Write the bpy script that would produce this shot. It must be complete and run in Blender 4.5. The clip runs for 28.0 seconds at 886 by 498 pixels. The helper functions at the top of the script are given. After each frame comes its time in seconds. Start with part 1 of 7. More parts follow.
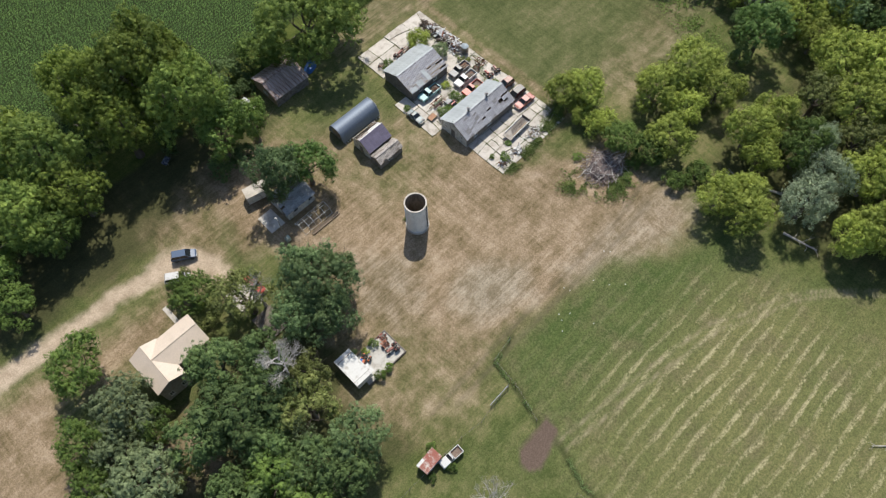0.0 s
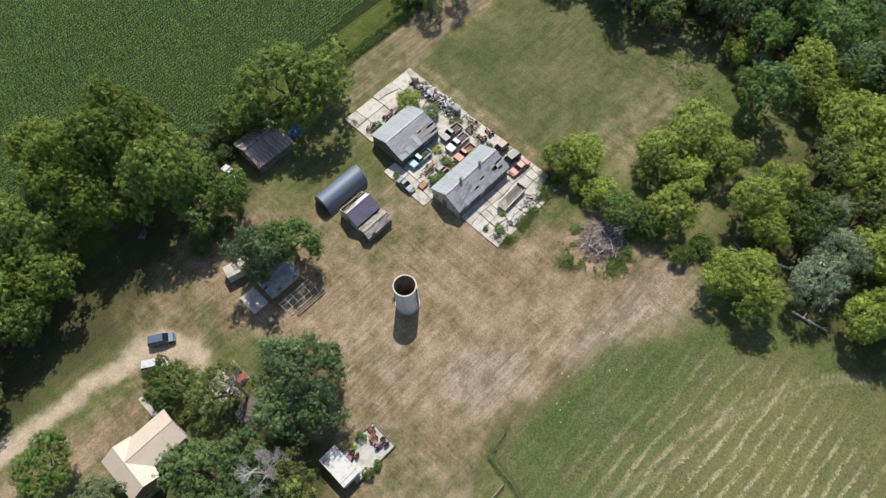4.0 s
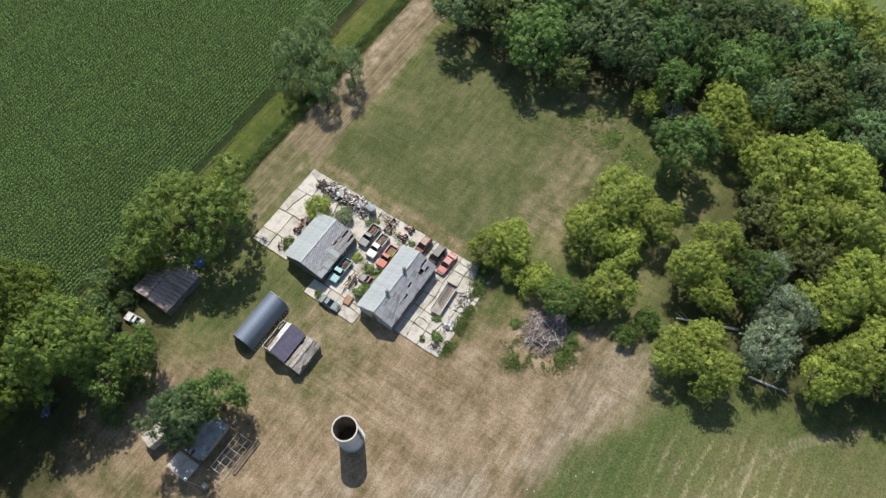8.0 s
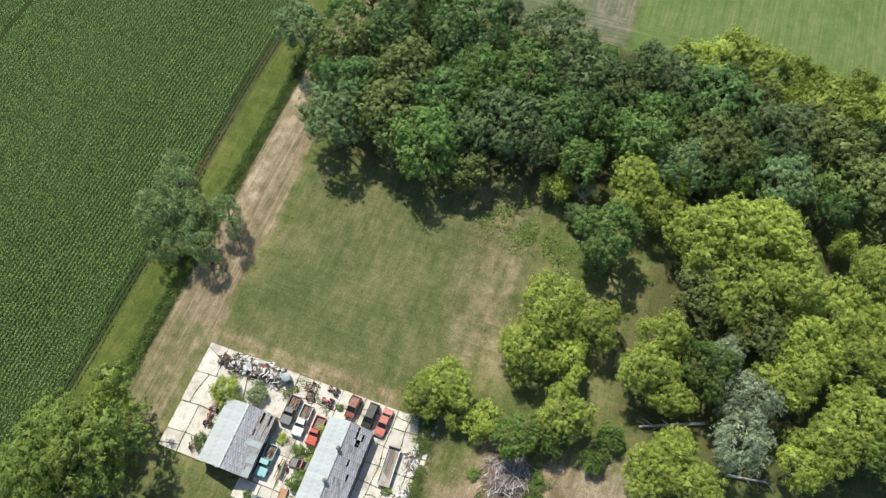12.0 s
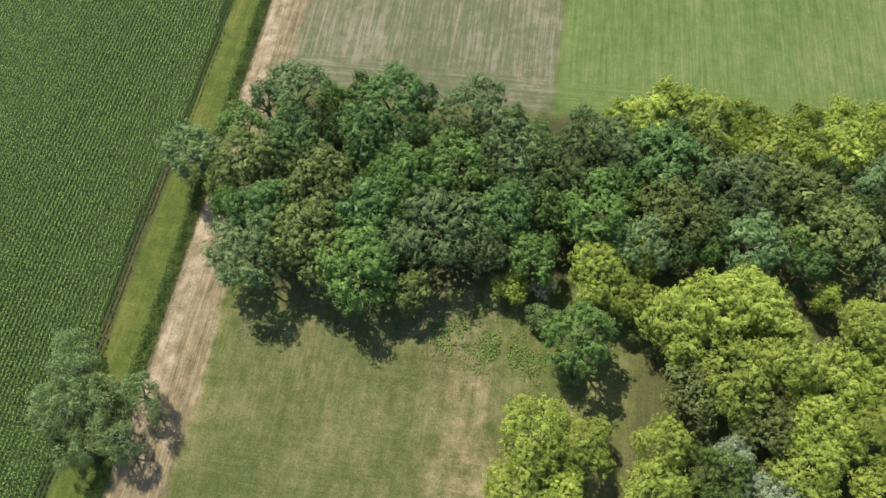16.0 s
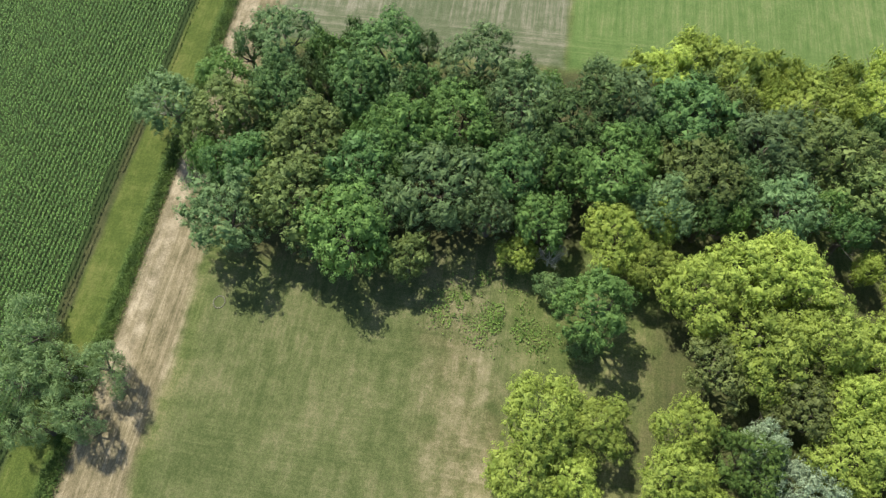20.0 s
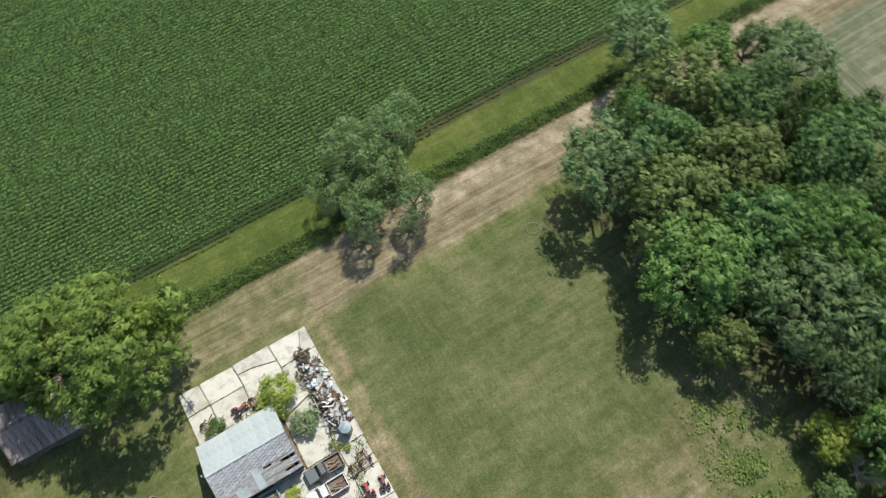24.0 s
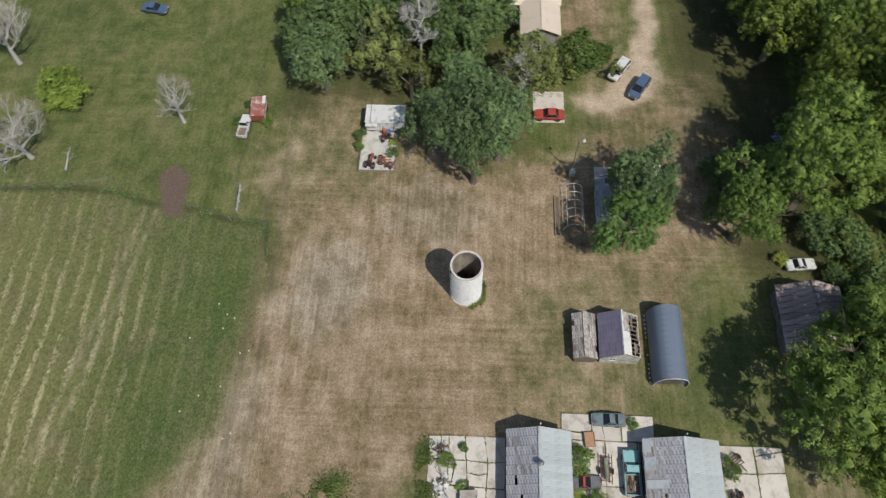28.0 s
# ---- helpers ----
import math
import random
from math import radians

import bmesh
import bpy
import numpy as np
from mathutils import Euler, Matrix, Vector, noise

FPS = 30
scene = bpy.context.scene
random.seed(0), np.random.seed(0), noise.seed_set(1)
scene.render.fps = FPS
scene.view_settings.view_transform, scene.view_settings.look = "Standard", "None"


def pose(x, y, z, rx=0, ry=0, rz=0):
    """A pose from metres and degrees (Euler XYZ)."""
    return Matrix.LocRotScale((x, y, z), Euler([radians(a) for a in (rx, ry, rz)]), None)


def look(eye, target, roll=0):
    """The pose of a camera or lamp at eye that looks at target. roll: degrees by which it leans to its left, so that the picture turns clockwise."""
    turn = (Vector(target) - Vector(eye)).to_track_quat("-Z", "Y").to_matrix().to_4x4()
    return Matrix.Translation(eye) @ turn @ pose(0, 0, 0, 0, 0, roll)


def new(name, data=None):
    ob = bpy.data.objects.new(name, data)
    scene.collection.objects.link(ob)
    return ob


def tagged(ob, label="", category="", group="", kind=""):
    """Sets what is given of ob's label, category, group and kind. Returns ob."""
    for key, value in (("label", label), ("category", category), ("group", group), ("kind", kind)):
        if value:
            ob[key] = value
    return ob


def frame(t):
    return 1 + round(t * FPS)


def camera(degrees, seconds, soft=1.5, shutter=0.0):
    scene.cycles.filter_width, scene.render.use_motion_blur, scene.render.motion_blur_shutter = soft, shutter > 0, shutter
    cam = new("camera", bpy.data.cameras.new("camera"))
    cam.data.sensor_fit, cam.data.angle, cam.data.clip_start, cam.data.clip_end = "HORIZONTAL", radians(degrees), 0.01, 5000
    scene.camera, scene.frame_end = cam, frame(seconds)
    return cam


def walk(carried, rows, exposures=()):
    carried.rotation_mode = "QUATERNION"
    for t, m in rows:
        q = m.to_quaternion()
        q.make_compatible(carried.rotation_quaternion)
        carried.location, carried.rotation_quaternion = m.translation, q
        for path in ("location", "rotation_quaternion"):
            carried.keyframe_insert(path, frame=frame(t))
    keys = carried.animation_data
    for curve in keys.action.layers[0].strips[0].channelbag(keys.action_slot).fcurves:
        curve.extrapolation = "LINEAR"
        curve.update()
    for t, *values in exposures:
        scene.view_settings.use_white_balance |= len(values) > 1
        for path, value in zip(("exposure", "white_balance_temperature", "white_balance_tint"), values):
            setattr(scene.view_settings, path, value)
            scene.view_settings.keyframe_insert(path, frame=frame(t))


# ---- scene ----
# Camera: an aircraft's slow flight over the farm, then a turn on the spot.
cam = camera(64.76, 28.0, soft=1.25, shutter=0.2)


def aim(x, y, z, heading, tilt, lean):
    """A camera pose: heading clockwise from +y, tilt above level, lean to its right, in degrees."""
    return pose(x, y, z, 90 + tilt, 0, -heading) @ pose(0, 0, 0, 0, 0, -lean)


PATH = [
    (0, (3.87, -4.74, 116.92), 42.85, -63.62, 2.54),
    (0.5, (5.00, -3.66, 116.88), 42.85, -63.71, 2.57),
    (1, (6.23, -2.53, 116.82), 42.81, -63.72, 2.59),
    (1.5, (7.59, -1.31, 116.72), 42.75, -63.72, 2.60),
    (2, (9.06, -0.01, 116.71), 42.77, -63.69, 2.60),
    (2.5, (10.65, 1.35, 116.79), 42.76, -63.67, 2.59),
    (3, (12.36, 2.77, 116.99), 42.75, -63.65, 2.56),
    (3.5, (14.20, 4.22, 117.23), 42.71, -63.66, 2.58),
    (5.5, (22.22, 10.09, 118.20), 47.63, -63.64, 2.55),
    (6, (24.38, 11.57, 118.34), 48.98, -63.62, 2.55),
    (6.5, (26.66, 13.04, 118.37), 50.51, -63.59, 2.59),
    (7, (29.04, 14.48, 118.35), 52.76, -63.59, 2.61),
    (7.5, (31.53, 15.88, 118.31), 53.66, -63.58, 2.59),
    (8, (34.12, 17.28, 118.26), 53.64, -63.59, 2.55),
    (8.5, (36.81, 18.69, 118.26), 55.86, -63.55, 2.53),
    (9, (39.61, 20.12, 118.26), 56.84, -63.59, 2.52),
    (9.5, (42.53, 21.54, 118.27), 57.39, -63.65, 2.55),
    (10, (45.63, 22.96, 118.26), 59.62, -63.76, 2.51),
    (10.5, (48.92, 24.46, 118.24), 61.70, -63.87, 2.45),
    (11, (52.37, 26.10, 118.18), 63.67, -64.00, 2.48),
    (11.5, (56.00, 27.86, 117.99), 65.57, -64.02, 2.62),
    (12, (59.75, 29.56, 117.66), 67.67, -63.98, 2.63),
    (12.5, (63.51, 31.12, 117.22), 70.40, -63.84, 2.66),
    (13, (67.10, 32.44, 116.73), 73.93, -63.64, 2.64),
    (13.5, (70.33, 33.53, 116.21), 77.41, -63.18, 2.65),
    (15.5, (81.01, 36.92, 113.79), 79.29, -62.63, 2.75),
    (16, (82.58, 37.31, 112.80), 79.35, -63.27, 2.61),
    (16.5, (83.36, 37.46, 111.54), 79.28, -63.70, 2.57),
    (17, (83.65, 37.48, 110.07), 79.11, -63.92, 2.59),
    (17.5, (83.71, 37.43, 108.47), 79.01, -64.00, 2.59),
    (18, (83.68, 37.35, 106.81), 78.91, -64.01, 2.59),
    (18.5, (83.63, 37.24, 105.16), 78.82, -63.98, 2.61),
    (19, (83.61, 37.14, 103.54), 78.72, -63.93, 2.56),
    (19.5, (83.60, 37.12, 101.97), 78.82, -63.93, 2.44),
    (20, (83.60, 37.34, 100.48), 79.02, -63.95, 2.24),
    (20.5, (83.54, 38.03, 99.10), 79.17, -64.07, 2.23),
    (22.5, (82.94, 42.70, 94.46), 75.86, -64.49, 2.90),
    (23, (82.85, 43.61, 93.43), 61.09, -64.26, 2.95),
    (23.5, (82.80, 44.25, 92.54), 45.14, -64.07, 2.66),
    (24, (82.76, 44.71, 91.71), 29.25, -63.98, 2.38),
    (24.5, (82.71, 45.02, 90.92), 13.42, -63.99, 2.17),
    (25, (82.60, 45.23, 90.18), -2.68, -63.87, 2.24),
    (25.5, (82.43, 45.36, 89.52), -18.89, -63.80, 2.39),
    (26, (82.23, 45.42, 88.94), -34.88, -63.61, 2.62),
    (26.5, (82.04, 45.44, 88.46), -51.00, -63.50, 2.60),
    (27, (81.89, 45.41, 88.08), -66.80, -63.37, 2.65),
    (27.5, (81.76, 45.36, 87.77), -82.79, -63.25, 2.72),
    (28, (81.64, 45.30, 87.50), -94.82, -63.09, 2.76),
]

LIGHT = [(0.0, 0.1, 6500, 10), (8.0, 0.1, 6450, 9), (11.0, 0.35, 6550, 6), (13.5, 0.45, 6650, 5), (17.0, 0.55, 6850, 6), (20.5, 0.6, 6500, 0), (23.0, 0.45, 6400, 1), (24.5, 0.22, 6400, 3), (26.0, 0.06, 6450, 8), (28.0, -0.22, 6450, 9)]
walk(cam, [(t, aim(*eye, heading, tilt, lean)) for t, eye, heading, tilt, lean in PATH], LIGHT)

# ---- light ----
SUN_AZIMUTH, SUN_HEIGHT = 49.5, 55.0
world = bpy.data.worlds.new("sky")
scene.world = world
world.use_nodes = True
wn = world.node_tree.nodes
sky = wn.new("ShaderNodeTexSky")
sky.sky_type, sky.sun_disc = "NISHITA", False
sky.sun_elevation, sky.sun_rotation = radians(SUN_HEIGHT), radians(SUN_AZIMUTH)
wn["Background"].inputs["Strength"].default_value = 0.105
world.node_tree.links.new(sky.outputs[0], wn["Background"].inputs["Color"])
lamp = bpy.data.lights.new("sun", "SUN")
lamp.energy, lamp.angle, lamp.color = 3.9, radians(0.6), (1.0, 0.95, 0.86)
sun = new("sun", lamp)
sun.matrix_world = look((150 * math.sin(radians(SUN_AZIMUTH)), 150 * math.cos(radians(SUN_AZIMUTH)), 150 * math.tan(radians(SUN_HEIGHT))), (0, 0, 0))


# ---- materials ----
MATS = {}


class Nodes:
    """A thin wrapper to write node trees in few lines."""

    def __init__(self, name):
        self.mat = bpy.data.materials.new(name)
        self.mat.use_nodes = True
        self.n, self.l = self.mat.node_tree.nodes, self.mat.node_tree.links
        self.p = self.n["Principled BSDF"]

    def node(self, kind, **inputs):
        nd = self.n.new("ShaderNode" + kind)
        for k, v in inputs.items():
            self.put(nd.inputs[k], v)
        return nd

    def put(self, sock, v):
        if isinstance(v, bpy.types.NodeSocket):
            self.l.new(v, sock)
        elif isinstance(v, tuple) and len(v) == 3 and sock.type == "RGBA":
            sock.default_value = (*v, 1)
        else:
            sock.default_value = v

    def noise(self, vec, scale, detail=4.0, rough=0.6):
        nd = self.node("TexNoise", Vector=vec, Scale=scale, Detail=detail, Roughness=rough)
        return nd.outputs["Fac"]

    def stretch(self, vec, scale):
        nd = self.node("Mapping", Vector=vec)
        nd.inputs["Scale"].default_value = scale
        return nd.outputs[0]

    def math(self, op, a, b=0.0, clamp=False):
        nd = self.n.new("ShaderNodeMath")
        nd.operation, nd.use_clamp = op, clamp
        self.put(nd.inputs[0], a)
        self.put(nd.inputs[1], b)
        return nd.outputs[0]

    def mix(self, fac, a, b, mode="MIX"):
        nd = self.n.new("ShaderNodeMix")
        nd.data_type, nd.blend_type = "RGBA", mode
        self.put(nd.inputs[0], fac)
        self.put(nd.inputs[6], a)
        self.put(nd.inputs[7], b)
        return nd.outputs[2]

    def ramp(self, fac, *stops):
        nd = self.n.new("ShaderNodeValToRGB")
        el = nd.color_ramp.elements
        while len(el) < len(stops):
            el.new(0.5)
        for e, (pos, col) in zip(el, stops):
            e.position, e.color = pos, (*col, 1)
        self.put(nd.inputs[0], fac)
        return nd.outputs[0]

    def span(self, v, a, b):
        nd = self.n.new("ShaderNodeMapRange")
        nd.interpolation_type = "SMOOTHSTEP"
        self.put(nd.inputs[0], v)
        nd.inputs[1].default_value, nd.inputs[2].default_value = a, b
        return nd.outputs[0]

    def bump(self, height, strength, distance=0.05):
        nd = self.node("Bump", Height=height, Strength=strength, Distance=distance)
        self.l.new(nd.outputs[0], self.p.inputs["Normal"])

    def place(self):
        return self.n.new("ShaderNodeNewGeometry").outputs["Position"]

    def local(self):
        return self.n.new("ShaderNodeTexCoord").outputs["Object"]

    def chance(self):
        return self.n.new("ShaderNodeObjectInfo").outputs["Random"]

    def island(self):
        return self.n.new("ShaderNodeNewGeometry").outputs["Random Per Island"]


def shade(c, k):
    return tuple(min(1.0, v * k) for v in c)


def surf(name, col, worn, scale=1.5, rough=0.8, metal=0.0, bump=0.3, amount=0.5, vary=0.25, grain=None):
    """A weathered surface: a base colour, a second colour in stains and specks, fine grain and relief."""
    if name in MATS:
        return MATS[name]
    b = Nodes(name)
    v = b.local()
    if grain:
        v = b.stretch(v, grain)
    big, fine = b.noise(v, scale, 5.0, 0.65), b.noise(v, scale * 9, 3.0, 0.6)
    mask = b.span(b.math("ADD", b.math("MULTIPLY", big, 0.75), b.math("MULTIPLY", fine, 0.25)), 0.62 - amount * 0.35, 0.72 - amount * 0.2)
    c = b.mix(mask, col, worn)
    c = b.mix(0.35, c, b.ramp(fine, (0.25, (0.55, 0.55, 0.55)), (0.75, (1.0, 1.0, 1.0))), "MULTIPLY")
    tone = b.math("ADD", b.math("MULTIPLY", b.chance(), vary), 1.0 - vary * 0.6)
    grey = b.node("CombineColor", Red=tone, Green=tone, Blue=tone).outputs[0]
    b.put(b.p.inputs["Base Color"], b.mix(1.0, c, grey, "MULTIPLY"))
    b.put(b.p.inputs["Roughness"], b.math("ADD", rough - 0.08, b.math("MULTIPLY", fine, 0.16)))
    b.p.inputs["Metallic"].default_value = metal
    b.bump(fine, bump)
    MATS[name] = b.mat
    return b.mat


def leafmat(name, dark, light, thin=0.2, rough=0.6, each=0.24, hue=0.0):
    """Leaves: colour varies leaf by leaf and tree by tree; a little light shines through."""
    if name in MATS:
        return MATS[name]
    b = Nodes(name)
    pick = b.math("ADD", b.math("MULTIPLY", b.island(), each), b.math("MULTIPLY", b.span(b.noise(b.place(), 0.55, 3.0), 0.36, 0.66), 0.95 - each))
    c = b.mix(pick, dark, light)
    tone = b.math("ADD", b.math("MULTIPLY", b.chance(), 0.55), 0.68)
    c = b.mix(1.0, c, b.node("CombineColor", Red=tone, Green=tone, Blue=tone).outputs[0], "MULTIPLY")
    if hue:
        turn = b.math("ADD", b.math("MULTIPLY", b.chance(), hue), 0.494 - hue * 0.5)
        c = b.node("HueSaturation", Hue=turn, Color=c).outputs[0]
    b.put(b.p.inputs["Base Color"], c)
    b.p.inputs["Roughness"].default_value = rough
    b.p.inputs["Specular IOR Level"].default_value = 0.22
    tr = b.node("BsdfTranslucent", Color=c)
    mixer = b.n.new("ShaderNodeMixShader")
    mixer.inputs[0].default_value = thin
    b.l.new(b.p.outputs[0], mixer.inputs[1])
    b.l.new(tr.outputs[0], mixer.inputs[2])
    b.l.new(mixer.outputs[0], b.n["Material Output"].inputs["Surface"])
    MATS[name] = b.mat
    return b.mat


def paint(name, col, rust=0.35):
    return surf("paint_" + name, col, (0.13, 0.06, 0.035), 1.3, 0.42, 0.0, 0.08, rust, 0.05)


GLASS = surf("dark_window_glass", (0.02, 0.025, 0.03), (0.05, 0.055, 0.05), 2, 0.12, 0, 0.02, 0.2, 0.05)
RUBBER = surf("tyre_rubber", (0.02, 0.02, 0.02), (0.06, 0.055, 0.05), 4, 0.85)
STEEL = surf("dull_steel", (0.35, 0.35, 0.34), (0.2, 0.13, 0.09), 3, 0.45, 0.7)
RUST = surf("rusty_iron", (0.16, 0.06, 0.03), (0.30, 0.12, 0.06), 3, 0.85, 0.2)
IRON = surf("dark_iron", (0.05, 0.045, 0.04), (0.13, 0.07, 0.04), 4, 0.7, 0.3)
OLDWOOD = surf("grey_weathered_wood", (0.27, 0.235, 0.20), (0.15, 0.12, 0.095), 1.2, 0.9, 0, 0.5, 0.5, 0.5, (1, 6, 6))
BROWNWOOD = surf("brown_roof_boards", (0.12, 0.085, 0.06), (0.25, 0.2, 0.15), 1.2, 0.9, 0, 0.5, 0.45, 0.5, (1, 6, 6))
TIMBER = surf("bare_timber", (0.38, 0.30, 0.21), (0.25, 0.2, 0.15), 1.2, 0.85, 0, 0.3, 0.45, 0.4, (1, 6, 6))
WHITEWALL = surf("flaking_white_boards", (0.62, 0.61, 0.57), (0.3, 0.27, 0.22), 1.8, 0.8, 0, 0.4, 0.45, 0.1)
GREYWALL = surf("bare_grey_boards", (0.22, 0.2, 0.18), (0.12, 0.1, 0.085), 1.8, 0.9, 0, 0.4, 0.5, 0.1)
SHEETROOF = surf("dull_white_roof_sheet", (0.50, 0.535, 0.54), (0.38, 0.41, 0.41), 0.8, 0.55, 0.0, 0.15, 0.45, 0.12)
SHINGLE = surf("grey_shingles", (0.52, 0.52, 0.545), (0.23, 0.225, 0.245), 3.2, 0.9, 0, 0.5, 0.5, 0.3)
PURPLE = surf("purple_grey_shingles", (0.175, 0.155, 0.225), (0.25, 0.23, 0.29), 1.2, 0.9, 0, 0.4, 0.4, 0.2)
BARNROOF = surf("rust_streaked_roof_sheet", (0.52, 0.44, 0.41), (0.21, 0.10, 0.075), 1.0, 0.75, 0.1, 0.3, 0.5, 0.6, (2.6, 0.5, 1))
TANROOF = surf("tan_metal_roof", (0.74, 0.62, 0.50), (0.68, 0.57, 0.455), 0.5, 0.5, 0.0, 0.1, 0.4, 0.04)
BLUESTEEL = surf("blue_grey_arch_steel", (0.185, 0.23, 0.30), (0.23, 0.27, 0.33), 0.5, 0.55, 0.25, 0.12, 0.45, 0.06)
CONCRETE = surf("pale_concrete", (0.67, 0.62, 0.55), (0.46, 0.405, 0.335), 0.6, 0.88, 0, 0.3, 0.45, 0.2)
STAVE = surf("whitewashed_silo_staves", (0.88, 0.88, 0.86), (0.70, 0.70, 0.68), 0.9, 0.85, 0, 0.4, 0.35, 0.1, (1, 1, 0.5))
# Near-black colour that stands for shade in holes and inside the gabled shed.
HOLESHADE = surf("painted_hole_shade", (0.015, 0.014, 0.012), (0.03, 0.026, 0.02), 3, 0.95)
BARK = surf("tree_bark", (0.13, 0.105, 0.08), (0.22, 0.19, 0.155), 2.5, 0.9, 0, 0.7, 0.5, 0.2, (1, 1, 0.3))
DEADWOOD = surf("bleached_dead_wood", (0.60, 0.565, 0.53), (0.40, 0.365, 0.335), 2.5, 0.9, 0, 0.5, 0.45, 0.25)
BRUSHWOOD = surf("cut_brushwood", (0.36, 0.285, 0.265), (0.17, 0.13, 0.115), 2.5, 0.9, 0, 0.5, 0.5, 0.5)
SOIL = surf("bare_soil", (0.2, 0.15, 0.11), (0.13, 0.1, 0.075), 1.5, 0.95)
WHITEPAINT = surf("dirty_white_metal", (0.74, 0.74, 0.71), (0.5, 0.48, 0.43), 1.0, 0.5, 0, 0.1, 0.35, 0.08)

LEAF = {
    "lime": leafmat("yellow_green_leaves", (0.205, 0.270, 0.046), (0.480, 0.552, 0.116), 0.2),
    "mid": leafmat("bright_mid_green_leaves", (0.115, 0.175, 0.032), (0.345, 0.430, 0.080), 0.22),
    "green": leafmat("mid_green_leaves", (0.080, 0.140, 0.032), (0.240, 0.340, 0.080), 0.25),
    "leafy": leafmat("broad_mid_green_leaves", (0.105, 0.172, 0.038), (0.315, 0.405, 0.090), 0.25),
    "bright": leafmat("fresh_green_leaves", (0.095, 0.175, 0.044), (0.250, 0.385, 0.105), 0.25),
    "dark": leafmat("deep_green_leaves", (0.085, 0.142, 0.050), (0.225, 0.320, 0.112), 0.22),
    "olive": leafmat("olive_green_leaves", (0.145, 0.180, 0.052), (0.33, 0.365, 0.125), 0.25),
    "pale": leafmat("pale_grey_green_leaves", (0.150, 0.205, 0.100), (0.35, 0.42, 0.21), 0.25),
    "feather": leafmat("fine_blue_green_leaves", (0.105, 0.175, 0.072), (0.285, 0.390, 0.165), 0.25),
    "silver": leafmat("silvery_leaves", (0.22, 0.285, 0.172), (0.45, 0.52, 0.335), 0.25),
    "willow": leafmat("grey_green_willow_leaves", (0.150, 0.225, 0.090), (0.37, 0.48, 0.20), 0.25),
    "wood": leafmat("woodland_leaves", (0.062, 0.122, 0.038), (0.180, 0.292, 0.090), 0.2, hue=0.02),
    "woodpale": leafmat("pale_woodland_leaves", (0.092, 0.158, 0.060), (0.245, 0.345, 0.140), 0.2, hue=0.02),
    "woodolive": leafmat("olive_woodland_leaves", (0.098, 0.142, 0.040), (0.255, 0.320, 0.098), 0.2, hue=0.02),
    "corn": leafmat("maize_leaves", (0.078, 0.160, 0.038), (0.172, 0.305, 0.070), 0.12, 0.6, 0.25),
    "weed": leafmat("weed_leaves", (0.09, 0.14, 0.035), (0.22, 0.27, 0.08)),
}


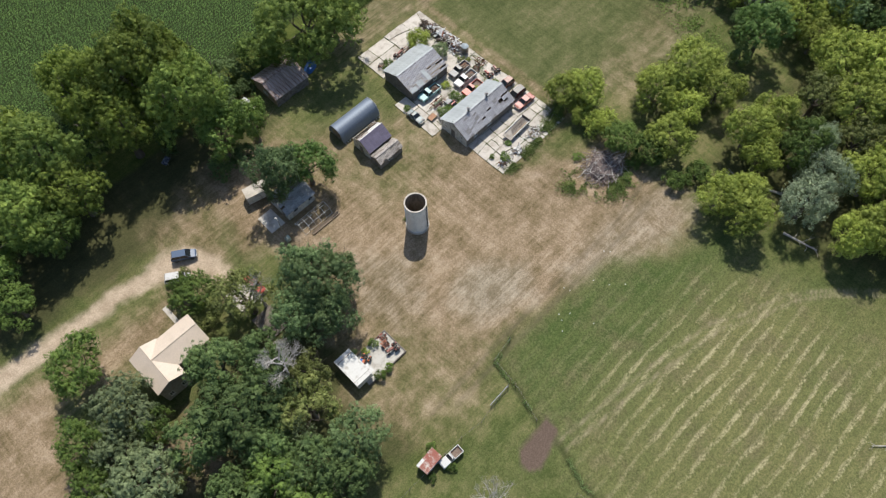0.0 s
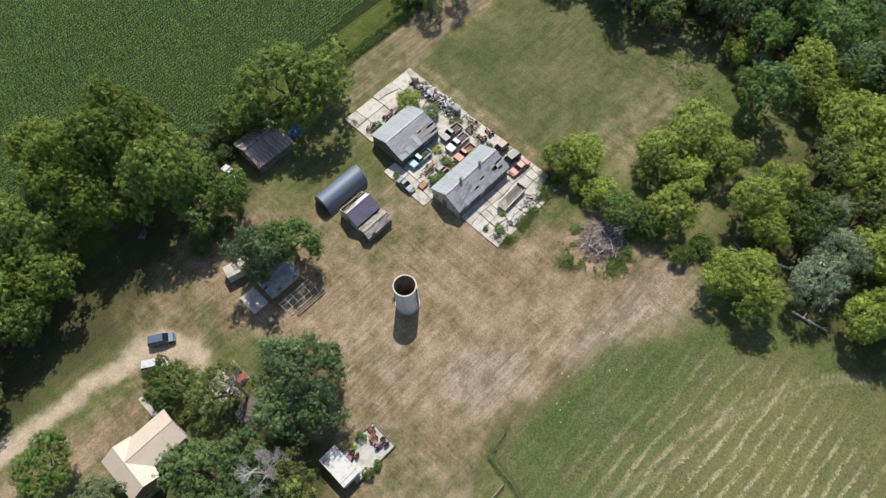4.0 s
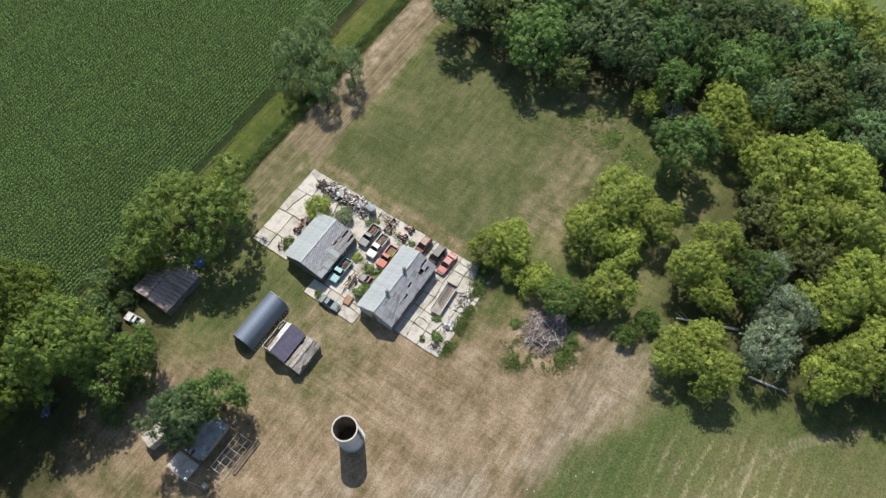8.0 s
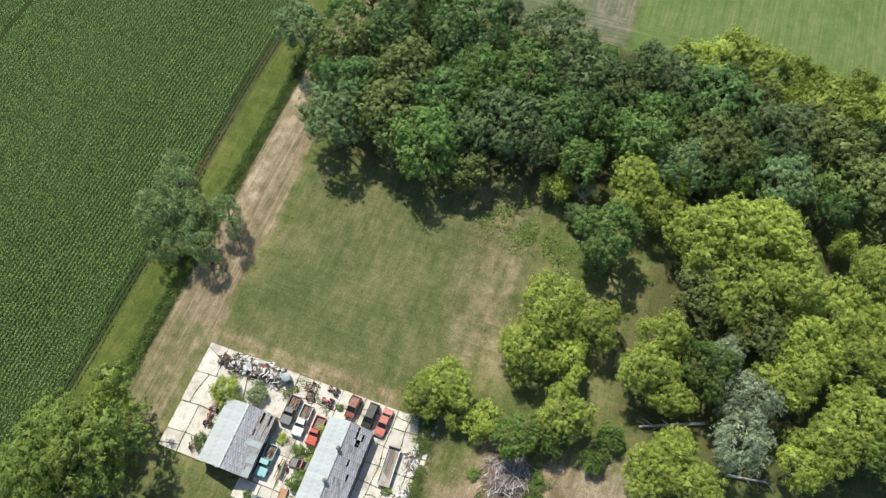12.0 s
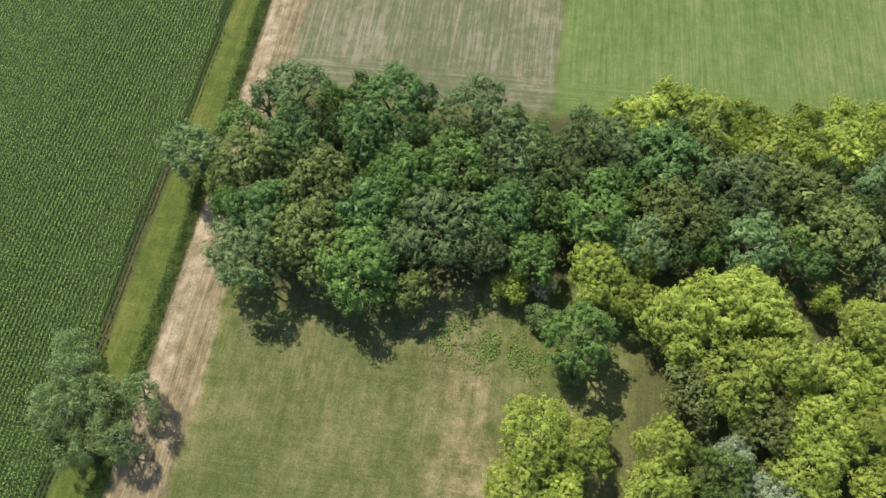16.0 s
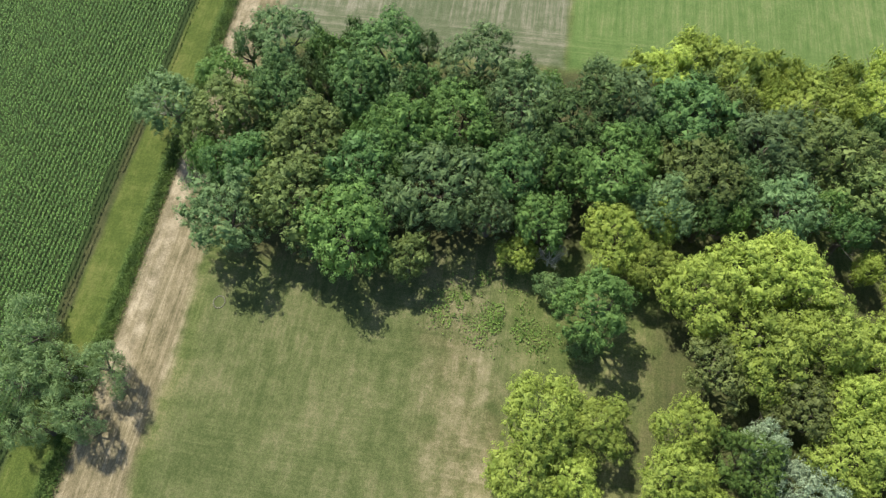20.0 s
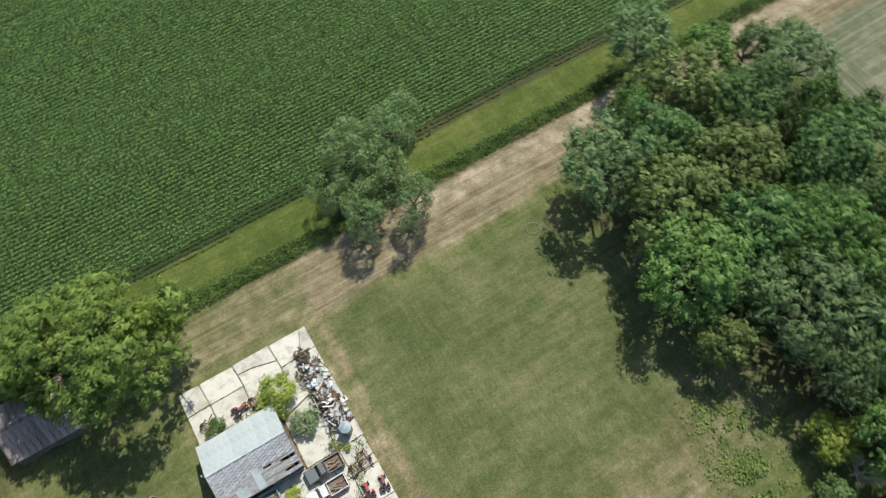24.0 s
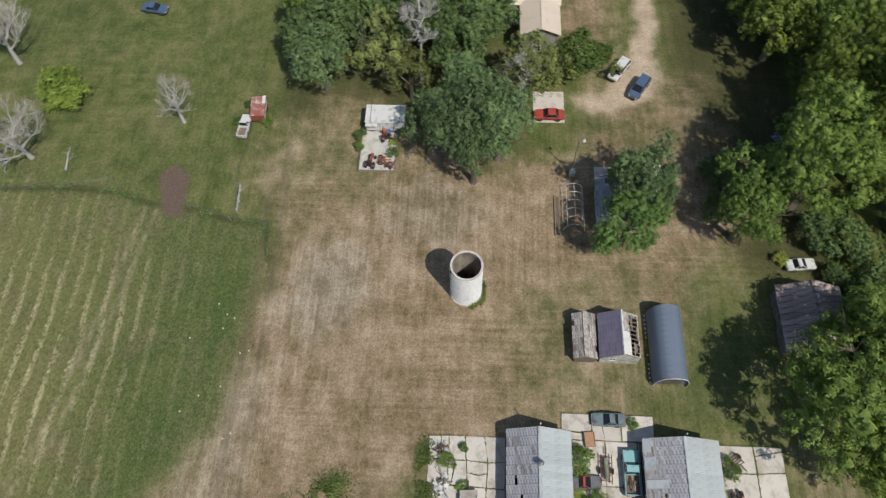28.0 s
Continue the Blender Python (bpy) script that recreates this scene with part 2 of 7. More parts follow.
# ---- mesh tools ----
class Geo:
    """Collects vertices and faces for one mesh."""

    def __init__(self):
        self.v, self.f = [], []

    def add(self, verts, faces, m=None):
        k = len(self.v)
        self.v += [tuple(m @ Vector(p)) for p in verts] if m else [tuple(p) for p in verts]
        self.f += [tuple(i + k for i in f) for f in faces]
        return self

    def box(self, x, y, z, sx, sy, sz, m=None, top=(1.0, 1.0)):
        """A box centred on x, y with its underside at z; top: how far its upper face narrows."""
        a, b = sx / 2, sy / 2
        low = [(x - a, y - b, z), (x + a, y - b, z), (x + a, y + b, z), (x - a, y + b, z)]
        a, b = a * top[0], b * top[1]
        high = [(x - a, y - b, z + sz), (x + a, y - b, z + sz), (x + a, y + b, z + sz), (x - a, y + b, z + sz)]
        return self.add(low + high, [(3, 2, 1, 0), (4, 5, 6, 7), (0, 1, 5, 4), (1, 2, 6, 5), (2, 3, 7, 6), (3, 0, 4, 7)], m)

    def tube(self, a, b, r, r2=None, n=8, caps=True):
        a, b = Vector(a), Vector(b)
        r2 = r if r2 is None else r2
        q = (b - a).to_track_quat("Z", "Y")
        ring = [(math.cos(2 * math.pi * i / n), math.sin(2 * math.pi * i / n)) for i in range(n)]
        vs = [a + q @ Vector((c * r, s * r, 0)) for c, s in ring] + [b + q @ Vector((c * r2, s * r2, 0)) for c, s in ring]
        fs = [(i, (i + 1) % n, n + (i + 1) % n, n + i) for i in range(n)]
        if caps:
            fs += [tuple(range(n))[::-1], tuple(range(n, 2 * n))]
        return self.add(vs, fs)

    def ring(self, x, y, z, r, w, h, n=36):
        """A ring with a rectangular section: outer radius r, wall w, from z up by h."""
        vs = []
        for i in range(n):
            c, s = math.cos(2 * math.pi * i / n), math.sin(2 * math.pi * i / n)
            vs += [(x + c * r, y + s * r, z), (x + c * r, y + s * r, z + h), (x + c * (r - w), y + s * (r - w), z + h), (x + c * (r - w), y + s * (r - w), z)]
        fs = [(4 * i + k, 4 * ((i + 1) % n) + k, 4 * ((i + 1) % n) + (k + 1) % 4, 4 * i + (k + 1) % 4) for i in range(n) for k in range(4)]
        return self.add(vs, fs)

    def slab(self, pts, t):
        """A flat polygon given its thickness t along its normal (downwards)."""
        p = [Vector(q) for q in pts]
        nrm = (p[1] - p[0]).cross(p[2] - p[0]).normalized() * t
        n = len(p)
        return self.add(p + [q - nrm for q in p], [tuple(range(n)), tuple(range(n, 2 * n))[::-1]] + [(i, n + i, n + (i + 1) % n, (i + 1) % n) for i in range(n)])

    def loft(self, rings):
        """Joins rings of equal length, closed at both ends."""
        n, k = len(rings[0]), len(rings)
        fs = [(a * n + i, a * n + (i + 1) % n, (a + 1) * n + (i + 1) % n, (a + 1) * n + i) for a in range(k - 1) for i in range(n)]
        return self.add([p for r in rings for p in r], fs + [tuple(range(n))[::-1], tuple(range((k - 1) * n, k * n))])

    def mesh(self, name, material, smooth=False):
        me = bpy.data.meshes.new(name)
        me.from_pydata(self.v, [], self.f)
        me.update()
        if smooth:
            me.polygons.foreach_set("use_smooth", [True] * len(me.polygons))
        me.materials.append(material)
        return me


def part(name, geo, material=None, parent=None, label="", smooth=False):
    ob = new(name, geo.mesh(name, material, smooth) if isinstance(geo, Geo) else geo)
    ob.parent = parent
    return tagged(ob, label) if label else ob


def thing(name, label, category, group="", at=None):
    ob = tagged(new(name), label, category, group)
    ob.empty_display_size = 0.5
    if at is not None:
        ob.matrix_basis = at
    return ob


def cards(name, verts, material, per=4):
    """A mesh of loose leaves from an array (n, per, 3)."""
    verts = np.asarray(verts, dtype=np.float32)
    n = len(verts)
    me = bpy.data.meshes.new(name)
    me.vertices.add(n * per)
    me.vertices.foreach_set("co", verts.reshape(-1))
    me.loops.add(n * per)
    me.loops.foreach_set("vertex_index", np.arange(n * per, dtype=np.int32))
    me.polygons.add(n)
    me.polygons.foreach_set("loop_start", np.arange(0, n * per, per, dtype=np.int32))
    me.update(calc_edges=True)
    me.materials.append(material)
    return me


# ---- ground ----
def lattice(x, y, seed):
    """Smooth random values between 0 and 1 on a lattice of spacing 1."""
    g = np.random.default_rng(seed).random((257, 257))
    i, j = np.floor(x).astype(int), np.floor(y).astype(int)
    u, v = x - i, y - j
    u, v = u * u * (3 - 2 * u), v * v * (3 - 2 * v)
    i, j, i1, j1 = i % 257, j % 257, (i + 1) % 257, (j + 1) % 257
    return g[i, j] * (1 - u) * (1 - v) + g[i1, j] * u * (1 - v) + g[i, j1] * (1 - u) * v + g[i1, j1] * u * v


def fbm(x, y, size, seed):
    return sum(lattice(x / size * 2**k, y / size * 2**k, seed + k) * w for k, w in enumerate((0.55, 0.3, 0.15)))


def inside(x, y, pts, soft, rag=0.0, seed=0):
    """1 within a polygon, 0 outside, over a soft, ragged edge."""
    far = np.full(x.shape, 1e9)
    odd = np.zeros(x.shape, bool)
    for (ax, ay), (bx, by) in zip(pts, pts[1:] + pts[:1]):
        ex, ey = bx - ax, by - ay
        s = np.clip(((x - ax) * ex + (y - ay) * ey) / (ex * ex + ey * ey + 1e-9), 0, 1)
        far = np.minimum(far, np.hypot(x - ax - s * ex, y - ay - s * ey))
        cross = (ay > y) != (by > y)
        odd ^= cross & (x < ax + ex * (y - ay) / (ey + (abs(ey) < 1e-9) * 1e-9))
    d = np.where(odd, far, -far)
    if rag:
        d = d + (fbm(x, y, 6.0, seed) - 0.5) * 2 * rag
    w = np.clip(d / soft * 0.5 + 0.5, 0, 1)
    return w * w * (3 - 2 * w)


def along(x, y, pts, width, soft, rag=0.0, seed=0):
    """1 on a line of the given half width."""
    far = np.full(x.shape, 1e9)
    for (ax, ay), (bx, by) in zip(pts, pts[1:]):
        ex, ey = bx - ax, by - ay
        s = np.clip(((x - ax) * ex + (y - ay) * ey) / (ex * ex + ey * ey + 1e-9), 0, 1)
        far = np.minimum(far, np.hypot(x - ax - s * ex, y - ay - s * ey))
    d = width - far + ((fbm(x, y, 3.0, seed) - 0.5) * 2 * rag if rag else 0)
    w = np.clip(d / soft * 0.5 + 0.5, 0, 1)
    return w * w * (3 - 2 * w)


STEP = 0.55
GX = np.concatenate([[-2500, -900, -350, -160], np.arange(-80, 225, STEP), [330, 700, 1400, 2500]])
GY = np.concatenate([[-2500, -900, -350, -150], np.arange(-75, 160, STEP), [190, 220, 500, 1200, 2500]])
X, Y = np.meshgrid(GX, GY, indexing="ij")

DRIVE = [(-90, 74.6), (-28, 74.6), (-17, 73.9), (-5, 73.6), (3, 72.0), (9, 69.5)]
dry = inside(X, Y, [(20, 84), (36, 80), (44, 76), (60, 66), (84, 84.5), (84, 42), (66, 40), (84, 30), (86, 14), (76, 6), (63, 12), (51, 15), (40, 16.5), (33, 17), (24, 13), (14, 18), (13, 25), (15, 36), (24, 50), (22, 62), (16, 64)], 5.0, 3.0, 3)
dry = np.maximum(dry, inside(X, Y, [(-90, 72), (-24, 71), (-14, 69), (2, 68), (6, 64), (-4, 60), (-16, 60), (-22, 64), (-26, 52), (-28, 30), (-90, 20)], 4.0, 2.5, 7))
dry = np.maximum(dry, 0.75 * inside(X, Y, [(8, 80), (24, 84), (24, 76), (14, 66), (6, 64)], 5.0, 3.0, 8))
dry *= 1 - 0.85 * inside(X, Y, [(82.5, 83.8), (130, 83.5), (134, 38), (98, 34), (82.5, 43)], 1.4, 0.6, 62)
dry = np.maximum(dry, 0.62 * inside(X, Y, [(83.3, 84), (84.9, 84), (84.9, 46), (83.3, 46)], 0.7, 0.6, 9))
dry = np.maximum(dry, 0.34 * inside(X, Y, [(90, 42), (122, 48), (126, 40), (96, 30)], 5.0, 3.0, 10))
dry *= 1 - 0.5 * inside(X, Y, [(42, 82), (62, 84), (62, 56), (52, 50), (44, 54), (38, 66)], 8.0, 3.0, 41)
stubble = inside(X, Y, [(171.5, 30.5), (600, 30.5), (600, 95), (171.5, 95)], 0.8, 0.5, 11)
dry = np.maximum(dry, 0.7 * inside(X, Y, [(-14, 50), (-8, 46), (-4, 38), (-12, 34), (-18, 40)], 3.0, 2.0, 12))
dry = np.maximum(dry, 0.55 * inside(X, Y, [(-18, 71), (0, 69), (4, 64), (1, 60), (-10, 61), (-18, 62)], 3.0, 2.0, 63))
dry *= 1 - 0.45 * inside(X, Y, [(12, 36), (24, 36), (33, 22), (29, 13), (13, 15)], 6.0, 3.0, 64)
lush = inside(X, Y, [(84.5, 83), (122, 82), (128, 60), (134, 38), (112, 32), (98, 36), (88, 44), (84.5, 46)], 3.0, 2.0, 13)
verge = inside(X, Y, [(-90, 103), (600, 103), (600, 94.6), (-90, 94.6)], 0.7, 0.5, 14)
lush = np.maximum(lush, 0.7 * inside(X, Y, [(38, 66), (44, 78), (60, 84), (60, 66), (56, 58), (42, 58)], 4.0, 3.0, 16))
lush = np.maximum(lush, 0.8 * inside(X, Y, [(18, 56), (26, 78), (20, 82), (14, 64)], 4.0, 3.0, 17))
dirt = along(X, Y, DRIVE, 1.75, 1.0, 0.7, 18)
dirt = np.maximum(dirt, inside(X, Y, [(2, 75), (9, 73.6), (11.4, 70.6), (12.4, 61), (9.6, 61), (9, 66.4), (5, 67.6), (1, 70.4)], 1.4, 1.2, 19))
dirt = np.maximum(dirt, 0.42 * along(X, Y, [(100, 90.6), (118, 91.0), (140, 91.2), (215, 91.5)], 0.75, 0.8, 0.5, 20))
dirt = np.maximum(dirt, 0.42 * along(X, Y, [(100, 92.4), (118, 92.8), (140, 93.0), (215, 93.3)], 0.6, 0.7, 0.4, 21))
dirt = np.maximum(dirt, 0.15 * along(X, Y, [(28, 56), (36, 42), (56, 20), (70, 12)], 0.5, 0.8, 0.5, 26))
dirt = np.maximum(dirt, 0.2 * along(X, Y, [(86, 16), (78, 24), (66, 38)], 0.5, 0.8, 0.5, 27))
hay = inside(X, Y, [(34, 15.5), (40, 16), (51.5, 14.5), (63, 12), (72, 5), (80, 2), (88, -20), (96, -60), (60, -80), (20, -80), (26, -9), (31, 2)], 3.0, 2.4, 28)
hay = np.maximum(hay, 0.30 * inside(X, Y, [(31, 10), (28, -8), (20, -60), (-60, -60), (-40, 8), (10, 16), (26, 10)], 3.0, 2.0, 29))
crop = inside(X, Y, [(171.5, -200), (700, -200), (700, 30), (171.5, 30)], 1.0, 0.5, 43)
ripe = inside(X, Y, [(34, -6), (50, 0), (70, -4), (84, -12), (96, -60), (60, -90), (20, -80), (30, -20)], 9.0, 4.0, 42)
mud = inside(X, Y, [(33.4, 3.6), (33.0, 0.6), (29.7, -0.4), (26.4, -1.6), (24.6, -0.6), (24.3, 1.4), (26.0, 3.2), (30.1, 3.2)], 0.35, 0.3, 30)
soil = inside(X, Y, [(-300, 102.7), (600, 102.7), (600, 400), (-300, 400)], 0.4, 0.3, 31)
# Leaf litter; its south strip also paints the grove's shade onto the verge.
litter = inside(X, Y, [(-30, 118), (44, 104), (40, 84), (26, 79), (8, 77.5), (-30, 77.5)], 4.0, 2.5, 32)
litter = np.maximum(litter, inside(X, Y, [(127, 80), (124, 60), (130, 40), (136, 24), (138, 8), (172, -30), (172, 20), (168, 50), (168, 84)], 3.0, 2.0, 33))
litter = np.maximum(litter, 0.8 * inside(X, Y, [(-26, 56), (-6, 48), (10, 52), (26, 50), (24, 38), (14, 32), (14, 16), (-26, 16)], 4.0, 3.0, 34))
litter = np.maximum(litter, 0.75 * inside(X, Y, [(92, 14), (110, 14), (130, 12), (140, 0), (136, -30), (96, -30), (90, -8)], 4.0, 3.0, 35))
ditch = along(X, Y, [(39.5, 17.0), (37.8, 16.4), (34.0, 15.8), (33.2, 9.9), (31.8, 5.0), (31.0, -1.9), (29.0, -7.9), (28.6, -14.0), (29, -25)], 0.5, 0.5, 0.3, 36)
ditch *= 1 - mud
ditch = np.maximum(ditch, along(X, Y, [(60, 94.6), (84, 94.4), (140, 94.9), (215, 95.6)], 0.35, 0.5, 0.3, 37) * 0.8)
WHEELS = [(31.0, -0.4), (39.9, -1.7), (48.8, -2.8), (57.2, -4.6), (65.6, -6.1), (71.5, -9.5), (79.2, -12.4), (84.9, -16.7), (92, -24)]
track = 0.42 * np.maximum(along(X, Y, WHEELS, 0.1, 0.55), along(X, Y, [(x + 0.6, y - 1.9) for x, y in WHEELS], 0.1, 0.55))
pale = 0.8 * inside(X, Y, [(36.2, 28.1), (41, 31), (48, 29.7), (50, 25), (47.8, 20.7), (42, 20.5), (37.4, 22.5)], 3.5, 2.0, 51)
pale = np.maximum(pale, 0.42 * inside(X, Y, [(55, 20), (66, 19), (84, 17), (85, 9), (76, 9), (66, 12), (54, 15.2)], 2.5, 1.8, 52))
pale = np.maximum(pale, 0.45 * inside(X, Y, [(24, 40), (32, 46), (38, 40), (33, 32), (27, 33)], 4.0, 3.0, 53))
pale = np.maximum(pale, 0.5 * along(X, Y, [(30.5, 38.5), (34.5, 34.0)], 0.5, 0.8, 0.6, 54))
ruts = np.maximum(along(X, Y, [(20, 17.4), (36, 18.1), (69.5, 18.2), (80, 20)], 0.3, 0.6, 0.25, 55), along(X, Y, [(24, 15.4), (36, 15.9), (49, 15.9), (70, 15.7), (78, 16.6)], 0.3, 0.6, 0.25, 56))
lane = inside(X, Y, [(84, 94.4), (215, 94.9), (215, 86), (172, 86), (126, 84.6), (100, 84), (84, 84)], 1.2, 0.7, 57)
lane = np.maximum(lane, 0.6 * inside(X, Y, [(60, 94.2), (86, 94.3), (86, 84), (70, 84.6), (60, 86)], 2.5, 1.5, 58))
bank = along(X, Y, [(38, 96.0), (84, 95.9), (140, 96.2), (215, 96.8)], 0.9, 1.0, 0.5, 59)
fringe = along(X, Y, [(108, 103.2), (125, 103.3), (152, 103.2)], 0.7, 0.6, 0.5, 60)
rank = 0.45 * inside(X, Y, [(40, 15.6), (52, 13.2), (66, 9.6), (80, 7.4), (86, 2), (78, 0), (62, 6.5), (46, 10)], 3.0, 2.5, 61)

Z = (fbm(X, Y, 9.0, 40) - 0.5) * 0.10 - 0.25 * ditch - 0.06 * mud - 0.05 * dirt
Z -= 0.16
nx, ny = X.shape
gm = bpy.data.meshes.new("ground")
gm.vertices.add(nx * ny)
gm.vertices.foreach_set("co", np.stack([X, Y, Z], -1).astype(np.float32).reshape(-1))
quad = (np.arange(nx - 1)[:, None] * ny + np.arange(ny - 1)[None]).reshape(-1)
gm.loops.add(len(quad) * 4)
gm.loops.foreach_set("vertex_index", np.stack([quad, quad + ny, quad + ny + 1, quad + 1], -1).astype(np.int32).reshape(-1))
gm.polygons.add(len(quad))
gm.polygons.foreach_set("loop_start", np.arange(0, len(quad) * 4, 4, dtype=np.int32))
gm.update(calc_edges=True)
gm.polygons.foreach_set("use_smooth", np.ones(len(quad), bool))
for key, field in (("dry", dry), ("lush", lush), ("verge", verge), ("stubble", stubble), ("dirt", dirt), ("hay", hay), ("mud", mud), ("soil", soil), ("litter", litter), ("track", np.maximum(track, 0.0)), ("ditch", ditch), ("ripe", ripe), ("crop", crop), ("pale", pale), ("ruts", ruts), ("lane", lane), ("bank", bank), ("fringe", fringe), ("rank", rank)):
    layer = gm.attributes.new(key, "FLOAT", "POINT")
    layer.data.foreach_set("value", field.astype(np.float32).reshape(-1))


def ground_material():
    b = Nodes("farm_ground")
    v = b.place()

    def cover(key):
        nd = b.n.new("ShaderNodeAttribute")
        nd.attribute_name = key
        return nd.outputs["Fac"]

    big, mid, small, fine = b.noise(v, 0.045, 4.0), b.noise(v, 0.35, 5.0), b.noise(v, 2.6, 5.0, 0.75), b.noise(v, 8.0, 3.0, 0.7)
    warp = b.n.new("ShaderNodeVectorMath")
    warp.operation = "ADD"
    b.put(warp.inputs[0], v)
    sway = b.node("TexNoise", Vector=v, Scale=0.07, Detail=2.0)
    gain = b.n.new("ShaderNodeVectorMath")
    gain.operation = "SCALE"
    b.put(gain.inputs[0], sway.outputs["Color"])
    gain.inputs["Scale"].default_value = 3.5
    b.put(warp.inputs[1], gain.outputs[0])
    bent = warp.outputs[0]
    apart = b.n.new("ShaderNodeSeparateXYZ")
    b.put(apart.inputs[0], v)
    east, north = apart.outputs[0], apart.outputs[1]

    def passes(sock, width):
        """A tone of its own for each pass of the mower."""
        nd = b.n.new("ShaderNodeTexWhiteNoise")
        nd.noise_dimensions = "1D"
        b.put(nd.inputs["W"], b.math("FLOOR", b.math("ADD", b.math("DIVIDE", sock, width), b.math("MULTIPLY", b.math("SUBTRACT", small, 0.5), 0.5))))
        return nd.outputs["Value"]

    mow = b.noise(b.stretch(bent, (0.09, 0.6, 1.0)), 1.0, 5.0, 0.65)
    mow2 = b.noise(b.stretch(bent, (0.5, 0.12, 1.0)), 1.0, 4.0, 0.6)
    alongx = b.noise(b.stretch(v, (0.07, 1.5, 1.0)), 1.0, 5.0, 0.7)
    alongy = b.noise(b.stretch(v, (1.5, 0.07, 1.0)), 1.0, 5.0, 0.7)
    grit = b.math("ADD", b.math("MULTIPLY", small, 0.6), b.math("MULTIPLY", fine, 0.4))
    which = b.span(b.noise(v, 0.035, 2.0), 0.42, 0.58)
    swath = b.math("ADD", b.math("MULTIPLY", alongx, b.math("SUBTRACT", 1.0, which)), b.math("MULTIPLY", alongy, which))
    strip = b.math("ADD", b.math("MULTIPLY", passes(north, 1.35), b.math("SUBTRACT", 1.0, which)), b.math("MULTIPLY", passes(east, 1.35), which))
    patch = b.math("ADD", b.math("ADD", b.math("MULTIPLY", mid, 0.42), b.math("MULTIPLY", b.noise(v, 0.09, 4.0, 0.6), 0.43)), b.math("ADD", b.math("MULTIPLY", mow, 0.30), b.math("MULTIPLY", mow2, 0.15)))
    tone = b.math("ADD", b.math("ADD", b.math("MULTIPLY", patch, 0.52), b.math("MULTIPLY", swath, 0.18)), b.math("ADD", b.math("MULTIPLY", grit, 0.34), b.math("MULTIPLY", strip, 0.012)))
    tone = b.math("ADD", b.math("MULTIPLY", b.math("SUBTRACT", tone, 0.604), 1.45), 0.5)
    grass = b.ramp(tone, (0.38, (0.068, 0.092, 0.026)), (0.5, (0.124, 0.142, 0.048)), (0.61, (0.215, 0.198, 0.090)))
    green = b.ramp(tone, (0.39, (0.074, 0.092, 0.031)), (0.5, (0.116, 0.130, 0.050)), (0.62, (0.190, 0.176, 0.088)))
    fresh = b.ramp(tone, (0.36, (0.056, 0.080, 0.018)), (0.5, (0.096, 0.122, 0.028)), (0.64, (0.165, 0.168, 0.052)))
    head = b.math("SUBTRACT", 1.0, b.span(b.math("ADD", east, b.math("MULTIPLY", mid, 4.0)), 179.0, 185.0))
    combed = b.math("ADD", b.math("MULTIPLY", alongy, head), b.math("MULTIPLY", alongx, b.math("SUBTRACT", 1.0, head)))
    streak = b.math("ADD", b.math("MULTIPLY", combed, 0.50), b.math("ADD", b.math("MULTIPLY", big, 0.25), b.math("MULTIPLY", mid, 0.25)))
    cut = b.ramp(streak, (0.40, (0.098, 0.120, 0.060)), (0.50, (0.138, 0.146, 0.085)), (0.60, (0.245, 0.222, 0.160)))
    sward = b.ramp(streak, (0.40, (0.088, 0.138, 0.040)), (0.50, (0.120, 0.172, 0.054)), (0.64, (0.200, 0.225, 0.092)))
    brown = b.ramp(tone, (0.36, (0.128, 0.104, 0.050)), (0.45, (0.215, 0.162, 0.092)), (0.54, (0.325, 0.243, 0.158)), (0.66, (0.48, 0.38, 0.268)))
    straw_pale = b.ramp(b.math("ADD", b.math("MULTIPLY", tone, 0.8), b.math("MULTIPLY", swath, 0.2)), (0.42, (0.225, 0.185, 0.125)), (0.60, (0.50, 0.435, 0.335)))
    ground_lane = b.ramp(b.math("ADD", b.math("MULTIPLY", alongx, 0.45), b.math("ADD", b.math("MULTIPLY", mid, 0.30), b.math("MULTIPLY", grit, 0.25))), (0.40, (0.125, 0.108, 0.058)), (0.50, (0.225, 0.180, 0.108)), (0.61, (0.375, 0.300, 0.200)))
    bare = b.ramp(b.math("ADD", b.math("MULTIPLY", mid, 0.5), b.math("MULTIPLY", grit, 0.5)), (0.38, (0.38, 0.295, 0.205)), (0.62, (0.60, 0.485, 0.365)))
    wet = b.ramp(grit, (0.3, (0.115, 0.082, 0.062)), (0.7, (0.18, 0.132, 0.105)))
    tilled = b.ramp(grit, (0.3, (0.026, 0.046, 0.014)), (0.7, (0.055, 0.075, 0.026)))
    # Dark tree litter and weedy edge; doubles as painted shade beside the drive.
    floor = b.ramp(tone, (0.32, (0.045, 0.05, 0.022)), (0.55, (0.085, 0.085, 0.036)), (0.72, (0.145, 0.12, 0.07)))
    wild = b.ramp(grit, (0.38, (0.040, 0.075, 0.018)), (0.62, (0.105, 0.150, 0.042)))
    rows = b.noise(b.stretch(bent, (0.05, 1.1, 1.0)), 1.0, 6.0, 0.7)
    wave = b.math("SINE", b.math("ADD", b.math("MULTIPLY", north, 2.62), b.math("ADD", b.math("MULTIPLY", big, 9.0), b.math("ADD", b.math("MULTIPLY", mid, 2.4), b.math("MULTIPLY", small, 2.0)))))
    broken = b.span(b.math("ADD", b.math("MULTIPLY", b.noise(b.stretch(v, (0.12, 0.3, 1.0)), 1.0, 4.0, 0.7), 0.6), b.math("MULTIPLY", small, 0.4)), 0.42, 0.60)
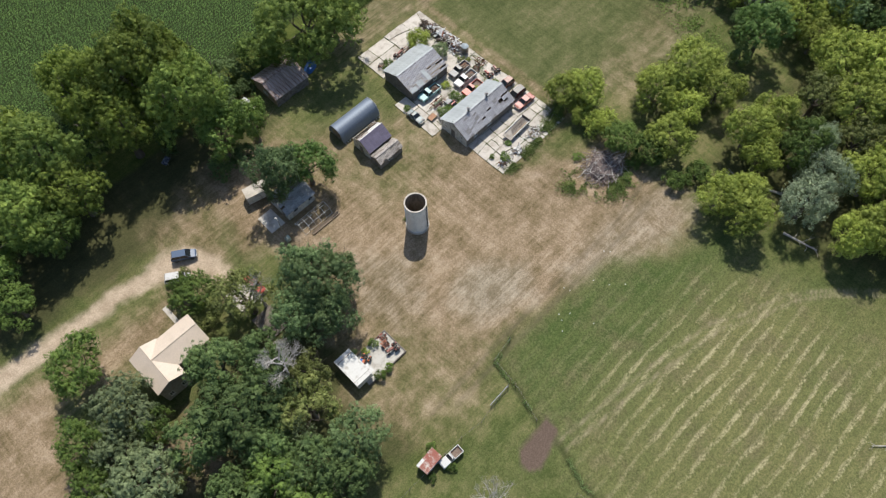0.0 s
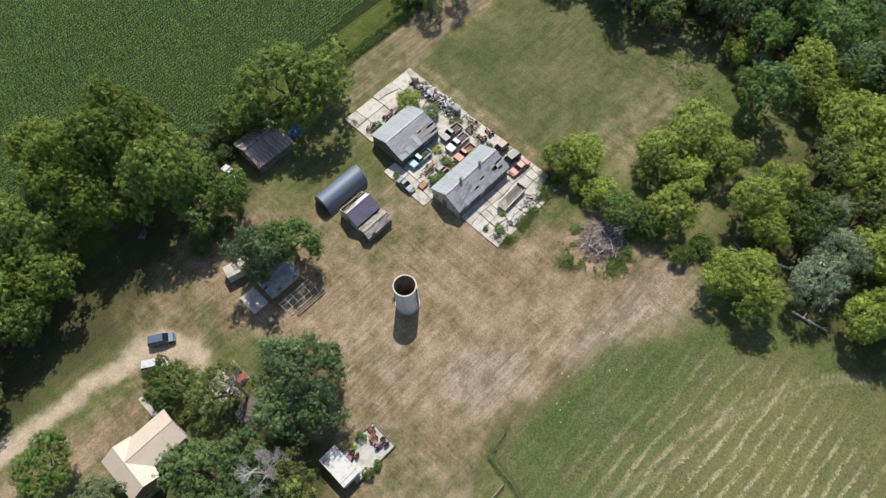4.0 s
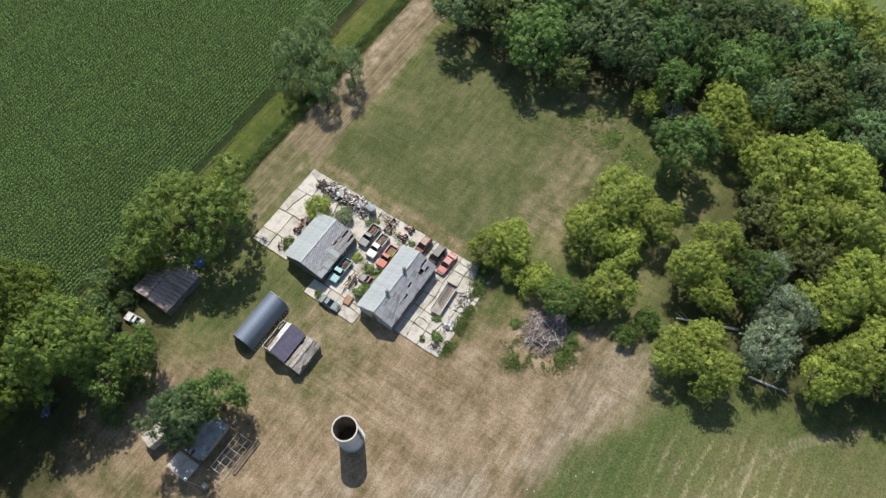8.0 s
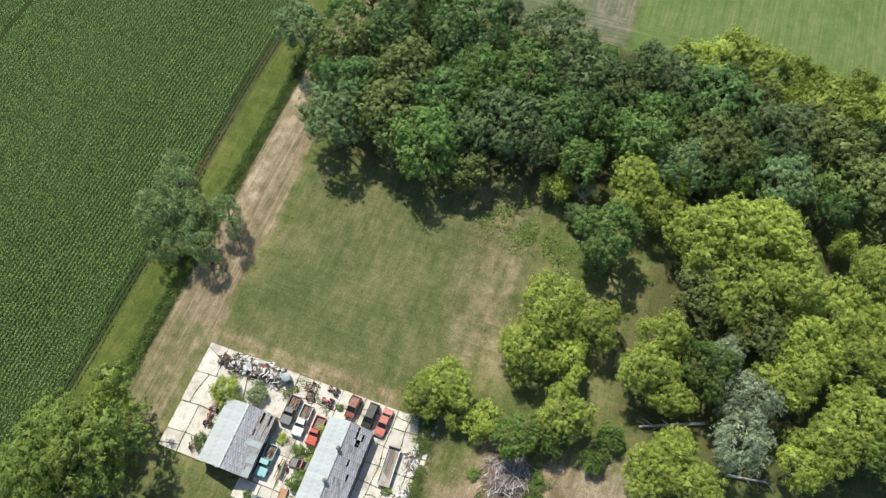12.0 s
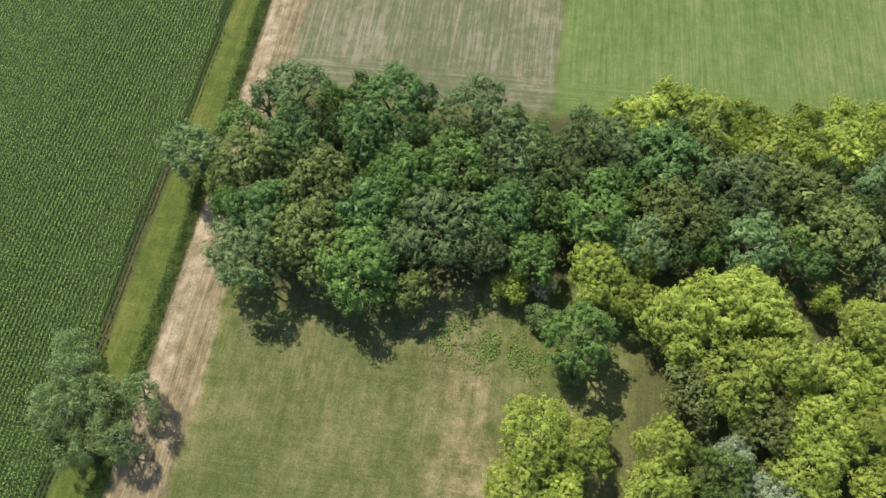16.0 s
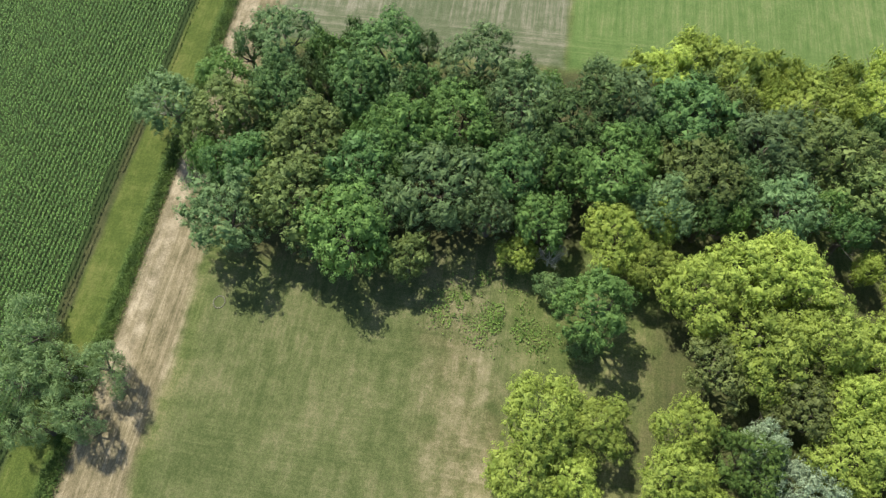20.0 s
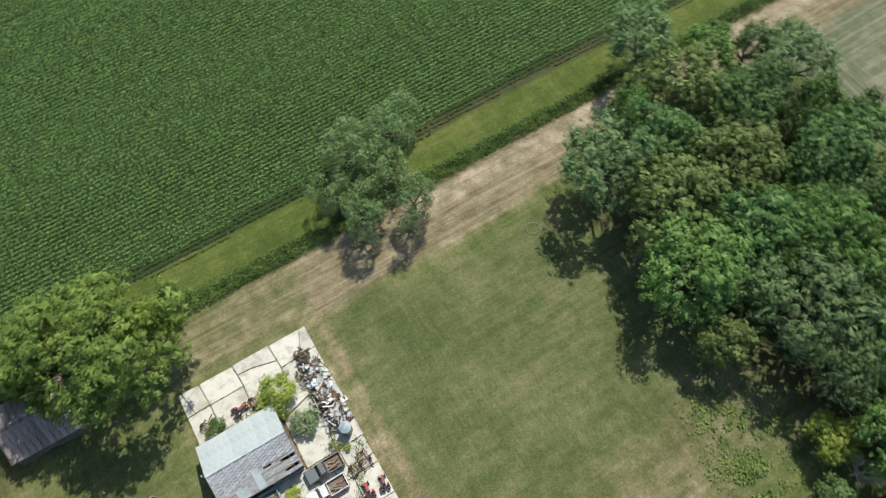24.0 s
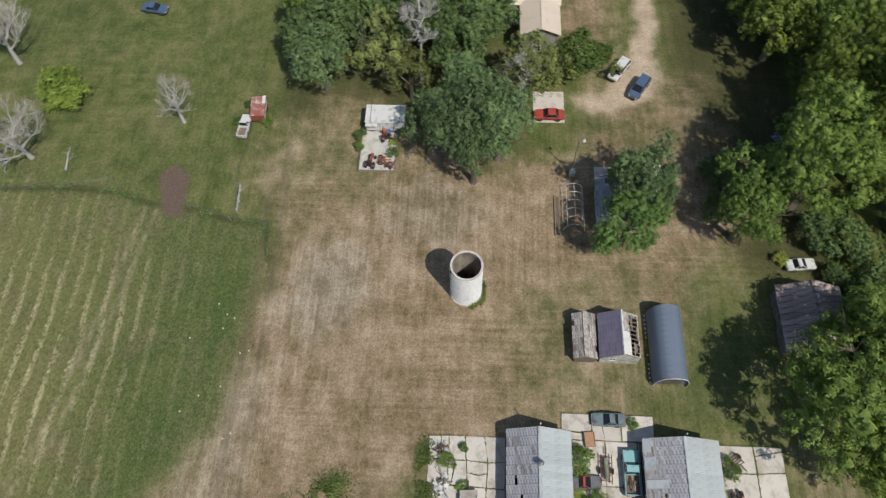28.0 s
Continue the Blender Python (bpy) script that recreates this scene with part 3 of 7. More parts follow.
    straw = b.math("MULTIPLY", b.span(wave, 0.25, 1.0), broken)
    ripe_ = cover("ripe")
    meadow = b.mix(b.math("ADD", b.math("MULTIPLY", ripe_, 0.55), b.math("MULTIPLY", b.span(b.math("ADD", b.math("MULTIPLY", big, 0.35), b.math("ADD", b.math("MULTIPLY", mid, 0.25), b.math("MULTIPLY", rows, 0.4))), 0.38, 0.62), 0.45)), (0.088, 0.126, 0.038), (0.215, 0.208, 0.086))
    meadow = b.mix(b.math("MULTIPLY", b.span(b.math("ADD", b.math("MULTIPLY", b.noise(v, 0.16, 5.0, 0.65), 0.7), b.math("MULTIPLY", small, 0.3)), 0.48, 0.62), 0.5), meadow, (0.185, 0.155, 0.088))
    meadow = b.mix(b.math("MULTIPLY", b.math("MULTIPLY", straw, b.math("MULTIPLY", b.math("SUBTRACT", 1.0, b.span(east, 70.0, 86.0)), b.math("ADD", b.math("MULTIPLY", b.span(east, 34.0, 54.0), 0.5), 0.5))), b.math("ADD", b.math("MULTIPLY", ripe_, 0.62), 0.16)), meadow, (0.50, 0.445, 0.26))
    meadow = b.mix(0.8, meadow, b.ramp(grit, (0.40, (0.46, 0.49, 0.46)), (0.58, (1.12, 1.12, 1.12))), "MULTIPLY")
    edge = b.math("MULTIPLY", b.math("SUBTRACT", mid, 0.5), 1.3)

    def weight(key):
        f = cover(key)
        soft = b.math("MULTIPLY", b.math("MULTIPLY", f, b.math("SUBTRACT", 1.0, f)), 4.0)
        return b.math("ADD", f, b.math("MULTIPLY", soft, edge), True)

    c = grass
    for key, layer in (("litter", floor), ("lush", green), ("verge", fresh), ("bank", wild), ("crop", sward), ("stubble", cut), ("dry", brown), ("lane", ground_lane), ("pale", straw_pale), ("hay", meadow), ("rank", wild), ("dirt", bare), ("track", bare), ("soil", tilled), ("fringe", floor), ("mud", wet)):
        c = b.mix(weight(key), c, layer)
    c = b.mix(0.38, c, b.ramp(b.noise(v, 4.0, 3.0, 0.7), (0.42, (0.62, 0.62, 0.62)), (0.58, (1.22, 1.22, 1.22))), "MULTIPLY")
    c = b.mix(b.math("MULTIPLY", cover("ruts"), 0.6), c, (0.125, 0.105, 0.068))
    c = b.mix(b.math("MULTIPLY", cover("ditch"), 0.7), c, (0.05, 0.06, 0.022))
    b.put(b.p.inputs["Base Color"], c)
    b.p.inputs["Roughness"].default_value = 0.95
    b.p.inputs["Specular IOR Level"].default_value = 0.15
    b.bump(grit, 0.75, 0.12)
    return b.mat


gm.materials.append(ground_material())
tagged(new("ground", gm), "flat farm ground of dry mown grass, pasture and bare tracks", "ground", "", "structure")

# ---- maize field: rows along x, each plant a fan of arching leaves ----
rng = np.random.default_rng(5)


def maize(x0, x1, y0, y1, gap):
    rows = np.arange(y0, y1, 0.78)
    px = np.arange(x0, x1, gap)
    gx, gy = np.meshgrid(px, rows)
    gx = gx.ravel() + rng.normal(0, 0.12, gx.size)
    gy = gy.ravel() + rng.normal(0, 0.03, gy.size)
    keep = (rng.random(gx.size) > 0.03) & (gy > y0 + (fbm(gx, gy * 0, 8.0, 71) - 0.4) * 0.6 + 1.2 * np.clip(1 - np.abs(gx - 134) / 12, 0, 1))
    gx, gy = gx[keep], gy[keep]
    n, out = len(gx), []
    tall = 2.15 + 0.3 * fbm(gx, gy, 12.0, 72) + rng.normal(0, 0.08, n)
    for k in range(4):
        a = rng.normal(0, 0.75, n) + (0.0 if k % 2 else np.pi)
        reach, lift = rng.uniform(0.16, 0.30, n), tall * (0.78 + 0.05 * k) + rng.normal(0, 0.05, n)
        w = rng.uniform(0.085, 0.14, n)
        dx, dy = np.cos(a), np.sin(a)
        base = np.stack([gx, gy, lift], -1)
        mid = base + np.stack([dx * reach * 0.55 - dy * w, dy * reach * 0.55 + dx * w, 0 * w + 0.16], -1)
        mid2 = base + np.stack([dx * reach * 0.55 + dy * w, dy * reach * 0.55 - dx * w, 0 * w + 0.16], -1)
        tip = base + np.stack([dx * reach, dy * reach, -0.10 + 0 * w], -1)
        out.append(np.stack([base, mid2, tip, mid], 1))
    return np.concatenate(out)


field = part("maize_field", cards("maize_field", np.concatenate([maize(-40, 218, 103.2, 160, 0.36), maize(20, 190, 159.8, 182, 0.45)]), LEAF["corn"]))
tagged(field, "dense green maize crop standing in straight rows", "crop", "", "stuff")


def leaves(x, y, z, size, rnd, up=0.6):
    """Pointed leaves at the given places, turned at random and mostly facing up."""
    n = len(x)
    nrm = rnd.normal(0, 1, (n, 3))
    nrm[:, 2] = np.abs(nrm[:, 2]) + up
    nrm /= np.linalg.norm(nrm, axis=1, keepdims=True)
    t = np.cross(nrm, rnd.normal(0, 1, (n, 3)))
    t /= np.linalg.norm(t, axis=1, keepdims=True) + 1e-9
    s = np.cross(nrm, t)
    c = np.stack([x, y, z], -1)
    k = size[:, None]
    return np.stack([c - t * k, c + s * k * 0.6 - t * k * 0.1, c + t * k, c - s * k * 0.6 - t * k * 0.1], 1)


def crown_mesh(name, seed, material, lobes, clumps, per, leaf, flat=0.8, lobe=(0.28, 0.42), clump=(0.08, 0.14), droop=0.0, gaps=0.0, wide=0.55):
    """A crown of unit radius: lobes on an uneven dome, each lobe a cluster of small leafy domes over an inner layer of larger leaves."""
    r = np.random.default_rng(seed)
    out = []
    ga = math.pi * (3 - math.sqrt(5))
    wave = r.uniform(0, 6.28, 3)

    def put(p, face, size, way):
        n = len(p)
        face = face / np.linalg.norm(face, axis=1, keepdims=True)
        t = np.cross(face, r.normal(0, 1, (n, 3)) + way * 0.5)
        if droop:
            p[:, 2] -= droop * r.random(n) * (0.2 + np.hypot(p[:, 0], p[:, 1]))
            t[:, 2] -= 0.6
        t /= np.linalg.norm(t, axis=1, keepdims=True)
        w = np.cross(face, t)
        h = (size * r.uniform(0.6, 1.5, n))[:, None]
        out.append(np.stack([p - t * h - w * h * wide, p - t * h * 0.6 + w * h * wide, p + t * h], 1))

    for i in range(lobes):
        u = 1 - 1.5 * (i + 0.5) / lobes
        a = i * ga + r.normal(0, 0.3)
        q = math.sqrt(max(0, 1 - u * u))
        reach = 0.66 * (1 + 0.16 * math.sin(2 * a + wave[0]) + 0.13 * math.sin(3 * a + wave[1]) + r.normal(0, 0.15))
        if r.random() < gaps:
            continue
        c = np.array([q * math.cos(a) * reach, q * math.sin(a) * reach, u * reach * flat + r.normal(0, 0.06)])
        size = r.uniform(*lobe)
        way = c / (np.linalg.norm(c) + 1e-6) + np.array([0, 0, 0.55])
        way /= np.linalg.norm(way)
        n = 44
        e = r.normal(0, 1, (n, 3)) + way * 0.9
        e /= np.linalg.norm(e, axis=1, keepdims=True)
        put(c + e * size * r.uniform(0.45, 0.72, (n, 1)), e + r.normal(0, 0.3, (n, 3)), size * 0.24, way)
        turn = r.uniform(0, 6.28)
        for k in range(clumps):
            z = 1 - 1.35 * (k + 0.5) / clumps
            b = k * ga + turn + r.normal(0, 0.2)
            s = math.sqrt(max(0, 1 - z * z))
            x_ = np.cross(way, np.array([0.31, 0.87, 0.12]))
            x_ /= np.linalg.norm(x_)
            d = way * z + (x_ * math.cos(b) + np.cross(way, x_) * math.sin(b)) * s
            p0 = c + d * size * r.uniform(0.74, 1.04)
            sr = r.uniform(*clump)
            n = int(per * r.uniform(0.7, 1.3) * (sr / (0.5 * (clump[0] + clump[1]))))
            e = r.normal(0, 1, (n, 3)) + d * 0.8 + np.array([0, 0, 0.55])
            e /= np.linalg.norm(e, axis=1, keepdims=True)
            put(p0 + e * sr * r.uniform(0.55, 1.15, (n, 1)), e + r.normal(0, 0.24, (n, 3)) + np.array([0, 0, 0.25]), leaf, d)
    return cards(name, np.concatenate(out), material, 3)


def limbs(geo, a, way, length, r, depth, rnd, split=3, bend=0.35, end=0.6, twigs=0):
    """A branch that bends and forks."""
    a, way = Vector(a), Vector(way).normalized()
    for s in range(2):
        b = a + way * (length / 2)
        geo.tube(a, b, r, r * 0.8, 6 if depth > 2 else 4 if depth > 1 else 3, False)
        a, r = b, r * 0.8
        way = (way + Vector((rnd.uniform(-1, 1), rnd.uniform(-1, 1), rnd.uniform(-0.4, 0.8))) * bend * 0.5).normalized()
    if depth:
        for k in range(split):
            w = (way + Vector((rnd.uniform(-1, 1), rnd.uniform(-1, 1), rnd.uniform(-0.2, 0.8))) * 0.75).normalized()
            limbs(geo, a, w, length * rnd.uniform(0.6, 0.85), r * end, depth - 1, rnd, split, bend, end, twigs)
    for k in range(twigs if depth < 2 else 0):
        w = (way + Vector((rnd.uniform(-1, 1), rnd.uniform(-1, 1), rnd.uniform(-0.5, 1)))).normalized()
        side = Vector((rnd.uniform(-1, 1), rnd.uniform(-1, 1), rnd.uniform(-1, 1))) * r
        b = a - way * length * rnd.random() * 0.5
        geo.add([b - side, b + side, b + w * length * rnd.uniform(0.7, 1.3)], [(0, 1, 2)])


def trunk_mesh(name, seed):
    """A trunk of unit height with limbs that reach into the crown."""
    rnd = random.Random(seed)
    g = Geo()
    g.tube((0, 0, -0.04), (0, 0, 0.08), 0.062, 0.042, 9, False)
    g.tube((0, 0, 0.08), (0.01, 0, 0.38), 0.042, 0.034, 9, False)
    for k in range(5):
        a = k * 1.256 + rnd.uniform(-0.3, 0.3)
        limbs(g, (0.01, 0, 0.33 + 0.02 * k), (math.cos(a), math.sin(a), 1.1), 0.26, 0.022, 2, rnd, 2)
    return g.mesh(name, BARK, True)


def crowns(seed, n, leaf_kind, lobes, clumps, per, leaf, **more):
    return [crown_mesh("crown", seed + i, LEAF[leaf_kind], lobes, clumps, per, leaf, **more) for i in range(n)]


CROWNS = {
    "lime": crowns(10, 5, "lime", 24, 13, 40, 0.0225, lobe=(0.25, 0.39)),
    "big": crowns(5, 3, "mid", 46, 15, 50, 0.0145, lobe=(0.17, 0.29), clump=(0.045, 0.085), gaps=0.08),
    "bigdark": crowns(8, 2, "leafy", 46, 15, 50, 0.0145, lobe=(0.17, 0.29), clump=(0.045, 0.085), gaps=0.08),
    "mid": crowns(15, 5, "mid", 26, 13, 32, 0.024, lobe=(0.24, 0.38), clump=(0.07, 0.12), gaps=0.05),
    "green": crowns(20, 4, "green", 24, 13, 34, 0.0235, lobe=(0.24, 0.37), clump=(0.065, 0.12)),
    "bright": crowns(24, 2, "bright", 24, 13, 34, 0.0235, lobe=(0.24, 0.37), clump=(0.065, 0.12)),
    "dark": crowns(30, 4, "dark", 24, 13, 34, 0.0235, lobe=(0.24, 0.37), clump=(0.065, 0.12)),
    "olive": crowns(40, 2, "olive", 20, 11, 26, 0.026, lobe=(0.2, 0.34), clump=(0.07, 0.12), gaps=0.15),
    "thin": crowns(45, 2, "olive", 22, 10, 24, 0.025, lobe=(0.17, 0.29), clump=(0.06, 0.11), gaps=0.22),
    "pale": crowns(50, 2, "pale", 24, 12, 32, 0.026, lobe=(0.26, 0.4), clump=(0.06, 0.11)),
    "feather": crowns(60, 3, "feather", 30, 13, 36, 0.021, lobe=(0.18, 0.32), clump=(0.06, 0.105), wide=0.42),
    "silver": crowns(70, 2, "silver", 22, 12, 34, 0.030, lobe=(0.22, 0.36), clump=(0.07, 0.12), droop=0.2, wide=0.35),
    "willow": crowns(80, 3, "willow", 22, 12, 30, 0.030, lobe=(0.17, 0.29), clump=(0.07, 0.12), droop=0.22, gaps=0.14, wide=0.35),
    "wood": crowns(90, 6, "wood", 24, 12, 36, 0.0225, lobe=(0.25, 0.38), clump=(0.07, 0.125)),
    "woodpale": crowns(97, 4, "woodpale", 24, 12, 38, 0.021, lobe=(0.25, 0.38), clump=(0.06, 0.11), wide=0.42),
    "woodolive": crowns(101, 3, "woodolive", 24, 12, 36, 0.0225, lobe=(0.22, 0.36), clump=(0.065, 0.12)),
    "woodgreen": crowns(110, 3, "bright", 24, 12, 36, 0.0225, lobe=(0.25, 0.38), clump=(0.07, 0.125)),
    "woodlime": crowns(105, 2, "lime", 24, 12, 34, 0.0225, lobe=(0.25, 0.38), clump=(0.07, 0.125)),
    "bush": crowns(120, 3, "green", 11, 9, 22, 0.050, clump=(0.11, 0.18)),
    "bushdark": crowns(124, 2, "dark", 12, 10, 22, 0.046, clump=(0.11, 0.18)),
    "bushlime": crowns(127, 2, "lime", 11, 9, 22, 0.050, clump=(0.11, 0.18)),
}
TRUNKS = [trunk_mesh("trunk", 200 + i) for i in range(4)]
LOOK = {
    "lime": "broad leafy tree with a bright yellow-green rounded crown",
    "big": "huge spreading tree with a broad bright green crown",
    "bigdark": "huge spreading tree with a broad mid-green crown",
    "mid": "tall broad-crowned tree with bright mid-green leaves",
    "thin": "thin-leaved tree with a sparse see-through crown",
    "woodgreen": "woodland tree with a bright mid-green crown",
    "woodlime": "woodland tree with a yellow-green crown",
    "green": "leafy tree with a full mid-green crown",
    "bright": "leafy tree with a fresh bright green crown",
    "dark": "dense tree with a deep green rounded crown",
    "olive": "loose olive-green tree with a thin ragged crown",
    "pale": "bushy tree with pale grey-green foliage",
    "feather": "tall tree with fine feathery blue-green foliage",
    "silver": "willow-like tree with silvery drooping foliage",
    "willow": "old willow with grey-green hanging foliage and gaps",
    "wood": "woodland tree with a dense dark green crown",
    "woodpale": "woodland tree with a pale grey-green crown",
    "woodolive": "woodland tree with an olive-green crown",
}
count = [0]


def tree(x, y, r, top, kind, group):
    """A tree with its crown's centre over x, y: crown radius r, height top."""
    k = count[0] = count[0] + 1
    rnd = random.Random(k)
    root = thing("tree", LOOK[kind], "tree", group, pose(x, y, -0.15, 0, 0, rnd.uniform(0, 360)))
    high = min(max(r * rnd.uniform(0.85, 1.0), top * (0.42 if "wood" in group else 0.47)), top * 0.6)
    c = part("crown", rnd.choice(CROWNS[kind]), None, root)
    c.matrix_basis = Matrix.LocRotScale((0, 0, top - high * 0.86), Euler((rnd.uniform(-0.12, 0.12), rnd.uniform(-0.12, 0.12), 0)), (r * 1.06, r * rnd.uniform(0.95, 1.12), high * 1.05))
    t = part("trunk", rnd.choice(TRUNKS), None, root)
    t.matrix_basis = Matrix.Diagonal((top * 0.9, top * 0.9, top * 0.92, 1))
    return root


def grove(group, rows):
    for x, y, r, top, kind in rows:
        tree(x, y, r, top, kind, group)


grove("trees round the house", [
    (-16.7, 64.1, 5.0, 9.9, "green"),
    (-14.7, 52.1, 5.4, 11, "pale"),
    (-22.8, 52.0, 4.0, 10, "green"),
    (-19.3, 46.7, 4.0, 9.5, "pale"),
    (-19.0, 40.2, 5.8, 11, "pale"),
    (-12.9, 46.5, 2.8, 8.5, "green"),
    (-14.5, 37.2, 2.4, 6.5, "olive"),
    (0.3, 46.4, 5.4, 12.5, "dark"),
    (5.8, 42.4, 4.4, 12, "dark"),
    (10.7, 35.6, 3.2, 9.5, "olive"),
    (-1.7, 37.0, 7.2, 14, "dark"),
    (-8.3, 38.9, 4.8, 12, "dark"),
    (6.1, 30.9, 4.6, 11.5, "olive"),
    (-2.0, 30.9, 4.2, 11.5, "dark"),
    (1.2, 22.4, 5.6, 12.5, "dark"),
    (-4.9, 25.6, 4.4, 11.5, "green"),
    (8.8, 21.9, 4.8, 12, "feather"),
    (2.2, 29.5, 2.6, 9, "pale"),
    (3.7, 19.1, 4.2, 10.5, "dark"),
    (-10.4, 30.2, 3.4, 9.5, "dark"),
    (-11.0, 24.7, 4.8, 11.5, "dark"),
    (-4.7, 19.4, 4.6, 11.5, "green"),
    (-22.4, 34.6, 5.0, 11, "pale"),
    (-24.8, 45.1, 3.8, 9.5, "green"),
])
grove("trees in the yard", [
    (21.0, 45.3, 6.1, 15.6, "feather"),
    (20.0, 40.3, 4.2, 12.2, "feather"),
    (14.6, 44.3, 4.2, 13.1, "feather"),
    (21.8, 49.2, 4.7, 14.6, "feather"),
    (26.0, 45.6, 2.9, 12.2, "feather"),
    (5.2, 61.4, 3.8, 6.8, "green"),
    (4.4, 57.3, 2.2, 3.6, "olive"),
    (8.4, 56.9, 3.5, 8.6, "thin"),
    (28.4, 66.4, 2.6, 11.0, "feather"),
    (18.2, 41.8, 4.6, 10.5, "feather"),
    (30.2, 68.2, 4.9, 15.5, "feather"),
    (35.7, 66.4, 4.8, 11.5, "bright"),
    (10.8, 53.2, 5.0, 13.0, "thin"),
    (6.5, 67.2, 1.1, 4.2, "olive"),
    (4.0, 64.6, 2.5, 5.6, "green"),
])
grove("trees in the yard", [
    (32.6, 69.5, 3.2, 12.0, "feather"),
])
grove("trees of the roadside grove", [
    (26.0, 101.4, 9.0, 25.0, "big"),
    (16.5, 103.8, 8.1, 22.0, "big"),
    (28.6, 91.0, 7.6, 21.5, "bigdark"),
    (1.0, 100.7, 8.3, 19.5, "bigdark"),
    (-7.7, 93.6, 7.0, 16.2, "bigdark"),
    (34.6, 82.0, 4.1, 13.1, "green"),
    (28.9, 84.3, 5.0, 11.7, "green"),
    (15.6, 96.6, 6.6, 19.0, "big"),
    (1.4, 91.7, 5.9, 14.5, "mid"),
    (-18.7, 82.1, 4.4, 8.3, "green"),
    (-18.6, 90.4, 5.5, 10.6, "green"),
])
grove("trees of the roadside grove", [
    (-13.1, 98.2, 6.0, 14.5, "mid"),
    (-20.6, 96.3, 5.9, 14.4, "mid"),
    (-3.6, 110.1, 7.9, 16.9, "mid"),
    (-5.9, 89.2, 5.6, 12.2, "green"),
    (16.2, 114.8, 5.6, 15.2, "mid"),
    (33.8, 104.6, 3.6, 13.5, "mid"),
])
grove("trees over the barn", [
    (47.3, 96.6, 4.5, 8.4, "green"),
    (57.4, 91.6, 11.2, 18.0, "bigdark"),
    (63.6, 91.0, 4.5, 12.0, "mid"),
])
grove("trees at the lawn", [
    (98.0, 31.1, 5.4, 9.0, "lime"),
    (106.0, 29.0, 5.9, 10.5, "lime"),
    (106.1, 21.8, 4.7, 8.6, "lime"),
    (98.7, 24.0, 3.9, 6.9, "lime"),
    (85.4, 44.2, 4.0, 7.0, "lime"),
    (88.0, 41.1, 4.0, 8.0, "lime"),
    (84.1, 38.9, 2.5, 3.9, "lime"),
    (84.4, 33.8, 3.2, 5.4, "lime"),
    (83.9, 28.2, 3.9, 6.9, "green"),
    (90.0, 22.1, 4.5, 8.4, "lime"),
    (85.4, 23.1, 3.2, 5.4, "green"),
    (84.5, 15.7, 2.2, 3.2, "green"),
    (88.9, 13.7, 2.6, 3.5, "green"),
    (85.4, 7.2, 4.5, 8.4, "lime"),
    (85.8, 1.7, 4.9, 9.7, "lime"),
])
grove("trees at the lawn", [
    (89.9, 4.8, 3.6, 7.7, "lime"),
])
grove("trees of the pasture grove", [
    (100.9, 11.4, 4.9, 10.7, "lime"),
    (107.1, 9.8, 4.3, 10.2, "lime"),
    (97.9, 6.9, 3.7, 8.8, "lime"),
    (101.1, -4.2, 5.0, 11.7, "silver"),
    (94.8, -5.1, 5.4, 11.0, "silver"),
    (103.6, 2.0, 4.6, 11.5, "green"),
    (106.6, 0.3, 3.1, 11.4, "silver"),
    (107.0, -10.6, 5.5, 12.1, "lime"),
    (98.0, -17.2, 5.4, 12.1, "lime"),
    (93.9, -15.0, 3.9, 10.0, "lime"),
    (103.7, -21.4, 5.3, 12.0, "lime"),
    (113.0, -19.4, 5.1, 11.8, "lime"),
    (126.9, 8.0, 6.1, 12.5, "lime"),
    (130.7, 2.2, 6.0, 13.5, "lime"),
    (131.4, -3.7, 5.8, 13.3, "lime"),
])
grove("trees of the pasture grove", [
    (116.2, 6.2, 4.9, 11.6, "olive"),
    (118.7, -0.6, 6.0, 13.5, "lime"),
    (122.1, -8.5, 5.8, 13.3, "lime"),
    (120.1, -15.9, 5.2, 11.9, "lime"),
    (111.8, -4.5, 5.2, 11.9, "olive"),
    (114.2, -12.3, 4.7, 11.5, "lime"),
    (129.6, -21.8, 5.8, 12.4, "lime"),
    (135.6, -16.6, 2.4, 7.8, "lime"),
    (113.8, -25.9, 5.5, 12.1, "lime"),
    (100.4, -27.0, 5.2, 11.9, "green"),
    (120.3, -21.3, 4.2, 11.2, "lime"),
])
grove("trees along the wood", [
    (121.8, 23.4, 5.4, 13.5, "bright"),
    (118.4, 24.2, 2.5, 4.9, "dark"),
    (134.5, 20.9, 5.3, 11.0, "lime"),
    (138.2, 13.8, 4.0, 10.0, "lime"),
    (130.9, 15.2, 4.2, 9.1, "lime"),
    (131.3, 34.9, 3.1, 6.3, "lime"),
    (126.8, 29.2, 2.4, 4.8, "dark"),
])
grove("willows on the verge", [
    (106.8, 102.4, 5.2, 11.5, "willow"),
    (99.8, 102.0, 5.0, 10.8, "willow"),
    (104.0, 90.6, 4.0, 10.0, "willow"),
    (97.0, 92.2, 4.2, 9.8, "willow"),
    (94.6, 97.2, 3.6, 8.6, "willow"),
    (102.6, 97.4, 4.4, 10.5, "willow"),
])


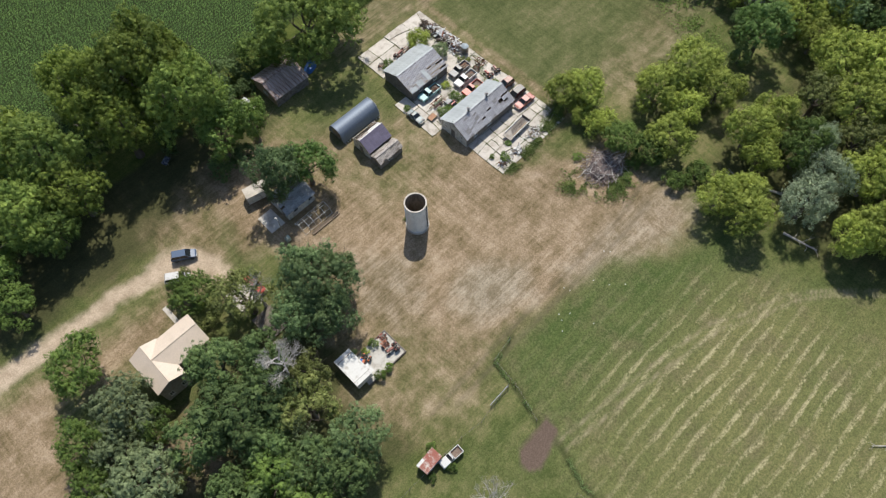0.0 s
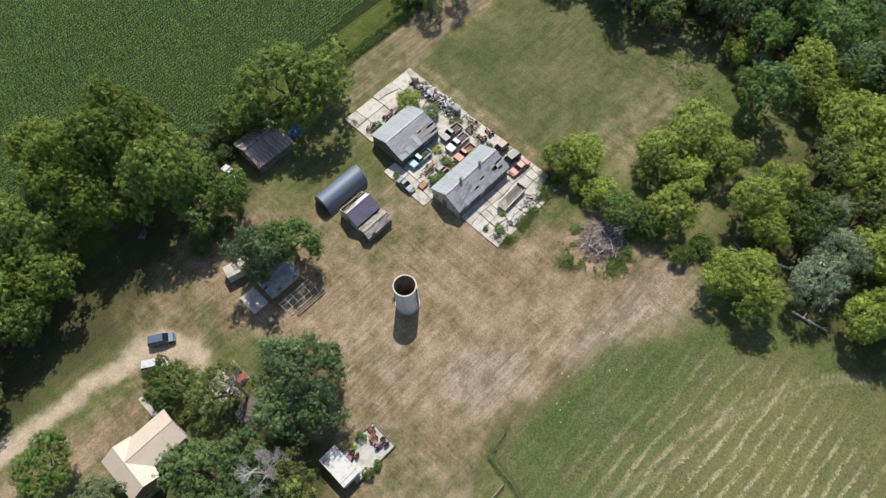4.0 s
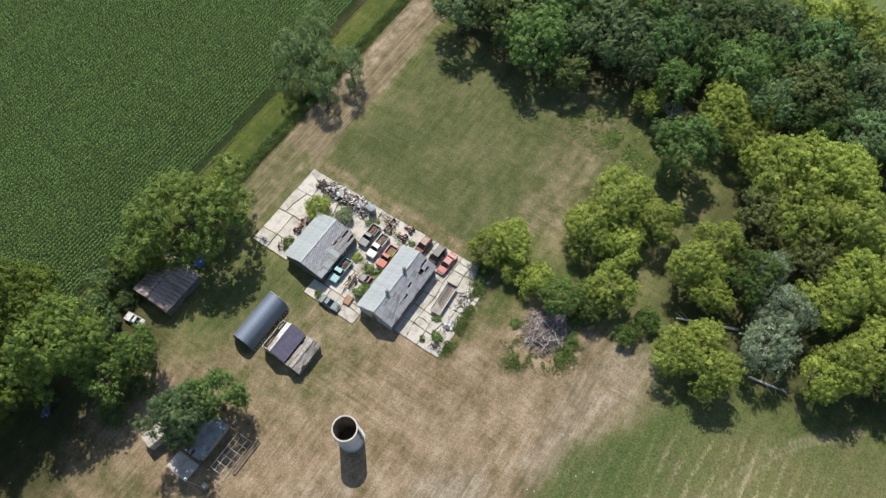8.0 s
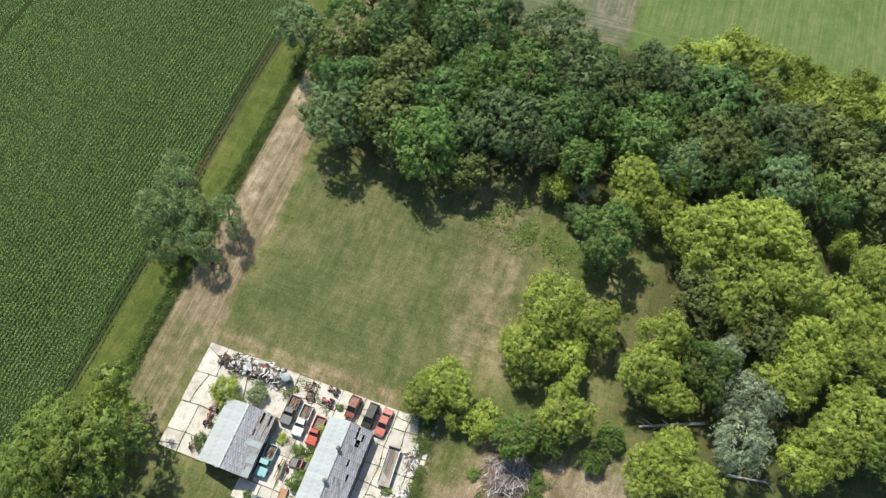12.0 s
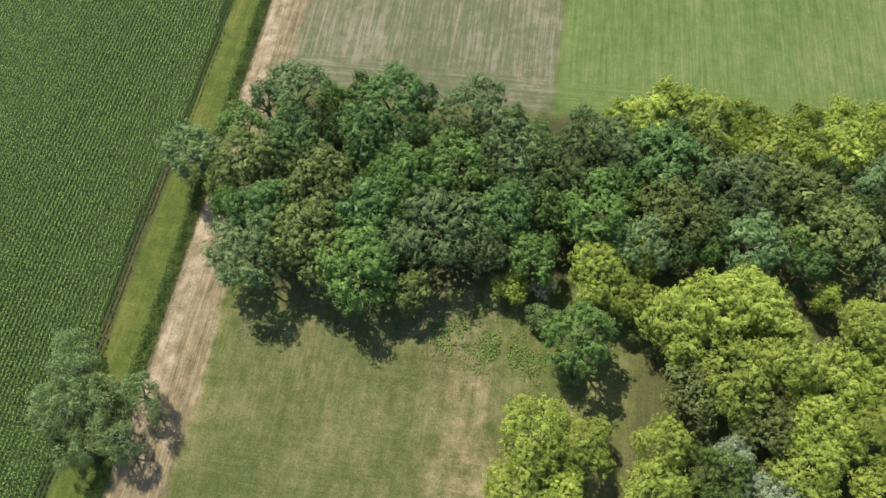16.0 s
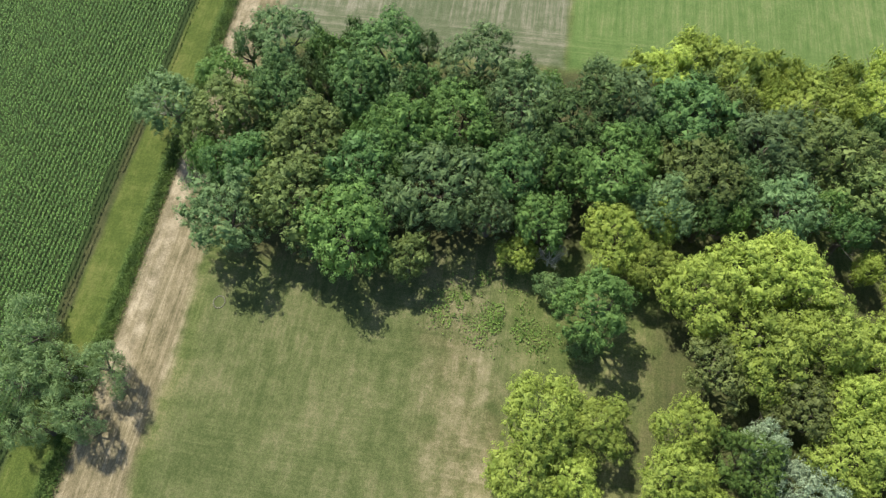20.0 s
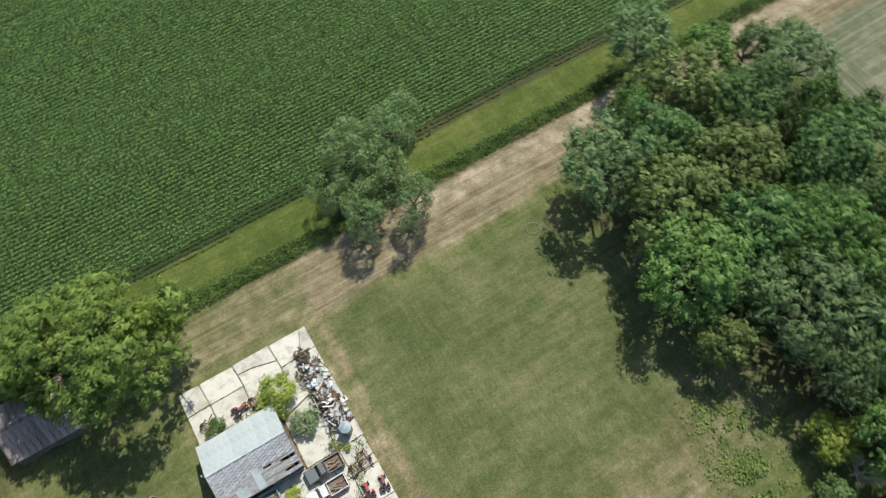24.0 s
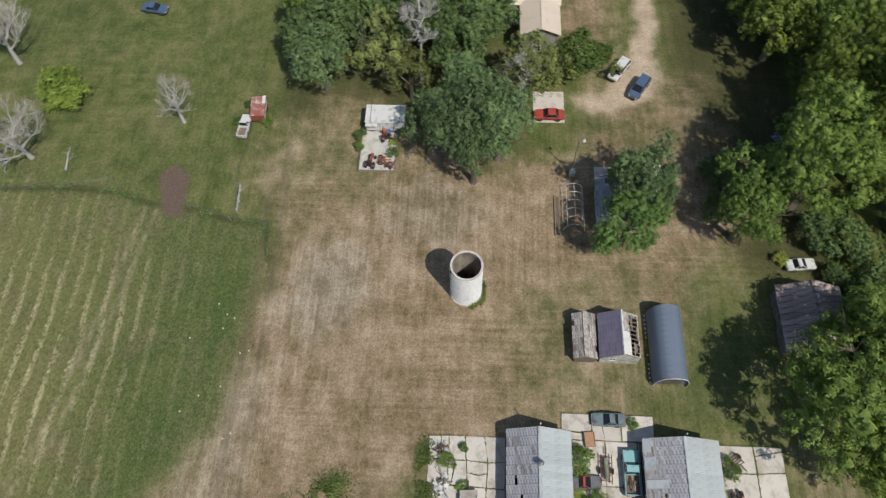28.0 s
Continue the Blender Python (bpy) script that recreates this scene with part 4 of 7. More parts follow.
def woodland():
    """The closed wood beyond the lawn: its main trees by hand, smaller ones at uneven spacing in the gaps between them."""
    rnd = random.Random(11)
    main = [
        (147.9, 95.2, 5.6, 12.5, "woodpale"), (147.5, 84.3, 6.2, 14.0, "woodolive"), (128.6, 79.5, 7.2, 14.5, "woodpale"), (164.0, 79.4, 6.0, 14.0, "woodpale"),
        (163.6, 61.4, 6.6, 14.5, "wood"), (163.6, 45.4, 6.3, 14.0, "woodpale"), (143.6, 70.2, 7.2, 15.0, "woodolive"), (133.0, 70.5, 6.8, 14.5, "woodolive"),
        (128.8, 61.0, 7.2, 14.5, "woodgreen"), (138.0, 48.0, 7.6, 15.0, "woodpale"), (147.0, 55.2, 5.6, 15.5, "woodgreen"), (154.5, 64.7, 6.0, 14.5, "wood"),
        (150.2, 47.0, 6.0, 14.5, "woodgreen"), (155.1, 37.2, 6.2, 14.0, "woodpale"), (142.5, 38.0, 5.4, 14.0, "wood"), (135.6, 32.0, 4.6, 11.5, "woodgreen"),
        (153.9, 29.0, 6.6, 14.0, "wood"), (144.6, 22.7, 6.6, 14.5, "woodgreen"), (158.6, 20.5, 6.2, 13.5, "woodpale"), (157.2, 10.4, 7.0, 14.0, "wood"),
        (145.6, 9.0, 6.8, 14.0, "woodolive"), (153.6, -2.1, 7.0, 14.0, "woodpale"), (152.5, -11.3, 7.4, 14.0, "woodolive"), (142.6, -4.4, 5.6, 13.0, "woodpale"),
        (146.6, -18.0, 6.6, 13.5, "woodolive"), (168.0, 3.0, 5.8, 12.5, "woodlime"), (166.5, 13.9, 5.6, 12.0, "woodlime"), (162.3, -10.0, 5.8, 12.5, "woodlime"),
        (164.3, -20.5, 5.4, 12.0, "woodlime"), (127.2, 51.6, 4.0, 8.5, "woodolive"), (151.5, 76.5, 6.0, 14.0, "wood"), (140.5, 61.0, 6.0, 14.0, "wood"), (138.0, 79.0, 5.4, 13.5, "wood"),
    ]
    outline = [(146, 96), (156, 90), (166, 84), (166, 68), (168, 57), (163, 51), (168, 46), (162, 39), (162, 29), (168, 20), (173, 6), (170, -8), (175, -50), (142, -50), (140, -10), (139, 8), (139, 28), (136, 38), (132, 47), (127.5, 59), (127, 72), (125, 78), (129, 83), (135, 85.5), (141, 87), (144, 95)]
    put = []
    for x, y, r, top, kind in main:
        tree(x, y, r, top, kind, "trees of the wood")
        put.append((x, y, r))
    for _ in range(5000):
        x, y = rnd.uniform(120, 178), rnd.uniform(-48, 100)
        r = rnd.choice([2.8, 3.4, 4.2, 5.4]) * rnd.uniform(0.92, 1.08)
        if inside(np.array([x]), np.array([y]), outline, 0.1)[0] < 0.5:
            continue
        if all((x - a) ** 2 + (y - b) ** 2 > (0.64 * (r + q)) ** 2 for a, b, q in put):
            put.append((x, y, r))
            far = x > 160 and y < 22
            k = rnd.random()
            kind = "woodlime" if far and k < 0.8 else "woodpale" if k < 0.25 else "woodgreen" if k < 0.42 else "woodolive" if k < 0.55 else "wood"
            tree(x, y, r, rnd.uniform(8.0, 10.0) + r * 0.7, kind, "trees of the wood")


woodland()


def dead_tree(x, y, h, lean, seed, label, r=0.035, split=3, wide=0.9, high=0.16, reach=0.25):
    rnd = random.Random(seed)
    root = thing("dead_tree", label, "tree", "dead trees", pose(x, y, -0.15, 0, lean, rnd.uniform(0, 360)) @ Matrix.Diagonal((h, h, h, 1)))
    g = Geo()
    g.tube((0, 0, -0.03), (0, 0, 0.25), r * 1.2, r * 0.85, 8, False)
    g.tube((0, 0, 0.25), (0.02, 0.01, 0.6), r * 0.85, r * 0.45, 8, False)
    part("trunk", g, DEADWOOD, root, smooth=True)
    for k in range(7):
        g = Geo()
        a = k * 2.4 + rnd.uniform(-0.3, 0.3)
        limbs(g, (0.003 * k, 0, high + 0.06 * k), (math.cos(a) * wide, math.sin(a) * wide, 0.9), reach * (1 - 0.05 * k), r * 0.55, 4, rnd, split, 0.45, 0.70, 5)
        part("limb", g, DEADWOOD, root)
    return root


dead_tree(16.3, 0.2, 8.5, 2, 1, "bare bleached dead tree standing in the pasture", 0.032, 3, 0.7, 0.25)
dead_tree(23.5, -22.0, 11.5, 6, 2, "large bare grey dead tree with many fine twigs", 0.032, 4, 1.3)
dead_tree(5.0, -29.8, 10.5, 4, 3, "tall bare dead tree at the wood's edge", 0.036, 4, 0.9, 0.3)
dead_tree(7.6, 37.0, 16.5, 0, 4, "bare pale grey dead tree among green trees", 0.016, 4, 1.0, 0.56, 0.1)
dead_tree(12.9, 52.6, 13.0, 0, 5, "old half-dead tree with bare spreading limbs", 0.022, 3, 0.8, 0.35, 0.13)
dead_tree(131.5, 30.0, 5.0, 0, 6, "small bare dead tree by the wood", 0.03, 4)
dead_tree(161.0, 35.5, 9.0, 4, 7, "slender bare dead tree at the wood's far edge", 0.02, 3)
dead_tree(150.0, 97.0, 6.0, 8, 8, "bare grey dead shrub at the wood's corner", 0.025, 4)
dead_tree(-15.8, 43.6, 4.5, 6, 10, "low bare grey dead shrub among the house trees", 0.03, 4, 1.1)


# ---- buildings ----
def wall(parent, name, a, b, h, t, material, openings=(), label="", peak=None):
    """A wall from a to b (x, y), thickness t, height h; openings: (from, to, sill, head) along it; peak: (place, height) of a gable."""
    a, b = Vector((*a, 0)), Vector((*b, 0))
    way, length = (b - a).normalized(), (b - a).length
    m = Matrix.Translation(a) @ way.to_track_quat("X", "Z").to_matrix().to_4x4()
    g, at = Geo(), 0.0
    for s, e, low, head in sorted(openings):
        g.box((at + s) / 2, 0, -0.2, s - at, t, h + 0.2, m)
        if low > 0:
            g.box((s + e) / 2, 0, -0.2, e - s, t, low + 0.2, m)
        g.box((s + e) / 2, 0, head, e - s, t, h - head, m)
        at = e
    g.box((at + length) / 2, 0, -0.2, length - at, t, h + 0.2, m)
    if peak:
        p, top = peak
        tri = [(0, -t / 2, h), (length, -t / 2, h), (p, -t / 2, top), (0, t / 2, h), (length, t / 2, h), (p, t / 2, top)]
        g.add(tri, [(0, 1, 2), (5, 4, 3), (0, 3, 4, 1), (1, 4, 5, 2), (2, 5, 3, 0)], m)
    w = part(name, g, material, parent, label)
    for s, e, low, head in openings:
        if low > 0:
            part("window_pane", Geo().box((s + e) / 2, 0, low + 0.05, e - s - 0.1, 0.03, head - low - 0.1, m), GLASS, w)
            f = Geo()
            for x in (s + 0.04, e - 0.04, (s + e) / 2):
                f.box(x, 0, low, 0.07, t + 0.06, head - low, m)
            f.box((s + e) / 2, 0, low - 0.02, e - s + 0.12, t + 0.1, 0.06, m).box((s + e) / 2, 0, head - 0.05, e - s + 0.12, t + 0.08, 0.07, m)
            part("window_frame", f, WHITEPAINT, w)
        else:
            d = Geo().box((s + e) / 2, 0.02, 0, e - s - 0.06, 0.06, head - 0.05, m)
            part("door", d, GREYWALL, w)
    return w


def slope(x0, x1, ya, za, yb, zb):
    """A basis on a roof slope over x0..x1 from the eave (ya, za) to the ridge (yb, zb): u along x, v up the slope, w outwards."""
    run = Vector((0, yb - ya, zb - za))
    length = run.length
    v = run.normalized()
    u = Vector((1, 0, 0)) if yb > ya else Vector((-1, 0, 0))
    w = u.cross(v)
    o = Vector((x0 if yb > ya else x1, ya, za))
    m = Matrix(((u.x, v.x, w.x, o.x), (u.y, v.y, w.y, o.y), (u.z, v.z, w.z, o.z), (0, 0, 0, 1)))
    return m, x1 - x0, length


def sheeted(parent, m, wide, long, material, n, ribs=3, name="roof_sheet"):
    """A slope covered with n metal sheets side by side, each with raised ribs."""
    s = wide / n
    g = Geo().box(0, long / 2, 0, s + 0.03, long, 0.012)
    for k in range(ribs):
        g.box((k + 0.5) / ribs * s - s / 2, long / 2, 0.012, 0.05, long, 0.025, None, (0.4, 1.0))
    me = g.mesh(name, material)
    for i in range(n):
        ob = part(name, me, None, parent)
        ob.matrix_basis = m @ pose((i + 0.5) * s, random.uniform(-0.03, 0.03), 0.02 + 0.003 * (i % 2))


def shingled(parent, m, wide, long, nu, nv, material, missing, holes, deck=BROWNWOOD, name="shingle_strip", bare=None):
    """A slope of boards with strips of shingles on it; some strips gone, some boards gone too."""
    du, dv = wide / nu, long / nv
    rnd = random.Random(int(wide * 100 + long * 10))
    variants = []
    for k in range(3):
        g = Geo()
        r2, at = random.Random(k + 7), -du / 2
        while at < du / 2 - 0.02:
            w = min(r2.uniform(0.14, 0.3), du / 2 - at)
            g.box(at + w / 2, r2.uniform(-0.015, 0.015), 0, w - 0.012, dv * 1.12, 0.016 + r2.uniform(0, 0.014))
            at += w
        variants.append(g.mesh(name, material))
    boards = Geo()
    for j in range(nv):
        at = 0
        for i in range(nu):
            hole = holes(i, j, rnd)
            if hole:
                continue
            boards.box((i + 0.5) * du, (j + 0.5) * dv, -0.03, du - (0.0 if i % 4 else 0.02), dv - 0.02, 0.028, m)
            if missing(i, j, rnd):
                continue
            ob = part(name, rnd.choice(variants), None, parent)
            ob.matrix_basis = m @ pose((i + 0.5) * du, (j + 0.5) * dv, 0.004 + 0.003 * (i % 2), rnd.uniform(0.5, 2.5), 0, 0)
    part("roof_deck", boards, deck, parent)
    rafter = Geo().box(0, long / 2, -0.165, 0.06, long, 0.13).mesh("rafter", TIMBER)
    for i in range(int(wide / 0.9) + 1):
        part("rafter", rafter, None, parent).matrix_basis = m @ pose(i * wide / int(wide / 0.9), 0, 0)


# The two long sheds on the concrete yard: one slope sheeted white, the other worn shingles.
def yard_shed(name, label, x0, x1, y0, ym, y1, eave, ridge, cols, bare_low, windows):
    shed = thing(name, label, "shed", "sheds on the concrete yard")
    t, lo = 0.16, 0.25
    peak = (ym - y0 - lo, ridge - 0.12)
    wall(shed, "wall", (x0 + lo, y0 + lo), (x1 - lo, y0 + lo), eave, t, GREYWALL, [(2.0, 3.0, 1.0, 1.9), (6.0, 7.0, 1.0, 1.9)])
    wall(shed, "wall", (x0 + lo, y1 - lo), (x1 - lo, y1 - lo), eave, t, WHITEWALL, [(3.0, 4.0, 1.0, 1.9)])
    wall(shed, "wall", (x0 + lo, y0 + lo), (x0 + lo, y1 - lo), eave, t, WHITEWALL if windows else GREYWALL, windows or [(3.4, 5.2, 0, 2.1)], peak=(peak[0], peak[1]))
    wall(shed, "wall", (x1 - lo, y0 + lo), (x1 - lo, y1 - lo), eave, t, GREYWALL, [(3.0, 4.2, 0, 2.1)], peak=(peak[0], peak[1]))
    white = part("roof", Geo().box((x0 + x1) / 2, ym, ridge + 0.0, x1 - x0, 0.3, 0.05), SHEETROOF, shed)
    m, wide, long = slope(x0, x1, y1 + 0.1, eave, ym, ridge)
    sheeted(white, m, wide, long, SHEETROOF, cols)
    under = Geo().box(wide / 2, long / 2, -0.04, wide, long, 0.03, m)
    part("roof_deck", under, BROWNWOOD, white)
    grey = part("roof", Geo().box((x0 + x1) / 2, ym - 0.12, ridge - 0.01, x1 - x0, 0.22, 0.05), SHINGLE, shed)
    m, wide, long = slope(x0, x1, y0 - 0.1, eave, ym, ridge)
    nu, nv = max(8, int(wide / 1.05)), 12
    if bare_low:
        gone = lambda i, j, r: (j < 6 and r.random() < 0.82) or r.random() < 0.04
        open_ = lambda i, j, r: j < 6 and i > nu - 3 and (j in (1, 4)) or (j == 5 and i == nu - 4)
    else:
        gone = lambda i, j, r: r.random() < (0.22 if 2 < j < 8 else 0.10)
        open_ = lambda i, j, r: (2 < j < 9) and r.random() < (0.10 if i > nu * 0.45 else 0.03)
    shingled(grey, m, wide, long, nu, nv, SHINGLE, gone, open_, surf("pale_bare_roof_boards", (0.46, 0.45, 0.45), (0.27, 0.25, 0.24), 1.2, 0.9, 0, 0.5, 0.5, 0.4, (1, 6, 6)) if bare_low else surf("grey_bare_roof_boards", (0.33, 0.32, 0.32), (0.15, 0.14, 0.14), 1.2, 0.9, 0, 0.5, 0.5, 0.4, (1, 6, 6)))
    if bare_low:
        for u, w, lo_v, hi_v in ((wide - 5.3, 0.95, 0.1, 2.6), (wide - 3.0, 1.5, 0.1, 1.4), (wide - 0.9, 1.6, 0.05, 1.0)):
            part("patch_sheet", Geo().box(wide - u, (lo_v + hi_v) / 2, 0.05, w, hi_v - lo_v, 0.015, m @ pose(0, 0, 0, 0, 0, random.uniform(-1, 1))), SHEETROOF, grey)
        for k in range(7):
            part("batten", Geo().box(random.uniform(2, wide - 2), random.uniform(0.2, 2.4), 0.03, random.uniform(1.5, 4), 0.1, 0.03, m), TIMBER, grey)
    part("floor", Geo().box((x0 + x1) / 2, (y0 + y1) / 2, 0.0, x1 - x0 - 0.8, y1 - y0 - 0.8, 0.03), SOIL, shed)
    return shed


shed_a = yard_shed("long_shed", "weathered shed with white sheet roof and stripped plank slope", 63.2, 73.8, 66.5, 71.0, 75.3, 2.5, 4.3, 13, True, None)
shed_b = yard_shed("long_shed", "long weathered shed with white sheet roof and holed shingles", 62.7, 76.8, 50.4, 54.1, 57.9, 2.5, 4.6, 17, False, [(1.2, 2.0, 1.0, 2.0), (3.2, 4.3, 0, 2.1), (5.4, 6.2, 1.0, 2.0)])
for x in (67.0, 72.2):
    vent = part("roof_ventilator", Geo().tube((x, 54.1, 4.5), (x, 54.1, 5.2), 0.2, 0.2, 12), STEEL, shed_b, "dull metal roof ventilator", True)
    part("vent_cap", Geo().tube((x, 54.1, 5.28), (x, 54.1, 5.5), 0.38, 0.06, 12), STEEL, vent)
    part("vent_ring", Geo().ring(x, 54.1, 5.05, 0.27, 0.06, 0.08, 14), STEEL, vent)
    part("vent_base", Geo().box(x, 54.1, 4.42, 0.62, 0.62, 0.2, None, (0.7, 0.7)), STEEL, vent)
for shed, x, y, z in ((shed_a, 63.1, 71.0, 4.3), (shed_b, 62.6, 54.1, 4.6)):
    pole = part("insulator_pole", Geo().tube((x, y, z - 1.2), (x, y, z + 0.9), 0.04, 0.035, 6), STEEL, shed)
    part("insulator", Geo().tube((x, y, z + 0.9), (x, y, z + 1.15), 0.1, 0.07, 8), WHITEPAINT, pole)

# Arched steel building.
quonset = thing("arched_building", "dark blue-grey arched steel storage building on grass", "storage building")
QX0, QX1, QY, QR, QH = 46.1, 56.0, 71.1, 2.15, 3.3


def arch(k, r, h):
    a = math.pi * k
    return QY + r * math.copysign(abs(math.cos(a)) ** 0.85, math.cos(a)), h * abs(math.sin(a)) ** 0.8


pw = (QX1 - QX0) / 13
g = Geo()
N = 20
outer, inner = [arch(i / N, QR, QH) for i in range(N + 1)], [arch(i / N, QR - 0.05, QH - 0.05) for i in range(N + 1)]
vs, fs = [], []
for x, k in ((0.0, 1.0), (pw * 0.4, 1.004), (pw * 0.6, 1.004), (pw, 1.0)):
    vs += [(x, QY + (y - QY) * k, z * k - 0.1) for y, z in outer]
for r in range(3):
    for i in range(N):
        a = r * (N + 1) + i
        fs.append((a, a + N + 1, a + N + 2, a + 1))
g.add(vs, fs)
panel = g.mesh("arch_panel", BLUESTEEL, True)
for i in range(13):
    part("arch_panel", panel, None, quonset).matrix_basis = pose(QX0 + i * pw, 0, 0)
for x, name in ((QX0 + 0.25, "end_wall"), (QX1 - 0.35, "end_wall")):
    vs = [(x, y, z - 0.12) for y, z in inner] + [(x + 0.06, y, z - 0.12) for y, z in inner]
    n = N + 1
    end = part(name, Geo().add(vs, [tuple(range(n))[::-1], tuple(range(n, 2 * n))] + [(i, i + 1, n + i + 1, n + i) for i in range(N)]), BLUESTEEL, quonset)
    part("door_leaf", Geo().box(x + 0.03, QY - 0.62, -0.1, 0.14, 1.2, 2.1), STEEL, end)
    part("door_leaf", Geo().box(x + 0.03, QY + 0.62, -0.1, 0.14, 1.2, 2.1), STEEL, end)
rim = Geo()
for i in range(N):
    rim.tube((QX1 + 0.02, *outer[i]), (QX1 + 0.02, *outer[i + 1]), 0.05, None, 6)
part("end_rim", rim, WHITEPAINT, quonset, "white rim strip")
for k in range(16):
    for side in (-1, 1):
        if random.random() < 0.8:
            x = QX0 + 0.4 + k * (QX1 - QX0 - 0.8) / 15
            blk = tagged(part("ballast_block", Geo().box(0, 0, 0, 0.22, 0.16, 0.2, None, (0.85, 0.85)), WHITEPAINT), "small white block at the arched building's foot", "block", "ballast blocks")
            blk.matrix_basis = pose(x, QY + side * (QR + 0.22), -0.16, 0, 0, random.uniform(-30, 30))

# Silo: open concrete stave ring with steel hoops and a chute of openings drawn as black plates.
SX, SY, SR, SH = 43.7, 45.0, 2.05, 8.0
silo = thing("silo", "roofless whitewashed concrete stave silo standing in dry grass", "silo")
drum = part("stave_wall", Geo().ring(SX, SY, -0.3, SR, 0.14, SH + 0.3, 40), STAVE, silo, "whitewashed concrete staves")
stave = Geo().box(0, SR + 0.006, 0, 0.30, 0.03, 0.74).mesh("stave", STAVE)
for i in range(42):
    for j in range(6):
        if random.random() < 0.55:
            ob = part("stave", stave, None, drum)
            ob.matrix_basis = pose(SX, SY, 0.1 + j * 1.25 + (0.4 if i % 2 else 0), 0, 0, i * 360 / 42)
for j in range(11):
    part("hoop", Geo().ring(SX, SY, 0.3 + j * 0.72, SR + 0.045, 0.03, 0.035, 40), STAVE, silo)
# Added liner: brown stain, with the shade inside the silo put into its colour.
part("lining", Geo().ring(SX, SY, 0.1, SR - 0.15, 0.03, SH - 0.12, 40), surf("stained_shaded_lining", (0.40, 0.35, 0.29), (0.20, 0.165, 0.13), 0.7, 0.9, 0, 0.4, 0.6, 0.1, (1, 1, 0.35)), silo, "brown-stained inner lining, coloured darker for the shade inside")
part("rim", Geo().ring(SX, SY, SH, SR + 0.06, 0.26, 0.1, 40), CONCRETE, silo)
part("silo_floor", Geo().tube((SX, SY, -0.2), (SX, SY, 0.15), SR - 0.2, SR - 0.2, 24), SOIL, silo, "dark litter floor")
ca = radians(-68)
cm = Matrix.Translation((SX, SY, 0)) @ Matrix.Rotation(ca, 4, "Z")
# The wall is solid: near-black plates paint the shade of each feed opening.
for j in range(9):
    op = part("chute_opening", Geo().box(SR + 0.05, 0, 0.55 + j * 0.82, 0.09, 0.55, 0.52, cm), HOLESHADE, silo, "black plate painted as a shaded feed opening")
    part("door_bar", Geo().box(SR + 0.1, 0, 0.38 + j * 0.82, 0.06, 0.66, 0.16, cm), STAVE, op)
for y in (-0.36, 0.36):
    part("ladder_rail", Geo().box(SR + 0.1, y, 0.2, 0.06, 0.05, SH - 0.3, cm), STAVE, silo)
part("footing", Geo().ring(SX, SY, -0.2, SR + 0.22, 0.3, 0.32, 40), CONCRETE, silo)

# The two sheds that stand side by side by the arched building.
PALESHINGLE = surf("pale_tan_worn_shingles", (0.52, 0.475, 0.43), (0.23, 0.195, 0.17), 1.9, 0.9, 0, 0.5, 0.5, 0.55)
low = thing("low_shed", "low weathered shed with pale mottled worn shingles", "shed")
wall(low, "wall", (47.4, 59.1), (53.1, 59.1), 1.7, 0.12, GREYWALL, [(2, 3, 0.6, 1.3)])
wall(low, "wall", (47.4, 61.7), (53.1, 61.7), 1.7, 0.12, GREYWALL)
wall(low, "wall", (47.4, 59.1), (47.4, 61.7), 1.7, 0.12, OLDWOOD, [(0.9, 1.8, 0, 1.6)], peak=(1.3, 2.5))
wall(low, "wall", (53.1, 59.1), (53.1, 61.7), 1.7, 0.12, OLDWOOD, peak=(1.3, 2.5))
for ya, yb in ((58.85, 60.4), (61.95, 60.4)):
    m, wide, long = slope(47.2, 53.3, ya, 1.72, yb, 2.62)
    rf = part("roof", Geo().box(50.25, 60.4 + (0.12 if ya > 60 else -0.12), 2.57, 6.1, 0.26, 0.1), PALESHINGLE, low)
    shingled(rf, m, wide, long, 7, 5, PALESHINGLE, lambda i, j, r: r.random() < 0.28, lambda i, j, r: r.random() < 0.03, OLDWOOD)
tall = thing("gable_shed", "gabled shed with purple shingles and a half-stripped slope", "shed")
wall(tall, "wall", (47.5, 62.3), (53.1, 62.3), 2.2, 0.12, OLDWOOD)
wall(tall, "wall", (47.5, 67.2), (53.1, 67.2), 2.2, 0.12, WHITEWALL, [(2, 3, 0.8, 1.6)])
wall(tall, "wall", (47.5, 62.3), (47.5, 67.2), 2.2, 0.12, WHITEWALL, [(2, 3.1, 0, 1.9)], peak=(2.4, 3.8))
wall(tall, "wall", (53.1, 62.3), (53.1, 67.2), 2.2, 0.12, WHITEWALL, [(1.2, 2.0, 0.9, 1.7)], peak=(2.4, 3.8))
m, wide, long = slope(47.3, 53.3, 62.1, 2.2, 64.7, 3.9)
rf = part("roof", Geo().box(50.3, 64.72, 3.9, 6.0, 0.2, 0.04), PURPLE, tall)
shingled(rf, m, wide, long, 7, 8, PURPLE, lambda i, j, r: False, lambda i, j, r: False)
m, wide, long = slope(47.3, 53.3, 67.4, 2.2, 64.7, 3.9)
rf = part("roof", Geo().box(50.3, 64.9, 3.86, 6.0, 0.2, 0.04), WHITEPAINT, tall)
for i in range(11):
    part("rafter", Geo().box(0.1 + i * (wide - 0.2) / 10, long / 2, -0.14, 0.07, long, 0.13, m), TIMBER, rf)
part("white_sheet", Geo().box(wide * 0.28, long * 0.76, 0.0, wide * 0.52, long * 0.46, 0.02, m), WHITEPAINT, rf)
